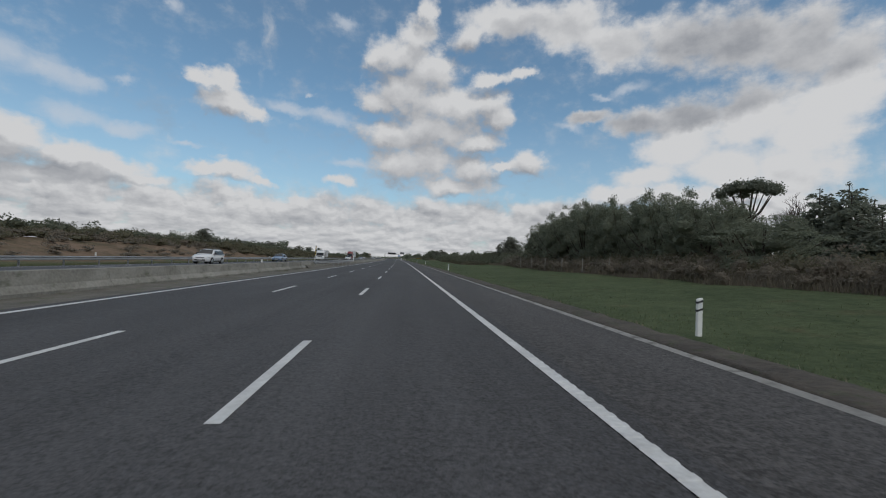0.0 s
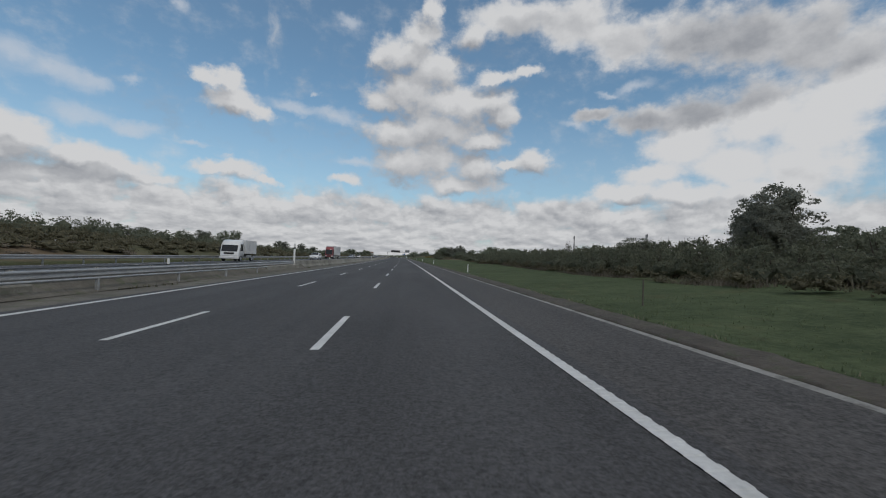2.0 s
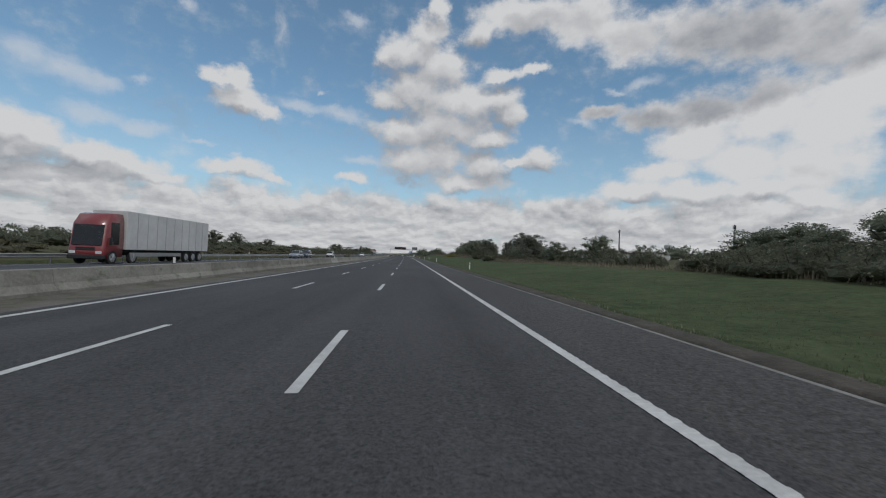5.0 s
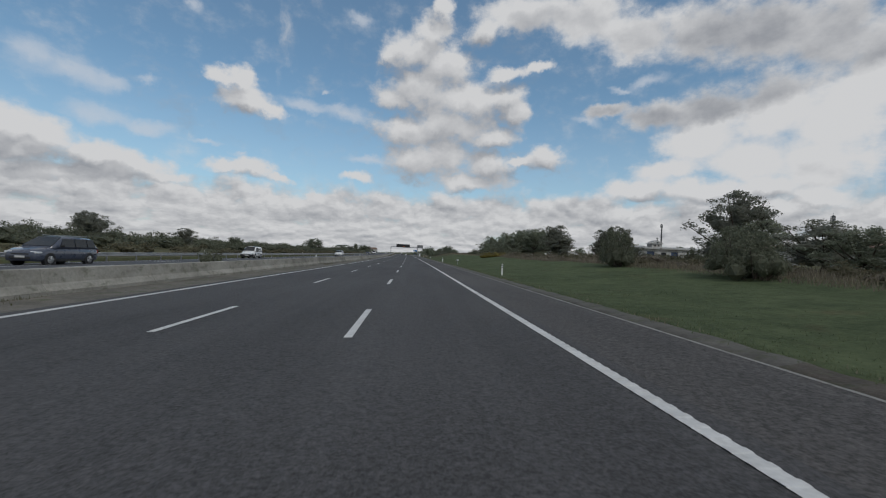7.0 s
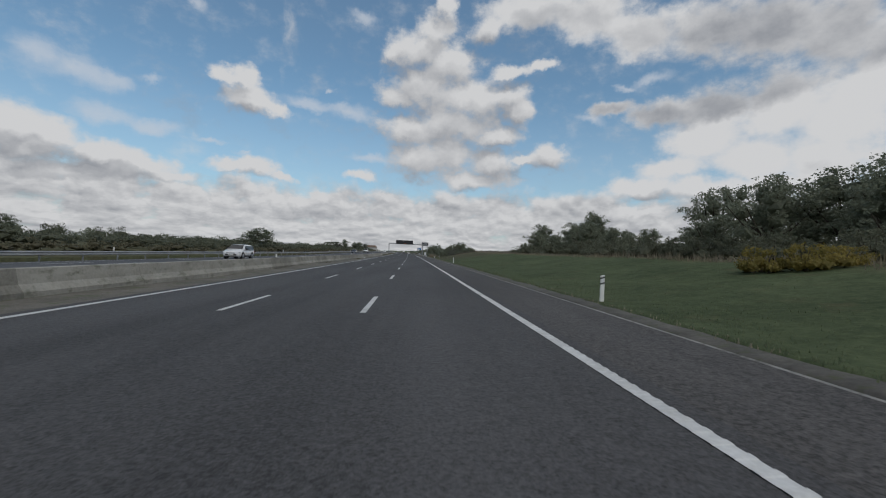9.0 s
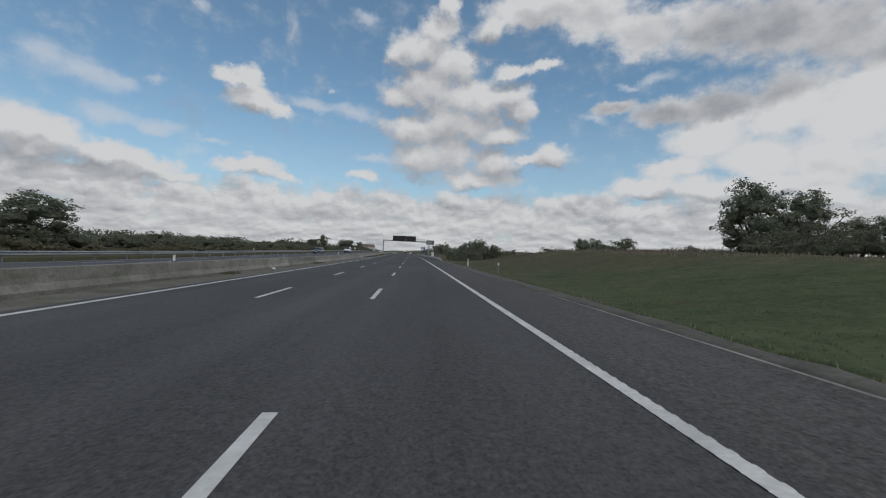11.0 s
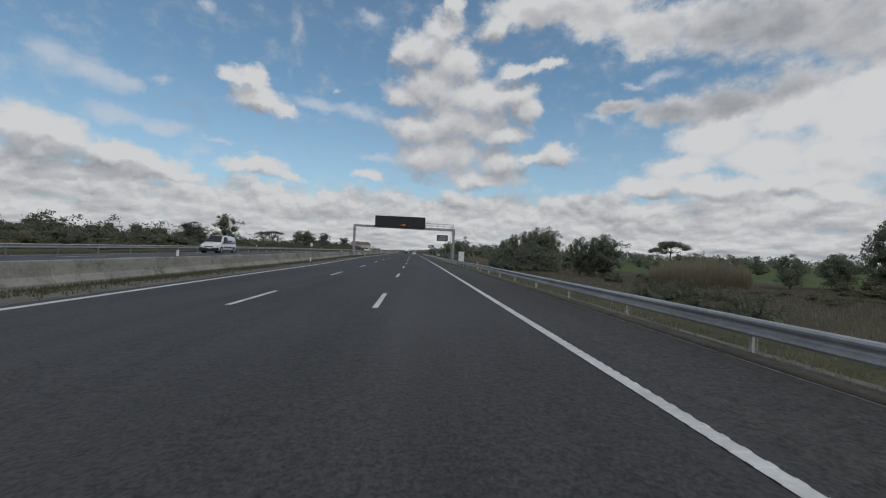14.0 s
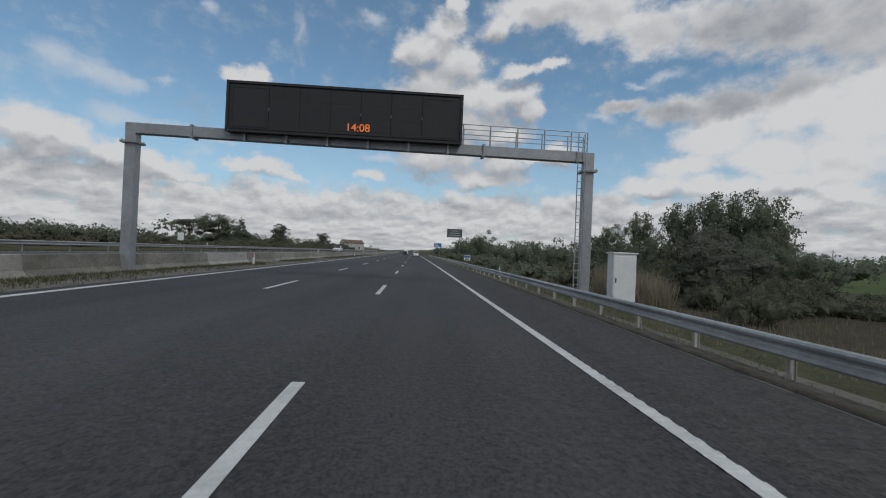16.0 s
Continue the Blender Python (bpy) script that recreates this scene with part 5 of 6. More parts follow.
car("white delivery van in the far oncoming lane", "van", P_WHITE, on_far(-24.2, 517.0), 4.9, 1.92, 1.90, 1.08, 1.10, 0.95, 0.8, 0.25, van=True)
car("dark green car in the oncoming lanes", "car", P_BLUE, on_far(-24.2, 470.0), 4.2, 1.76, 1.46, 0.92, 0.94, 1.0, 0.8, 0.5)
car("white car in the oncoming lanes, far ahead", "car", P_WHITE, on_far(-20.8, 640.0), 4.3, 1.78, 1.48, 0.92, 0.94, 1.0, 0.8, 0.5)
car("white hatchback driving ahead in the slow lane", "car", P_WHITE, on_road(-1.9, 668.0), 4.2, 1.78, 1.50, 0.92, 0.94, 1.0, 0.8, 0.5)
car("black car driving ahead in the middle lane", "car", P_BLACK, on_road(-5.7, 705.0), 4.4, 1.80, 1.46, 0.90, 0.92, 1.1, 0.8, 0.6)
car("white van driving ahead in the middle lane", "van", P_WHITE, on_road(-5.7, 735.0), 5.2, 2.0, 2.3, 1.2, 1.25, 0.9, 0.8, 0.2, van=True)


def truck(label, at, paint, box_paint, box_len, box_h, cab_h, long=False):
    """A lorry that faces -y, with a separate cab and load box."""
    c = thing("lorry", label, "lorry", "oncoming traffic", at=at)
    w, cab = 1.15, 2.1
    y0 = -(box_len + cab + 0.3) / 2
    rows = [section(y0, w * 0.90, 0.42, 1.15, 0.92), section(y0 + 0.10, w * 0.98, 0.38, 1.25, 0.94), section(y0 + 0.35, w, 0.38, cab_h * 0.78, 0.94), section(y0 + 0.80, w, 0.38, cab_h - 0.12, 0.90), section(y0 + 1.25, w, 0.5, cab_h, 0.88), section(y0 + cab, w, 0.5, cab_h, 0.88)]
    body = part("cab", loft(rows, "cab", paint), paint, c)
    bm = bmesh.new()
    zt = cab_h * 0.76
    yt = y0 + 0.10 + 0.25 * (zt - 1.25) / (cab_h * 0.78 - 1.25)
    v = [bm.verts.new(p) for p in ((-0.98, y0 + 0.06, 1.32), (0.98, y0 + 0.06, 1.32), (0.98, yt - 0.04, zt), (-0.98, yt - 0.04, zt), (-0.98, y0 + 0.16, 1.30), (0.98, y0 + 0.16, 1.30), (0.98, yt + 0.06, zt), (-0.98, yt + 0.06, zt))]
    for f in ((0, 1, 2, 3), (7, 6, 5, 4), (0, 4, 5, 1), (1, 5, 6, 2), (2, 6, 7, 3), (3, 7, 4, 0)):
        bm.faces.new([v[i] for i in f])
    bmesh.ops.recalc_face_normals(bm, faces=bm.faces)
    part("windscreen", bm, M_GLASS, body, "dark tinted glass")
    for side in (-1, 1):
        part("side_window", block(side * w * 0.99 - 0.02, side * w * 0.99 + 0.02, y0 + 0.75, y0 + 1.6, 1.4, cab_h * 0.82), M_GLASS, body)
        part("door_mirror", block(side * (w + 0.16) - 0.09, side * (w + 0.16) + 0.09, y0 + 0.45, y0 + 0.55, 1.35, 1.85, 0.02), M_TRIM, body)
        part("headlight", block(side * 0.85 - 0.2, side * 0.85 + 0.2, y0 - 0.02, y0 + 0.15, 0.72, 0.92, 0.02), M_LAMP, body)
    part("grille", block(-0.62, 0.62, y0 - 0.03, y0 + 0.1, 0.95, 1.18, 0.02), M_TRIM, body)
    part("bumper", block(-w, w, y0 - 0.06, y0 + 0.3, 0.36, 0.66, 0.05), M_TRIM if long else paint, body)
    load = part("load_box", block(-1.22, 1.22, y0 + cab + 0.2, y0 + cab + 0.2 + box_len, 1.05, box_h, 0.03), box_paint, c)
    part("frame_rail", block(-0.5, 0.5, y0 + 1.0, y0 + cab + box_len, 0.62, 1.02), M_TRIM, c)
    n = int(box_len / 1.2)
    for side in (-1, 1):
        for k in range(1, n):
            y = y0 + cab + 0.2 + box_len * k / n
            part("post", block(side * 1.22 - 0.012, side * 1.22 + 0.012, y - 0.03, y + 0.03, 1.1, box_h - 0.06), M_RIM, load)
        part("side_guard", block(side * 1.12 - 0.03, side * 1.12 + 0.03, y0 + cab + 0.8, y0 + cab + box_len * 0.62, 0.55, 0.85), M_RIM, c)
    ys = [y0 + 1.0, y0 + cab + box_len - 1.3] + ([y0 + cab + box_len - 2.6, y0 + cab + box_len - 3.9, y0 + cab + 1.2] if long else [])
    for y in ys:
        for side in (-1, 1):
            wheel(c, side * 1.02, y, 0.48 if long else 0.40, side)


truck("white box lorry with a sleeper cab roof, oncoming", on_far(-24.6, 127.6), P_WHITE, P_CANVAS, 4.3, 2.85, 2.80)
truck("red lorry towing a pale curtain-sided trailer, oncoming", on_far(-24.4, 206.0), P_RED, P_CANVAS, 13.0, 3.9, 3.6, True)

# ---- trees and bushes ----


SIZES = {}


def leaf_cloud(rng, blobs, count, size, droop=0.0, hollow=0.5, three=False):
    """Leaves scattered through the outer part of a set of lumps: a list of corners and quads."""
    areas = np.array([(r[0] * r[1] + r[1] * r[2] + r[0] * r[2]) for c, r in blobs])
    pick = rng.choice(len(blobs), count, p=areas / areas.sum())
    centre = np.array([b[0] for b in blobs])[pick]
    radii = np.array([b[1] for b in blobs])[pick]
    way = rng.normal(size=(count, 3))
    way /= np.linalg.norm(way, axis=1)[:, None]
    way[:, 2] = np.where(way[:, 2] < -0.55, -way[:, 2], way[:, 2])
    depth = hollow + (1.06 - hollow) * rng.random((count, 1)) ** 0.7
    depth = np.where(rng.random((count, 1)) < 0.10, 1.0 + 0.34 * rng.random((count, 1)), depth)
    lump = 1 + 0.16 * np.sin(way[:, :1] * 7 + pick[:, None]) * np.cos(way[:, 1:2] * 6 + way[:, 2:] * 5)
    p = centre + way * radii * depth * lump
    normal = way + rng.normal(size=(count, 3)) * 0.75
    normal[:, 2] -= droop
    normal /= np.linalg.norm(normal, axis=1)[:, None]
    a = np.cross(normal, rng.normal(size=(count, 3)))
    a /= np.linalg.norm(a, axis=1)[:, None]
    b = np.cross(normal, a)
    k = size * (0.55 + 0.9 * rng.random((count, 1)))
    a, b = a * k, b * k * 0.55
    if three:
        return np.stack([p - a, p + a * 0.6 - b * 1.5, p + a * 0.6 + b * 1.5], 1).reshape(-1, 3), np.arange(count * 3).reshape(-1, 3)
    quads = np.stack([p - a, p - b, p + a, p + b], 1)
    return quads.reshape(-1, 3), np.arange(count * 4).reshape(-1, 4)


ICO_V, ICO_F = [], []
_ball = bmesh.new()
bmesh.ops.create_icosphere(_ball, subdivisions=2, radius=1.0)
ICO_V = np.array([v.co[:] for v in _ball.verts])
ICO_F = np.array([[v.index for v in f.verts] for f in _ball.faces])
_ball.free()
_ball = bmesh.new()
bmesh.ops.create_icosphere(_ball, subdivisions=1, radius=1.0)
SMALL_V = np.array([v.co[:] for v in _ball.verts])
SMALL_F = np.array([[v.index for v in f.verts] for f in _ball.faces])
_ball.free()


def with_cores(rng, blobs, v, f, scale=0.80, small=False):
    """Adds a rough dense inside of twigs and leaves to every lump of a crown."""
    ball, tris = (SMALL_V, SMALL_F) if small else (ICO_V, ICO_F)
    vs, fs, k = [v], [x for x in f.tolist()], len(v)
    for c, r in blobs:
        jag = 1 + rng.normal(size=(len(ball), 1)) * 0.17
        vs.append(np.array(c) + ball * np.array(r) * scale * jag)
        fs += (tris + k).tolist()
        k += len(ball)
    return np.concatenate(vs), fs


def leaf_part(rng, blobs, count, size, material, owner, name="crown", core=0.80, inner=None, **more):
    """The leaves of a plant as one part; inner: the lumps that get a dense inside, all of them if it is not given."""
    v, f = leaf_cloud(rng, blobs, count, size, **more)
    top = (float(np.percentile(v[:, 2], 97.5)), float(np.percentile(np.hypot(v[:, 0], v[:, 1]), 91)))
    if core:
        v, f = with_cores(rng, blobs if inner is None else inner, v, f, core, True)
    else:
        f = f.tolist()
    me = bpy.data.meshes.new(name)
    me.from_pydata(v.tolist(), [], f)
    me.materials.append(material)
    SIZES[owner.name] = top
    return part(name, me, material, owner)


def trunk_part(rng, owner, tips, base_r, fork, material=M_BARK):
    bm = bmesh.new()
    bend = rng.normal(size=2) * 0.12
    mid = (bend[0], bend[1], fork * 0.5)
    top = (bend[0] * 1.6, bend[1] * 1.6, fork)
    tube(bm, (0, 0, -0.5), mid, base_r * 1.25, base_r, 8)
    tube(bm, mid, top, base_r, base_r * 0.8, 8)
    for t in tips:
        t = Vector(t)
        knee = Vector(top).lerp(t, 0.5) + Vector((0, 0, -0.12 * (t - Vector(top)).length))
        tube(bm, top, knee, base_r * 0.55, base_r * 0.36, 6)
        tube(bm, knee, t, base_r * 0.36, base_r * 0.12, 5)
    return part("trunk", bm, material, owner)


def broad_tree(seed, label, leaves, size, material=M_LEAF_OAK, tall=7.5, wide=3.3, lumps=60, low=0.12, core=0.80, airy=0.0, full=0):
    """A spreading broadleaf tree about tall metres high: limbs that end in many small clumps round a dense inside; airy: how much sky shows through; full: further clumps that close the dome."""
    rng = np.random.default_rng(seed)
    t = thing("broadleaf_tree", label, "tree")
    inner, outer = [], []
    lean = rng.normal(size=2) * 0.10 * wide

    def reach(h, a):
        k = (h - low) / (0.97 - low)
        swell = math.sin(math.pi * min(max(0.16 + 0.80 * k, 0.0), 0.985)) ** 0.65
        return wide * swell * (1 + 0.22 * math.sin(2 * a + seed) + 0.16 * math.sin(3 * a + 5 * k + seed * 1.7) + 0.10 * math.sin(9 * k + seed))

    for i in range(9):
        a, h = math.tau * i / 4.5 + rng.uniform(-0.4, 0.4), low + 0.08 + (0.70 - low) * (i + 0.5) / 9
        u, r = reach(h, a) * rng.uniform(0.15, 0.5), tall * rng.uniform(0.10, 0.15) * (1 - 0.35 * airy)
        inner.append(((u * math.cos(a) + lean[0] * h, u * math.sin(a) + lean[1] * h, tall * h), (r * 1.15, r * 1.15, r)))
    for i in range(full):
        h = low + 0.06 + (0.80 - low) * (i + 0.5) / full
        a, r = 2.4 * i + rng.uniform(-0.3, 0.3), tall * rng.uniform(0.09, 0.125)
        u = max(reach(h, a) * rng.uniform(0.40, 0.68) - r * 0.3, 0)
        inner.append(((u * math.cos(a) + lean[0] * h, u * math.sin(a) + lean[1] * h, tall * h), (r * 1.1, r * 1.1, r)))
    for i in range(lumps):
        h = low + (0.96 - low) * ((i + rng.uniform(0, 1)) / lumps) ** 0.9
        a, u = rng.uniform(0, math.tau), rng.uniform(0.45, 1.06) ** 0.7
        r = tall * rng.uniform(0.030, 0.072)
        w = max(reach(h, a) * u - r * 0.4, 0)
        outer.append(((w * math.cos(a) + lean[0] * h, w * math.sin(a) + lean[1] * h, tall * h), (r * 1.2, r * 1.2, r * rng.uniform(0.75, 1.2))))
    trunk_part(rng, t, [c for c, r in outer[::max(1, lumps // 16)]], tall * 0.024, tall * max(low, 0.22))
    leaf_part(rng, inner + outer, leaves, size, material, t, three=True, hollow=0.35, core=core * (1 - 0.4 * airy), inner=inner)
    return t


def umbrella_pine(seed, label, leaves, size, tall=9.0, wide=3.0, thick=0.075):
    rng = np.random.default_rng(seed)
    t = thing("umbrella_pine", label, "tree")
    blobs = []
    for i in range(11):
        a, u = math.tau * i / 11 + rng.uniform(-0.3, 0.3), rng.uniform(0.25, 1.0)
        blobs.append(((wide * u * math.cos(a), wide * u * math.sin(a), tall * (0.94 - (thick + 0.04) * u * u + rng.uniform(-0.02, 0.02))), (wide * 0.34, wide * 0.34, tall * thick)))
    trunk_part(rng, t, [b[0] for b in blobs], tall * 0.024, tall * 0.52)
    leaf_part(rng, blobs + [((0, 0, tall * 0.90), (wide * 0.75, wide * 0.75, tall * thick))], leaves, size, M_LEAF_PINE, t, three=True, core=0.62)
    return t


def conifer(seed, label, leaves, size, tall=7.0, wide=1.9):
    """A layered cedar or cypress with drooping boughs."""
    rng = np.random.default_rng(seed)
    t = thing("conifer_tree", label, "tree")
    blobs, tips = [], []
    for i in range(14):
        h = 0.10 + 0.83 * i / 14
        reach = wide * (1.02 - h) ** 0.8
        for k in range(7 if i < 9 else 4):
            a = math.tau * k / 7 + i * 0.9 + rng.uniform(-0.4, 0.4)
            u = reach * rng.uniform(0.45, 1.0)
            blobs.append(((u * math.cos(a), u * math.sin(a), tall * h - 0.12 * u + rng.uniform(-0.15, 0.15)), (0.40 * reach + 0.10, 0.40 * reach + 0.10, 0.24 * reach + 0.14)))
            tips.append(blobs[-1][0])
    blobs.append(((0, 0, tall * 0.95), (0.14, 0.14, tall * 0.07)))
    bm = rod((0, 0, -0.5), (0, 0, tall * 0.97), tall * 0.022, 0.02, 7)
    for q in tips[::2]:
        tube(bm, (0, 0, q[2] - 0.1), q, 0.05, 0.02, 4)
    part("trunk", bm, M_BARK, t)
    leaf_part(rng, blobs, leaves, size, M_LEAF_PINE, t, hollow=0.3, three=True, core=0.0)
    return t


def bush(seed, label, leaves, size, material=M_LEAF_BUSH, tall=2.6, wide=2.0):
    rng = np.random.default_rng(seed)
    t = thing("bush", label, "bush")
    inner, outer = [], []
    for i in range(7):
        a, u = math.tau * i / 6 + rng.uniform(-0.3, 0.3), rng.uniform(0.5, 0.75) if i < 6 else 0.0
        inner.append(((wide * u * math.cos(a), wide * u * math.sin(a), tall * (rng.uniform(0.18, 0.30) if i < 6 else 0.42)), (wide * 0.38, wide * 0.38, tall * 0.24)))
    for i in range(34):
        a, h = rng.uniform(0, math.tau), rng.uniform(0.12, 0.88)
        u = (1.0 - h * h) ** 0.5 * rng.uniform(0.6, 1.08)
        r = wide * rng.uniform(0.09, 0.20)
        outer.append(((wide * u * math.cos(a), wide * u * math.sin(a), tall * h), (r, r, r * 0.9)))
    bm = bmesh.new()
    for c, r in outer[::3]:
        tube(bm, (c[0] * 0.2, c[1] * 0.2, -0.3), c, 0.05, 0.015, 5)
        tip = (c[0] * 1.15, c[1] * 1.15, c[2] + r[2] * 1.8)
        tube(bm, c, tip, 0.014, 0.005, 4)
    part("stem", bm, M_BARK, t)
    leaf_part(rng, inner + outer, leaves, size, material, t, "foliage", core=0.80, inner=inner, three=True, hollow=0.4)
    return t


OAKS = [broad_tree(11 + i, "dark evergreen oak with a dense uneven crown", 8000, 0.095, M_LEAF_OAK, 7.5, 3.2 + 0.2 * i, 64 + 4 * i, 0.06, core=0.56, full=16) for i in range(4)]
WOOD_OAKS = [broad_tree(21 + i, "evergreen oak at the wood's edge, leafy down to the brush", 12500, 0.070, M_LEAF_OAK, 7.5, 3.3, 84, 0.06, core=0.62, full=8) for i in range(3)]
OLIVES = [broad_tree(31 + i, "grey green tree with an airy ragged crown", 9000, 0.080, M_LEAF_OLIVE, 7.0, 2.4, 74, 0.10, airy=0.35, full=8) for i in range(3)]
FAR_TREES = [broad_tree(51 + i, "distant dark round-topped tree in the wood line", 4600, 0.15, M_LEAF_OAK, 7.0, 3.6, 48, 0.06) for i in range(4)]
PINES = [umbrella_pine(71, "umbrella pine with a flat crown on a bare trunk", 3600, 0.10, 9.0, 2.4)]
PINES.append(umbrella_pine(75, "lone umbrella pine with a broad domed crown", 4200, 0.15, 9.0, 4.4, 0.17))
CONIFERS = [conifer(81 + i, "dark layered conifer with drooping boughs", 7000, 0.12, 7.0, 2.0) for i in range(2)]
BUSHES = [bush(91 + i, "dense dark green roadside bush", 2300, 0.082, M_LEAF_BUSH, 2.6, 2.1) for i in range(3)]
GORSE = bush(111, "yellow flowering bush at the wood edge", 1800, 0.075, M_GORSE, 1.5, 1.6)
TEMPLATES = OAKS + WOOD_OAKS + OLIVES + FAR_TREES + PINES + CONIFERS + BUSHES + [GORSE]
used = set()
grow = random.Random(17)


def plant(template, x, s, top, radius=None, group=""):
    """Sets a tree or bush of that height and crown radius; the first one of each template is the template itself."""
    h, r = SIZES[template.name]
    k = top / h
    w = k if radius is None else radius / r
    m = at_road(x, s, turn=grow.uniform(0, 360)) @ Matrix.Diagonal((w, w, k, 1))
    if template.name in used:
        own = template.scale
        ob = copy_thing(template, m @ Matrix.Diagonal((1 / own[0], 1 / own[1], 1 / own[2], 1)))
        SIZES[ob.name] = (h, r)
    else:
        used.add(template.name)
        template.matrix_world = m
        ob = template
    if group:
        ob["group"] = group
    return ob


def row(kinds, lo, hi, step, x, spread, low, high, radius, group):
    """A loose row of plants between two stations; x may be a table over s."""
    s = lo
    while s < hi:
        xx = (x if isinstance(x, (int, float)) else ramp(x, s)) + grow.uniform(-spread, spread)
        plant(grow.choice(kinds), xx, s + grow.uniform(-0.4, 0.4) * step, grow.uniform(low, high), radius * grow.uniform(0.85, 1.2), group)
        s += step


def belt(name, label, category, rows, each, size, material, seed, core=0.75):
    """Many plants too far or too thick to tell apart, as one mesh. rows: lo, hi, step, x, spread, low, high, radius."""
    rng = np.random.default_rng(seed)
    inner, outer = [], []
    for lo, hi, step, x, spread, low, high, radius in rows:
        s = lo
        while s < hi:
            ss = s + rng.uniform(-0.4, 0.4) * step
            xx = (x if isinstance(x, (int, float)) else ramp(x, ss)) + rng.uniform(-spread, spread)
            h, r, z = rng.uniform(low, high), radius * rng.uniform(0.8, 1.25), ground_z(xx, ss)
            for k in range(3):
                a, u = rng.uniform(0, math.tau), rng.uniform(0.1, 0.5)
                inner.append(((xx + r * u * math.cos(a) + shift(ss), ss + r * u * math.sin(a), z + h * (0.28, 0.42, 0.58)[k]), (r * 0.5, r * 0.5, h * 0.27)))
            for k in range(8):
                a, top = rng.uniform(0, math.tau), rng.uniform(0.22, 0.95)
                u = (1 - 0.75 * top * top) ** 0.5 * rng.uniform(0.45, 0.95)
                c = rng.uniform(0.6, 1.2)
                outer.append(((xx + r * u * math.cos(a) + shift(ss), ss + r * u * math.sin(a), z + h * top), (r * 0.26 * c, r * 0.26 * c, min(h, r) * 0.20 * c)))
            s += step
    v, f = leaf_cloud(rng, inner + outer, int(len(inner) / 3 * each), size * 1.15, three=True, hollow=0.4)
    v, f = with_cores(rng, inner, v, f, core, True)
    me = bpy.data.meshes.new(name)
    me.from_pydata(v.tolist(), [], f)
    me.materials.append(material)
    return tagged(new(name, me), label, category, kind="stuff")


def stand(kinds, x, s, top, radius, group=""):
    """Sets one of the kinds so that its crown ends at the height top."""
    return plant(grow.choice(kinds), x, s, top - ground_z(x, s), radius, group)


def stands(kinds, rows, group=""):
    for x, s, top, radius in rows:
        stand(kinds, x, s, top, radius, group)


# the wood by the start: dark front, taller behind
WOOD_TOP = ((20, 2.9), (22.0, 3.2), (23, 4.2), (24.1, 5.4), (26.4, 6.3), (30.4, 6.8), (32.5, 7.7), (35.6, 7.9), (40.5, 8.0), (46.8, 9.0), (55, 8.5), (64, 7.3), (71, 4.0))
s = 23.5
while s < 68:
    stand(WOOD_OAKS, 18.9 + grow.uniform(-0.8, 0.8), s, ramp(WOOD_TOP, s) * grow.uniform(0.90, 1.0), 2.4 * grow.uniform(0.85, 1.2), "roadside wood")
    s += 2.9
s = 33
while s < 66:
    stand(WOOD_OAKS[:2] + OAKS[:1], 23.5 + grow.uniform(-1, 1), s, ramp(WOOD_TOP, s / 1.22) * grow.uniform(0.90, 1.02), 2.8, "roadside wood")
    s += 3.6
for s in (38, 42, 46, 50.5, 55):
    stand(FAR_TREES, 30 + grow.uniform(-1.5, 1.5), s, ramp(WOOD_TOP, s / 1.5) * 1.0, 3.2, "roadside wood")
plant(PINES[0], 37, 46.0, 11.9 - ground_z(37, 46), 2.9)
stands(CONIFERS, ((30, 30.9, 7.1, 2.4), (30.6, 29.2, 7.2, 2.4), (29, 27.6, 6.2, 2.2), (31.5, 28.2, 6.0, 2.3), (28.5, 25.2, 4.9, 2.0), (34, 26, 5.4, 2.4)))
stands(FAR_TREES, ((28, 21.5, 3.9, 2.4), (33, 23, 4.6, 2.6), (38, 22, 4.8, 2.8)))
# scrub along the foot of the wood
row(BUSHES, 12, 68, 7.0, 18.0, 0.6, 1.0, 1.7, 1.5, "hedge")
# trees and conifers after the wood
stands(OLIVES, ((19.0, 91, 5.2, 1.6), (21.5, 93, 6.9, 2.2), (22.6, 95.5, 6.7, 1.8), (24, 98, 5.4, 1.8), (20, 107, 4.1, 2.0)))
stands(CONIFERS, ((30, 100.5, 5.2, 1.7), (28.6, 102.5, 4.7, 1.5), (30, 89.7, 6.9, 2.1), (30, 83.8, 6.2, 1.9), (30.5, 79, 6.9, 1.9), (29, 76.6, 6.1, 1.9), (33, 86, 6.4, 2.0)))
s = 75
while s < 104:
    stand(OAKS + FAR_TREES[:2], 29 + grow.uniform(-1.5, 2.5), s, grow.uniform(4.6, 5.6), 2.2, "hedge trees")
    s += 2.7
# the long hedge
s = 66
while s < 160:
    if 146 < s < 153:
        s += 1.75
        continue
    stand(BUSHES, ramp(((66, 16.8), (82, 16.4), (95, 14.6), (150, 14.0)), s) + grow.uniform(-0.6, 0.6), s, grow.uniform(2.4, 2.9), 1.6, "hedge")
    stand(BUSHES, 19.4 + grow.uniform(-0.8, 0.8), s + 0.8, grow.uniform(3.0, 3.75 if s < 143 else 3.3), 1.9, "hedge")
    s += 1.75
while s < 194:
    stand(BUSHES, 15.8 + grow.uniform(-0.7, 0.7), s, grow.uniform(2.3, 2.9), 1.6, "hedge")
    stand(BUSHES, 19.8 + grow.uniform(-0.9, 0.9), s + 0.8, grow.uniform(2.6, 3.2), 1.9, "hedge")
    s += 2.0
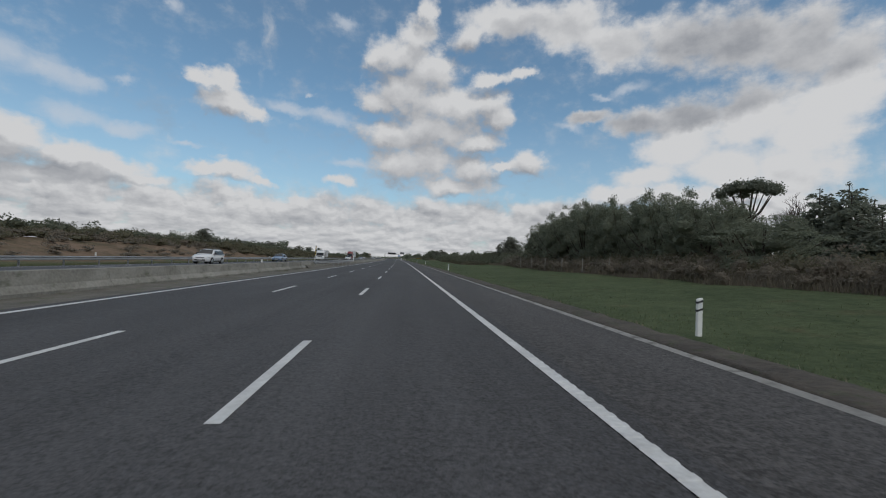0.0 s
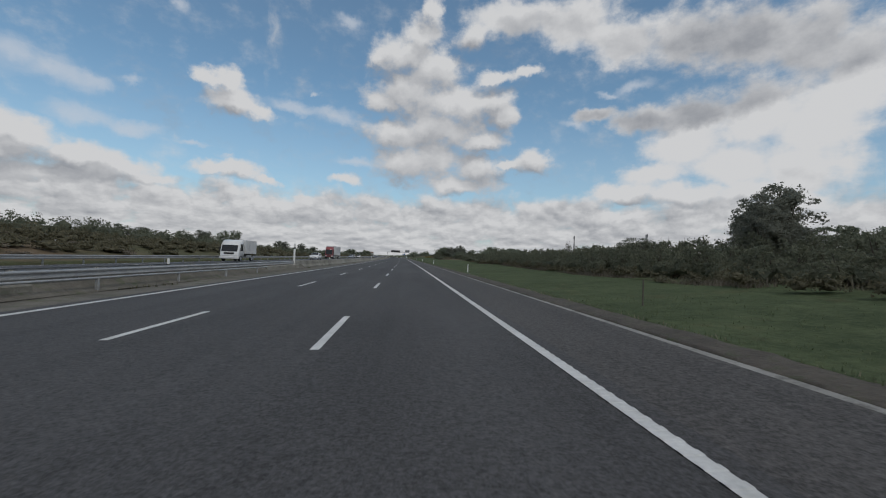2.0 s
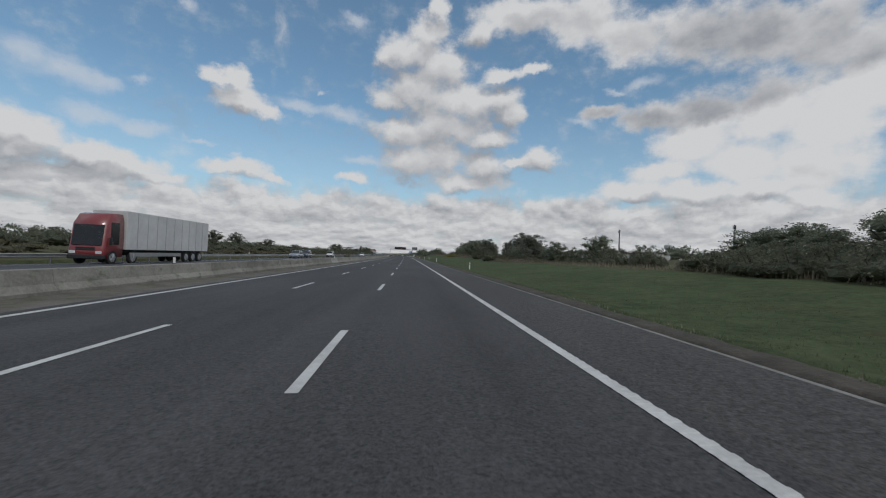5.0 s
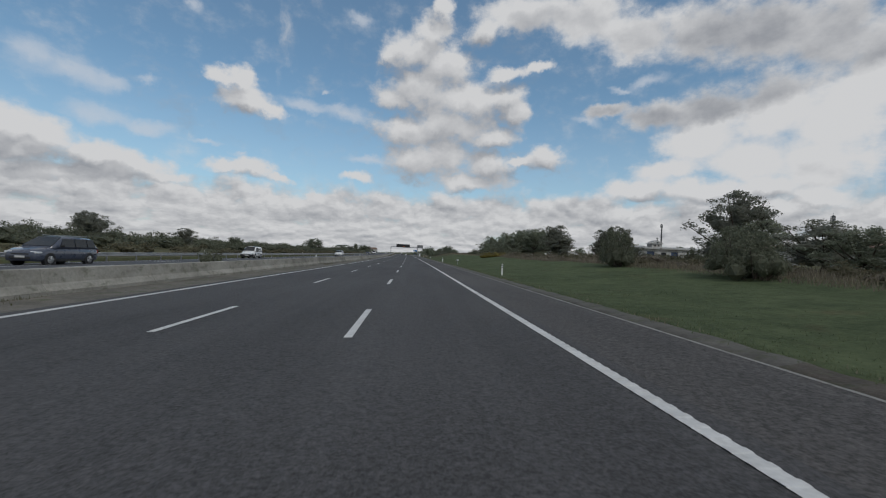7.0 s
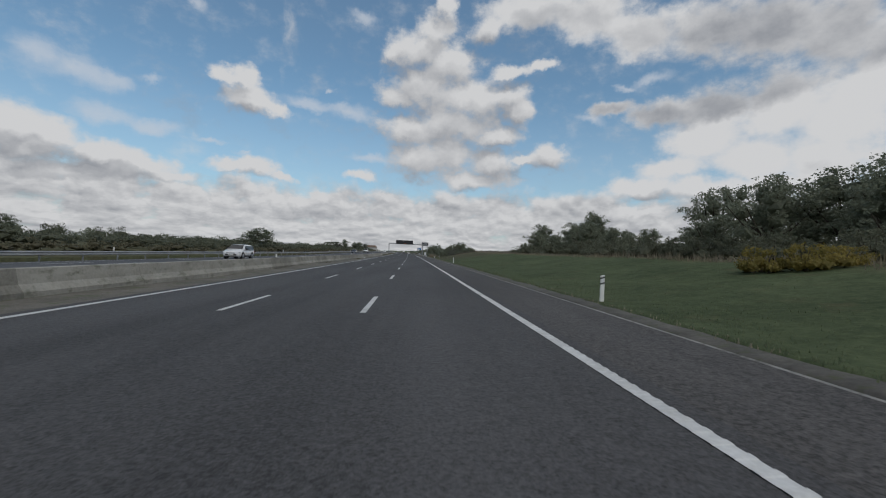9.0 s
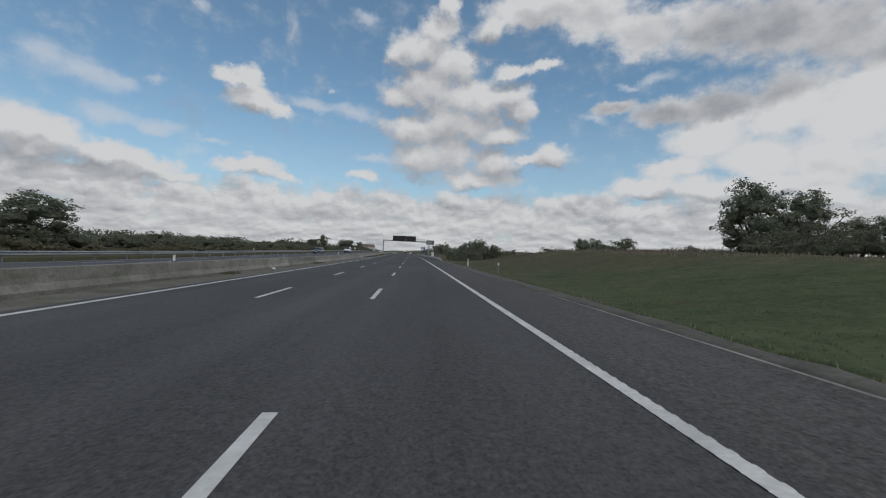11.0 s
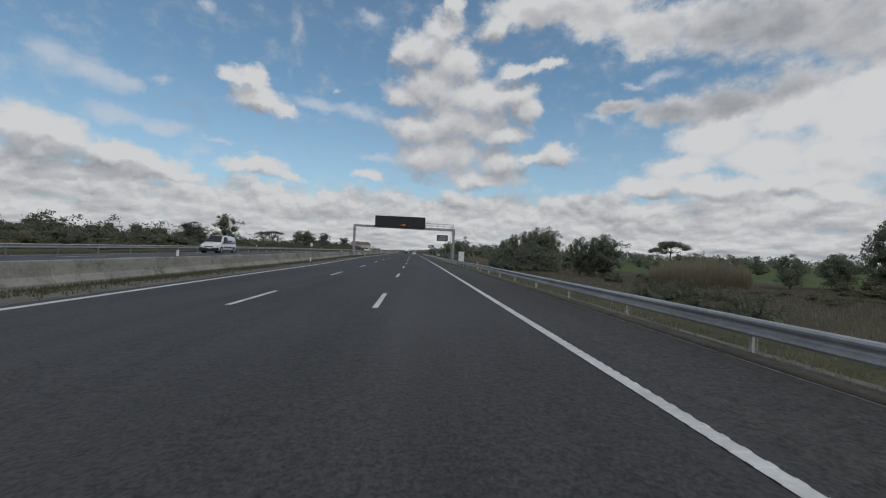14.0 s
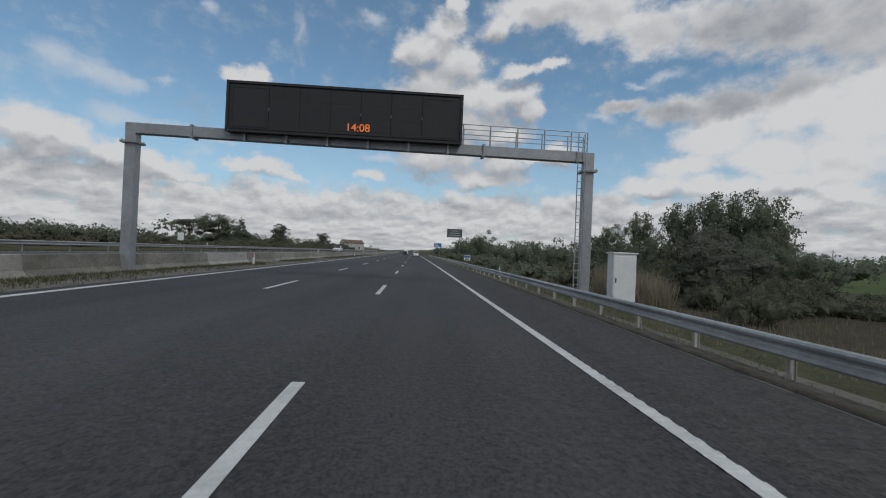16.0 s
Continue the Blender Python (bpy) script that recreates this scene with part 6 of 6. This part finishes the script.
stands(OAKS, ((20, 180.5, 4.9, 2.6), (22, 186, 4.6, 2.8), (18.6, 176, 3.9, 2.2), (21, 162.5, 3.6, 1.9), (29, 200, 5.2, 2.6), (33, 208, 5.4, 2.6), (17.5, 226, 4.0, 1.8), (22, 222, 4.8, 2.2), (36, 214, 5.6, 2.8), (25, 194, 4.2, 2.4)))
# single trees and bushes by the farm
stands(OAKS[:2] + OLIVES[:2], ((20.0, 245, 5.9, 2.4), (18.6, 243, 2.7, 1.2), (22.5, 250, 4.6, 2.2), (29.2, 305.2, 6.6, 1.6), (30.0, 303.0, 7.1, 1.6), (30.8, 301.2, 6.8, 1.2), (25, 287, 3.5, 1.5), (22, 259, 4.4, 2.2), (20.3, 255, 3.7, 1.7), (35.8, 320.4, 5.3, 2.5), (55, 346, 6.6, 2.6), (62, 352, 5.4, 2.4)))
plant(OLIVES[2], 24.0, 268.6, 7.5 - ground_z(24, 268.6), 2.5)
stands(OAKS[1:3], ((23.6, 266.0, 4.9, 2.2), (24.4, 270, 4.6, 2.0)))
stands(BUSHES, ((13.6, 267.9, 4.0, 1.35), (13.2, 266.8, 3.6, 1.0), (14.0, 255.4, 3.4, 1.5), (13.6, 253.9, 2.9, 1.2)), "farm bushes")
stands(BUSHES, ((24.4, 247, 3.6, 1.4), (24.6, 245, 3.0, 1.2), (24.7, 243.8, 2.6, 1.0)), "farm bushes")
row(BUSHES, 200, 237, 3.4, 20.5, 1.8, 1.2, 2.0, 1.5, "farm bushes")
row(BUSHES, 262, 312, 6.0, 27, 2.5, 0.8, 1.5, 1.3, "farm bushes")
# dark group beside the long meadow
stands(OAKS, ((20.6, 328, 7.3, 2.7), (24.2, 326.5, 7.7, 2.8), (22.5, 322.5, 7.2, 2.4), (26.5, 332, 7.3, 3.0), (24, 338, 8.0, 2.8), (31, 340, 7.6, 2.8), (27, 346, 5.0, 2.0), (20.5, 333.5, 5.2, 2.1)))
stands(OLIVES, ((25.3, 317.0, 7.9, 2.6), (26.2, 316.2, 6.2, 2.6)))
stands([GORSE], ((11.6, 318.2, 2.25, 0.8), (12.8, 317.4, 2.4, 0.85), (14.0, 317.4, 2.45, 0.85), (15.2, 318.0, 2.5, 0.8)), "yellow bushes")
row(BUSHES, 319, 350, 1.8, 18.2, 0.8, 1.0, 1.9, 1.4, "meadow edge")
stands(OAKS, ((28.2, 374.5, 9.2, 2.6), (25.5, 370, 7.2, 2.5), (30, 386, 8.4, 2.8), (33, 395, 8.6, 2.8), (24, 358, 5.6, 2.0), (26, 398, 7.0, 2.6), (30, 409, 9.4, 2.8), (36, 372, 6.8, 2.6), (29, 405, 5.6, 2.6), (38, 404, 6.2, 2.8), (33, 380, 7.4, 2.8), (24.0, 382, 5.6, 2.3), (27.5, 391, 6.2, 2.5)))
row(BUSHES, 352, 398, 2.6, 22.0, 1.2, 1.0, 2.0, 1.6, "meadow edge")
# fields towards the gantry
stands(OAKS, ((54.0, 511, 7.7, 4.2), (60.0, 516, 8.2, 4.6), (69.0, 512, 8.6, 5.2), (93, 514, 7.2, 3.4), (98, 520, 6.6, 3.0), (50, 527.7, 3.0, 2.2), (57, 528, 3.4, 2.6), (61, 525, 7.8, 2.6)))
stands(OAKS, ((31.6, 544.8, 5.5, 2.9), (30.6, 547.5, 5.1, 2.6), (28.8, 550.3, 5.1, 2.4), (33, 549, 5.0, 2.8)), "field oaks")
stands(OAKS, ((30, 580, 8.5, 3.4), (27.4, 583, 7.6, 2.8), (25, 586.6, 6.9, 2.3), (31.5, 576.5, 7.6, 2.6), (23.5, 592, 5.6, 2.8)), "field oaks")
stands(OLIVES + OAKS[2:], ((24.5, 574, 3.6, 2.6), (27, 572.5, 3.9, 2.6), (29.5, 574.5, 3.6, 2.4), (22, 579, 3.8, 2.4), (31, 573.5, 3.0, 2.0), (20.5, 585, 3.2, 2.2), (26, 577, 4.6, 2.6), (24, 569, 2.6, 2.2), (28, 568, 2.4, 2.2)), "willow thicket")
stands(BUSHES, ((14.3, 489.5, 0.05, 1.5), (16.5, 497, -0.4, 1.0), (15.4, 501.5, 0.0, 1.1), (17.6, 503.5, -0.1, 1.2), (20.0, 505.5, -0.1, 1.2), (22.5, 508, -0.1, 1.3), (24, 505, -0.4, 1.1), (17, 560, 0.6, 1.6), (19, 566, 1.0, 1.8), (18.5, 574, 1.6, 2.0), (15, 583, 1.2, 1.8), (22, 564, 0.6, 2.0), (48, 509, 0.4, 2.0), (27, 532, -0.4, 1.5), (9.2, 513, -0.3, 1.2), (10.8, 516, -0.2, 1.3), (10.2, 518.6, -0.4, 1.1), (25, 565, 0.4, 2.0), (28, 564, -0.1, 1.8), (36, 536, 0.6, 1.6)))
stands(FAR_TREES, ((48.4, 600, 4.3, 3.0), (54.4, 606, 4.8, 3.2), (43.6, 596, 3.9, 2.8)))
stands(OAKS[:1], ((80, 464.7, 12.6, 4.9),), "field oaks")
plant(PINES[1], 174, 761, 15.3 - ground_z(174, 761), 10.6)
plant(PINES[1], 150, 735, 10.0, 5.0)

# left side: bushes and low trees behind the far guard rail, the wood line behind them
stands(OLIVES + OAKS[2:], ((-47, 104, 6.3, 2.0), (-50, 115, 5.4, 1.9), (-58, 156, 5.4, 2.5), (-59, 166, 5.4, 2.5), (-57, 181, 5.4, 2.6), (-57, 190, 6.2, 2.6), (-57, 204, 6.8, 2.6), (-57, 211, 7.3, 2.6), (-57, 273, 6.0, 2.6), (-57, 310.5, 6.1, 2.4), (-77, 341, 7.6, 3.6), (-57, 343, 5.2, 2.4), (-48, 352, 3.8, 2.4), (-43, 548, 5.0, 2.4), (-43, 668, 7.8, 2.6), (-44, 736, 7.8, 3.2)))
stands(OAKS, ((-41.5, 414, 5.7, 4.0),))
stands(OAKS[1:3], ((-40.0, 618, 6.6, 4.0), (-40.6, 556.4, 7.0, 2.5)))
own = BUSHES[0].scale
copy_thing(BUSHES[0], at_road(-15.75, 263.4, far_road_z(-15.75, 263.4)) @ Matrix.Diagonal((0.36 / own[0], 0.36 / own[1], 0.42 / own[2], 1)))
belt("brown_brush", "brown heathy brush at the foot of the wood", "brush", ((9, 72, 0.9, 15.2, 0.8, 0.7, 1.5, 0.9), (10, 72, 1.2, 16.4, 0.7, 1.0, 1.9, 1.1), (228, 318, 2.2, 16.5, 1.6, 0.4, 0.9, 0.9)), 330, 0.045, M_BRUSH, 208, 0.6)
belt("dry_scrub", "dull olive brambles along the meadow edge", "scrub", ((78, 150, 1.5, 12.5, 0.5, 0.4, 0.9, 0.9), (9, 66, 2.6, 15.4, 0.6, 0.5, 1.0, 0.9), (9, 66, 1.1, 16.8, 0.8, 1.0, 1.8, 1.1), (12, 66, 1.3, 17.6, 0.6, 1.4, 2.1, 1.2), (225, 316, 1.3, 17.0, 1.4, 0.4, 0.9, 0.9), (225, 316, 2.2, 21.0, 2.5, 0.5, 1.1, 1.2)), 300, 0.050, M_SCRUB, 201, 0.5)
belt("field_scrub", "olive and brown low scrub in the rough field", "scrub", ((426, 446, 1.3, 15.5, 3.0, 0.5, 1.1, 1.1), (446, 486, 2.6, 27, 6.0, 1.0, 2.0, 1.7), (490, 516, 1.6, 47, 7.0, 1.5, 2.7, 2.1), (452, 500, 2.6, 44, 8.0, 0.9, 1.9, 2.0), (492, 552, 3.4, 33, 6.0, 0.5, 1.1, 1.4)), 420, 0.060, M_SCRUB, 207, 0.5)
belt("bank_brush", "dry brown brush over the bare earth bank", "scrub", ((20, 120, 1.0, -37.0, 4.5, 0.3, 0.8, 1.1), (20, 110, 1.1, -43.0, 2.5, 0.6, 1.2, 1.4)), 220, 0.06, M_BRUSH, 206, 0.6)
belt("bank_scrub", "low olive scrub on the bank beyond the oncoming lanes", "scrub", ((18, 115, 1.5, -46.0, 2.0, 1.0, 1.9, 2.0), (20, 110, 3.0, -41.0, 2.0, 0.5, 1.0, 1.4), (95, 150, 2.0, -36.0, 3.0, 0.6, 1.3, 1.6), (90, 205, 1.6, -40.5, 3.0, 0.9, 1.9, 1.8), (150, 700, 3.0, -33.5, 1.6, 0.6, 1.3, 1.6)), 260, 0.10, M_SCRUB, 202)
belt("left_wood", "long dark wood line beyond the oncoming carriageway", "wood", (
    (20, 112, 2.0, -49.0, 3.0, 1.6, 2.7, 2.4), (60, 196, 2.4, ((60, -52.0), (140, -46.0)), 3.0, 1.8, 3.0, 2.4), (110, 214, 3.0, -57, 3.0, 3.0, 4.4, 2.8),
    (196, 430, 2.6, ((196, -46.0), (300, -42.0), (430, -40.0)), 2.5, 1.3, 2.0, 2.4), (214, 345, 3.4, ((214, -60.0), (330, -58.0)), 4.0, 2.2, 3.2, 3.0), (345, 440, 3.2, -50.0, 4.0, 1.5, 2.1, 2.8),
    (425, 800, 2.8, -39.0, 2.0, 1.4, 2.1, 2.3), (425, 640, 3.6, -46, 4.0, 1.7, 2.5, 2.8), (520, 560, 3.6, -46, 4.0, 3.2, 4.2, 2.8), (640, 820, 3.8, -46, 4.0, 2.4, 4.4, 3.2), (60, 700, 8.0, -92, 16, 2.6, 4.0, 4.4)), 430, 0.122, M_LEAF_BUSH, 203)
belt("right_wood", "dark trees and bushes beyond the gantry", "wood", ((592, 760, 3.4, 17, 3.5, 1.4, 2.8, 2.4), (598, 790, 3.6, 30, 8.0, 4.4, 7.6, 4.0), (690, 790, 5.0, 26, 5.0, 8.6, 11.4, 4.4), (780, 1000, 7.0, 26, 8.0, 4.0, 6.4, 4.4)), 640, 0.19, M_LEAF_OAK, 204)
belt("field_trees", "scattered dark trees in the fields", "trees", ((560, 900, 8, 120, 50, 4.0, 7.0, 4.4), (560, 900, 10, 190, 50, 4.5, 7.5, 4.6), (395, 470, 8, 110, 45, 2.0, 3.6, 3.2), (190, 390, 7.0, 125, 60, 3.0, 4.6, 3.8), (100, 200, 6.0, 60, 25, 2.6, 4.0, 3.2)), 420, 0.26, M_LEAF_OAK, 205)
plant(CONIFERS[0], -44, 640, 5.6, 2.0)
plant(PINES[0], -60, 648, 6.4, 3.6)
plant(PINES[0], -66, 655, 6.0, 3.0)

# ---- far woods: one joined belt of small crowns on both sides ----
rng = np.random.default_rng(3)
blobs = []
for i in range(900):
    s = rng.uniform(640, 2600)
    side = 1 if rng.random() < 0.5 else -1
    x = (rng.uniform(30, 420) if side > 0 else -rng.uniform(46, 420))
    r = rng.uniform(2.2, 3.6)
    blobs.append(((x + shift(s), s, ground_z(x, s) + r * 0.8), (r * 1.5, r * 1.3, r)))
for i in range(420):
    s = rng.uniform(120, 900)
    x = -rng.uniform(120, 420) if rng.random() < 0.6 else rng.uniform(180, 420)
    r = rng.uniform(2.0, 3.0)
    blobs.append(((x + shift(s), s, ground_z(x, s) + r * 0.8), (r * 1.5, r * 1.3, r)))
v, f = leaf_cloud(rng, blobs, 100000, 0.50, three=True)
me = bpy.data.meshes.new("far_woods")
me.from_pydata(v.tolist(), [], f.tolist())
me.materials.append(M_LEAF_OAK)
tagged(new("far_woods", me), "distant dark green woods along the horizon", "woods", kind="stuff")

# ---- reeds, grass and dry stalks ----
rng = random.Random(23)
v, f = [], []
for i in range(9000):
    a, u = rng.uniform(0, math.tau), rng.uniform(0, 1) ** 0.5
    x, s = 37.5 + 6.6 * u * math.cos(a), 528.5 + 4.5 * u * math.sin(a)
    blade(v, f, x + shift(s), s, ground_z(x, s), rng.uniform(1.8, 5.2) * (1.06 - 0.40 * u * u) * (0.86 + 0.4 * noise.noise((x * 0.9, s * 0.9, 3.0))), 0.045, rng)
for i in range(1500):
    a, u = rng.uniform(0, math.tau), rng.uniform(0, 1) ** 0.5
    x, s = 11.5 + 2.0 * u * math.cos(a), 563 + 3 * u * math.sin(a)
    blade(v, f, x + shift(s), s, ground_z(x, s), rng.uniform(1.2, 2.6), 0.04, rng)
tagged(new("reed_bed", raw_mesh("reed_bed", v, f, M_REED)), "tall pale reeds in the damp field", "reeds", kind="stuff")

v, f = [], []
for i in range(46000):
    s = rng.uniform(-2, 640)
    x = 3.0 + abs(rng.gauss(0, 1.0)) * 3.2 + 0.6 * (s < 170)
    if x > 15:
        continue
    h = rng.uniform(0.025, 0.065) * (1.4 if noise.noise((x * 0.5, s * 0.25, 5)) > 0.15 else 1.0)
    if s > 385 and i % 2:
        continue
    if s > 455:
        h *= 1.7
    blade(v, f, x + shift(s), s, ground_z(x, s) - 0.01, h, 0.015, rng)
    blade(v, f, x + rng.gauss(0, 0.1) + shift(s), s + rng.gauss(0, 0.1), ground_z(x, s) - 0.01, h * 0.8, 0.015, rng)
tagged(new("verge_grass", raw_mesh("verge_grass", v, f, M_GRASS)), "short green grass on the right-hand verge", "grass", kind="stuff")

v, f = [], []
for i in range(26000):
    s = rng.uniform(5, 640)
    if s < 440:
        x = 14.2 + abs(rng.gauss(0, 1.6))
    else:
        x = 4.5 + rng.uniform(0, 1) ** 0.7 * 36
    blade(v, f, x + shift(s), s, ground_z(x, s) - 0.02, rng.uniform(0.25, 0.75) * (0.4 if 345 < s < 440 else 0.8), 0.024, rng)
for i in range(9000):
    s = rng.uniform(446, 640)
    x = 2.66 + abs(rng.gauss(0, 1.0)) * 1.1
    if noise.noise((x * 0.9, s * 0.5, 2.0)) < -0.12:
        continue
    blade(v, f, x + shift(s), s, ground_z(x, s), rng.uniform(0.04, 0.15), 0.016, rng)
tagged(new("dry_grass", raw_mesh("dry_grass", v, f, M_REED)), "tall dry yellowed grass at the field edge", "grass", kind="stuff")

# a kind that was not planted is taken away again
for t in TEMPLATES:
    if t.name not in used:
        for child in list(t.children):
            bpy.data.objects.remove(child)
        bpy.data.objects.remove(t)

# ---- leafless trees in the hedge ----
def bare_tree(seed, height):
    r = random.Random(seed)
    owner = thing("bare_tree", "leafless tree with thin bare twigs behind the greenery", "tree", "leafless trees in the hedge")
    stem, crown = bmesh.new(), bmesh.new()

    def grow_limb(p, way, length, thick, level):
        q = p + way * length
        tube(stem if level == 0 else crown, p, q, thick, thick * 0.62, 6 if level == 0 else 4)
        if level == 4:
            return
        for i in range(4 if level < 2 else 3):
            turn = Vector((r.gauss(0, 1), r.gauss(0, 1), r.gauss(0.35, 0.5))).normalized()
            start = p.lerp(q, 1.0 if i == 0 else r.uniform(0.5, 1.0))
            grow_limb(start, (way + turn * (0.45 + 0.1 * level)).normalized(), length * r.uniform(0.55, 0.8), max(thick * 0.55, 0.009), level + 1)

    grow_limb(Vector((0, 0, -0.1)), Vector((0.04, 0, 1)).normalized(), height * 0.36, height * 0.017, 0)
    part("trunk", stem, M_BARK, owner)
    part("twigs", crown, M_BARK, owner, "thin bare twigs")
    return owner


for seed, x, s, h in ((5, 20.6, 126.4, 3.7), (9, 20.4, 124.6, 2.9), (14, 37.0, 40.4, 9.6), (21, 38.5, 42.6, 8.2)):
    bare_tree(seed, h).matrix_world = at_road(x, s)

# ---- ragged grass hanging over the earth edge and the kerb ----
rng = random.Random(47)
for name, material, count, label in (("edge_grass", M_GRASS, 9000, "ragged green grass along the verge edge"), ("edge_straw", M_REED, 3500, "dry yellow grass along the verge edge")):
    v, f = [], []
    for i in range(count):
        s = rng.uniform(0, 300) if i % 3 else rng.uniform(300, 452)
        x = ramp(KERB_TO, s) + 0.12 + rng.gauss(0, 0.09)
        if noise.noise((s * 0.4, 3.0, count * 0.01)) < -0.15:
            continue
        blade(v, f, x + shift(s), s, ground_z(max(x, ramp(KERB_TO, s)), s) - 0.03, rng.uniform(0.05, 0.14), 0.018, rng)
    tagged(new(name, raw_mesh(name, v, f, material)), label, "grass", kind="stuff")

# ---- dry brush: stalks by the wood, by the farm and in the rough field ----
rng = random.Random(31)
v, f = [], []
for lo, hi, x0, x1, h0, h1, w, count in ((9, 76, 14.2, 17.0, 0.35, 1.15, 0.020, 20000), (84, 150, 11.8, 13.4, 0.2, 0.6, 0.020, 9000), (228, 316, 13.4, 21.0, 0.2, 0.75, 0.018, 22000), (400, 424, 16.0, 34.0, 0.25, 0.8, 0.026, 12000), (422, 446, 9.5, 24.0, 0.3, 0.85, 0.022, 17000), (436, 486, 8.5, 30.0, 0.25, 0.95, 0.022, 22000), (486, 575, 7.0, 40.0, 0.2, 0.7, 0.022, 22000)):
    for i in range(count):
        s, u = rng.uniform(lo, hi), rng.random()
        x = x0 + (x1 - x0) * u
        clump = noise.noise((x * 0.35, s * 0.22, 4.0))
        if clump < -0.25:
            continue
        edge = min(1.0, 0.45 + 2.2 * u)
        blade(v, f, x + shift(s), s, ground_z(x, s) - 0.03, rng.uniform(h0, h1) * edge * (0.75 + 0.6 * max(clump, 0)), w, rng)
tagged(new("dry_brush", raw_mesh("dry_brush", v, f, M_BRUSH)), "pale brown dry stalks and brush beyond the grass", "brush", kind="stuff")
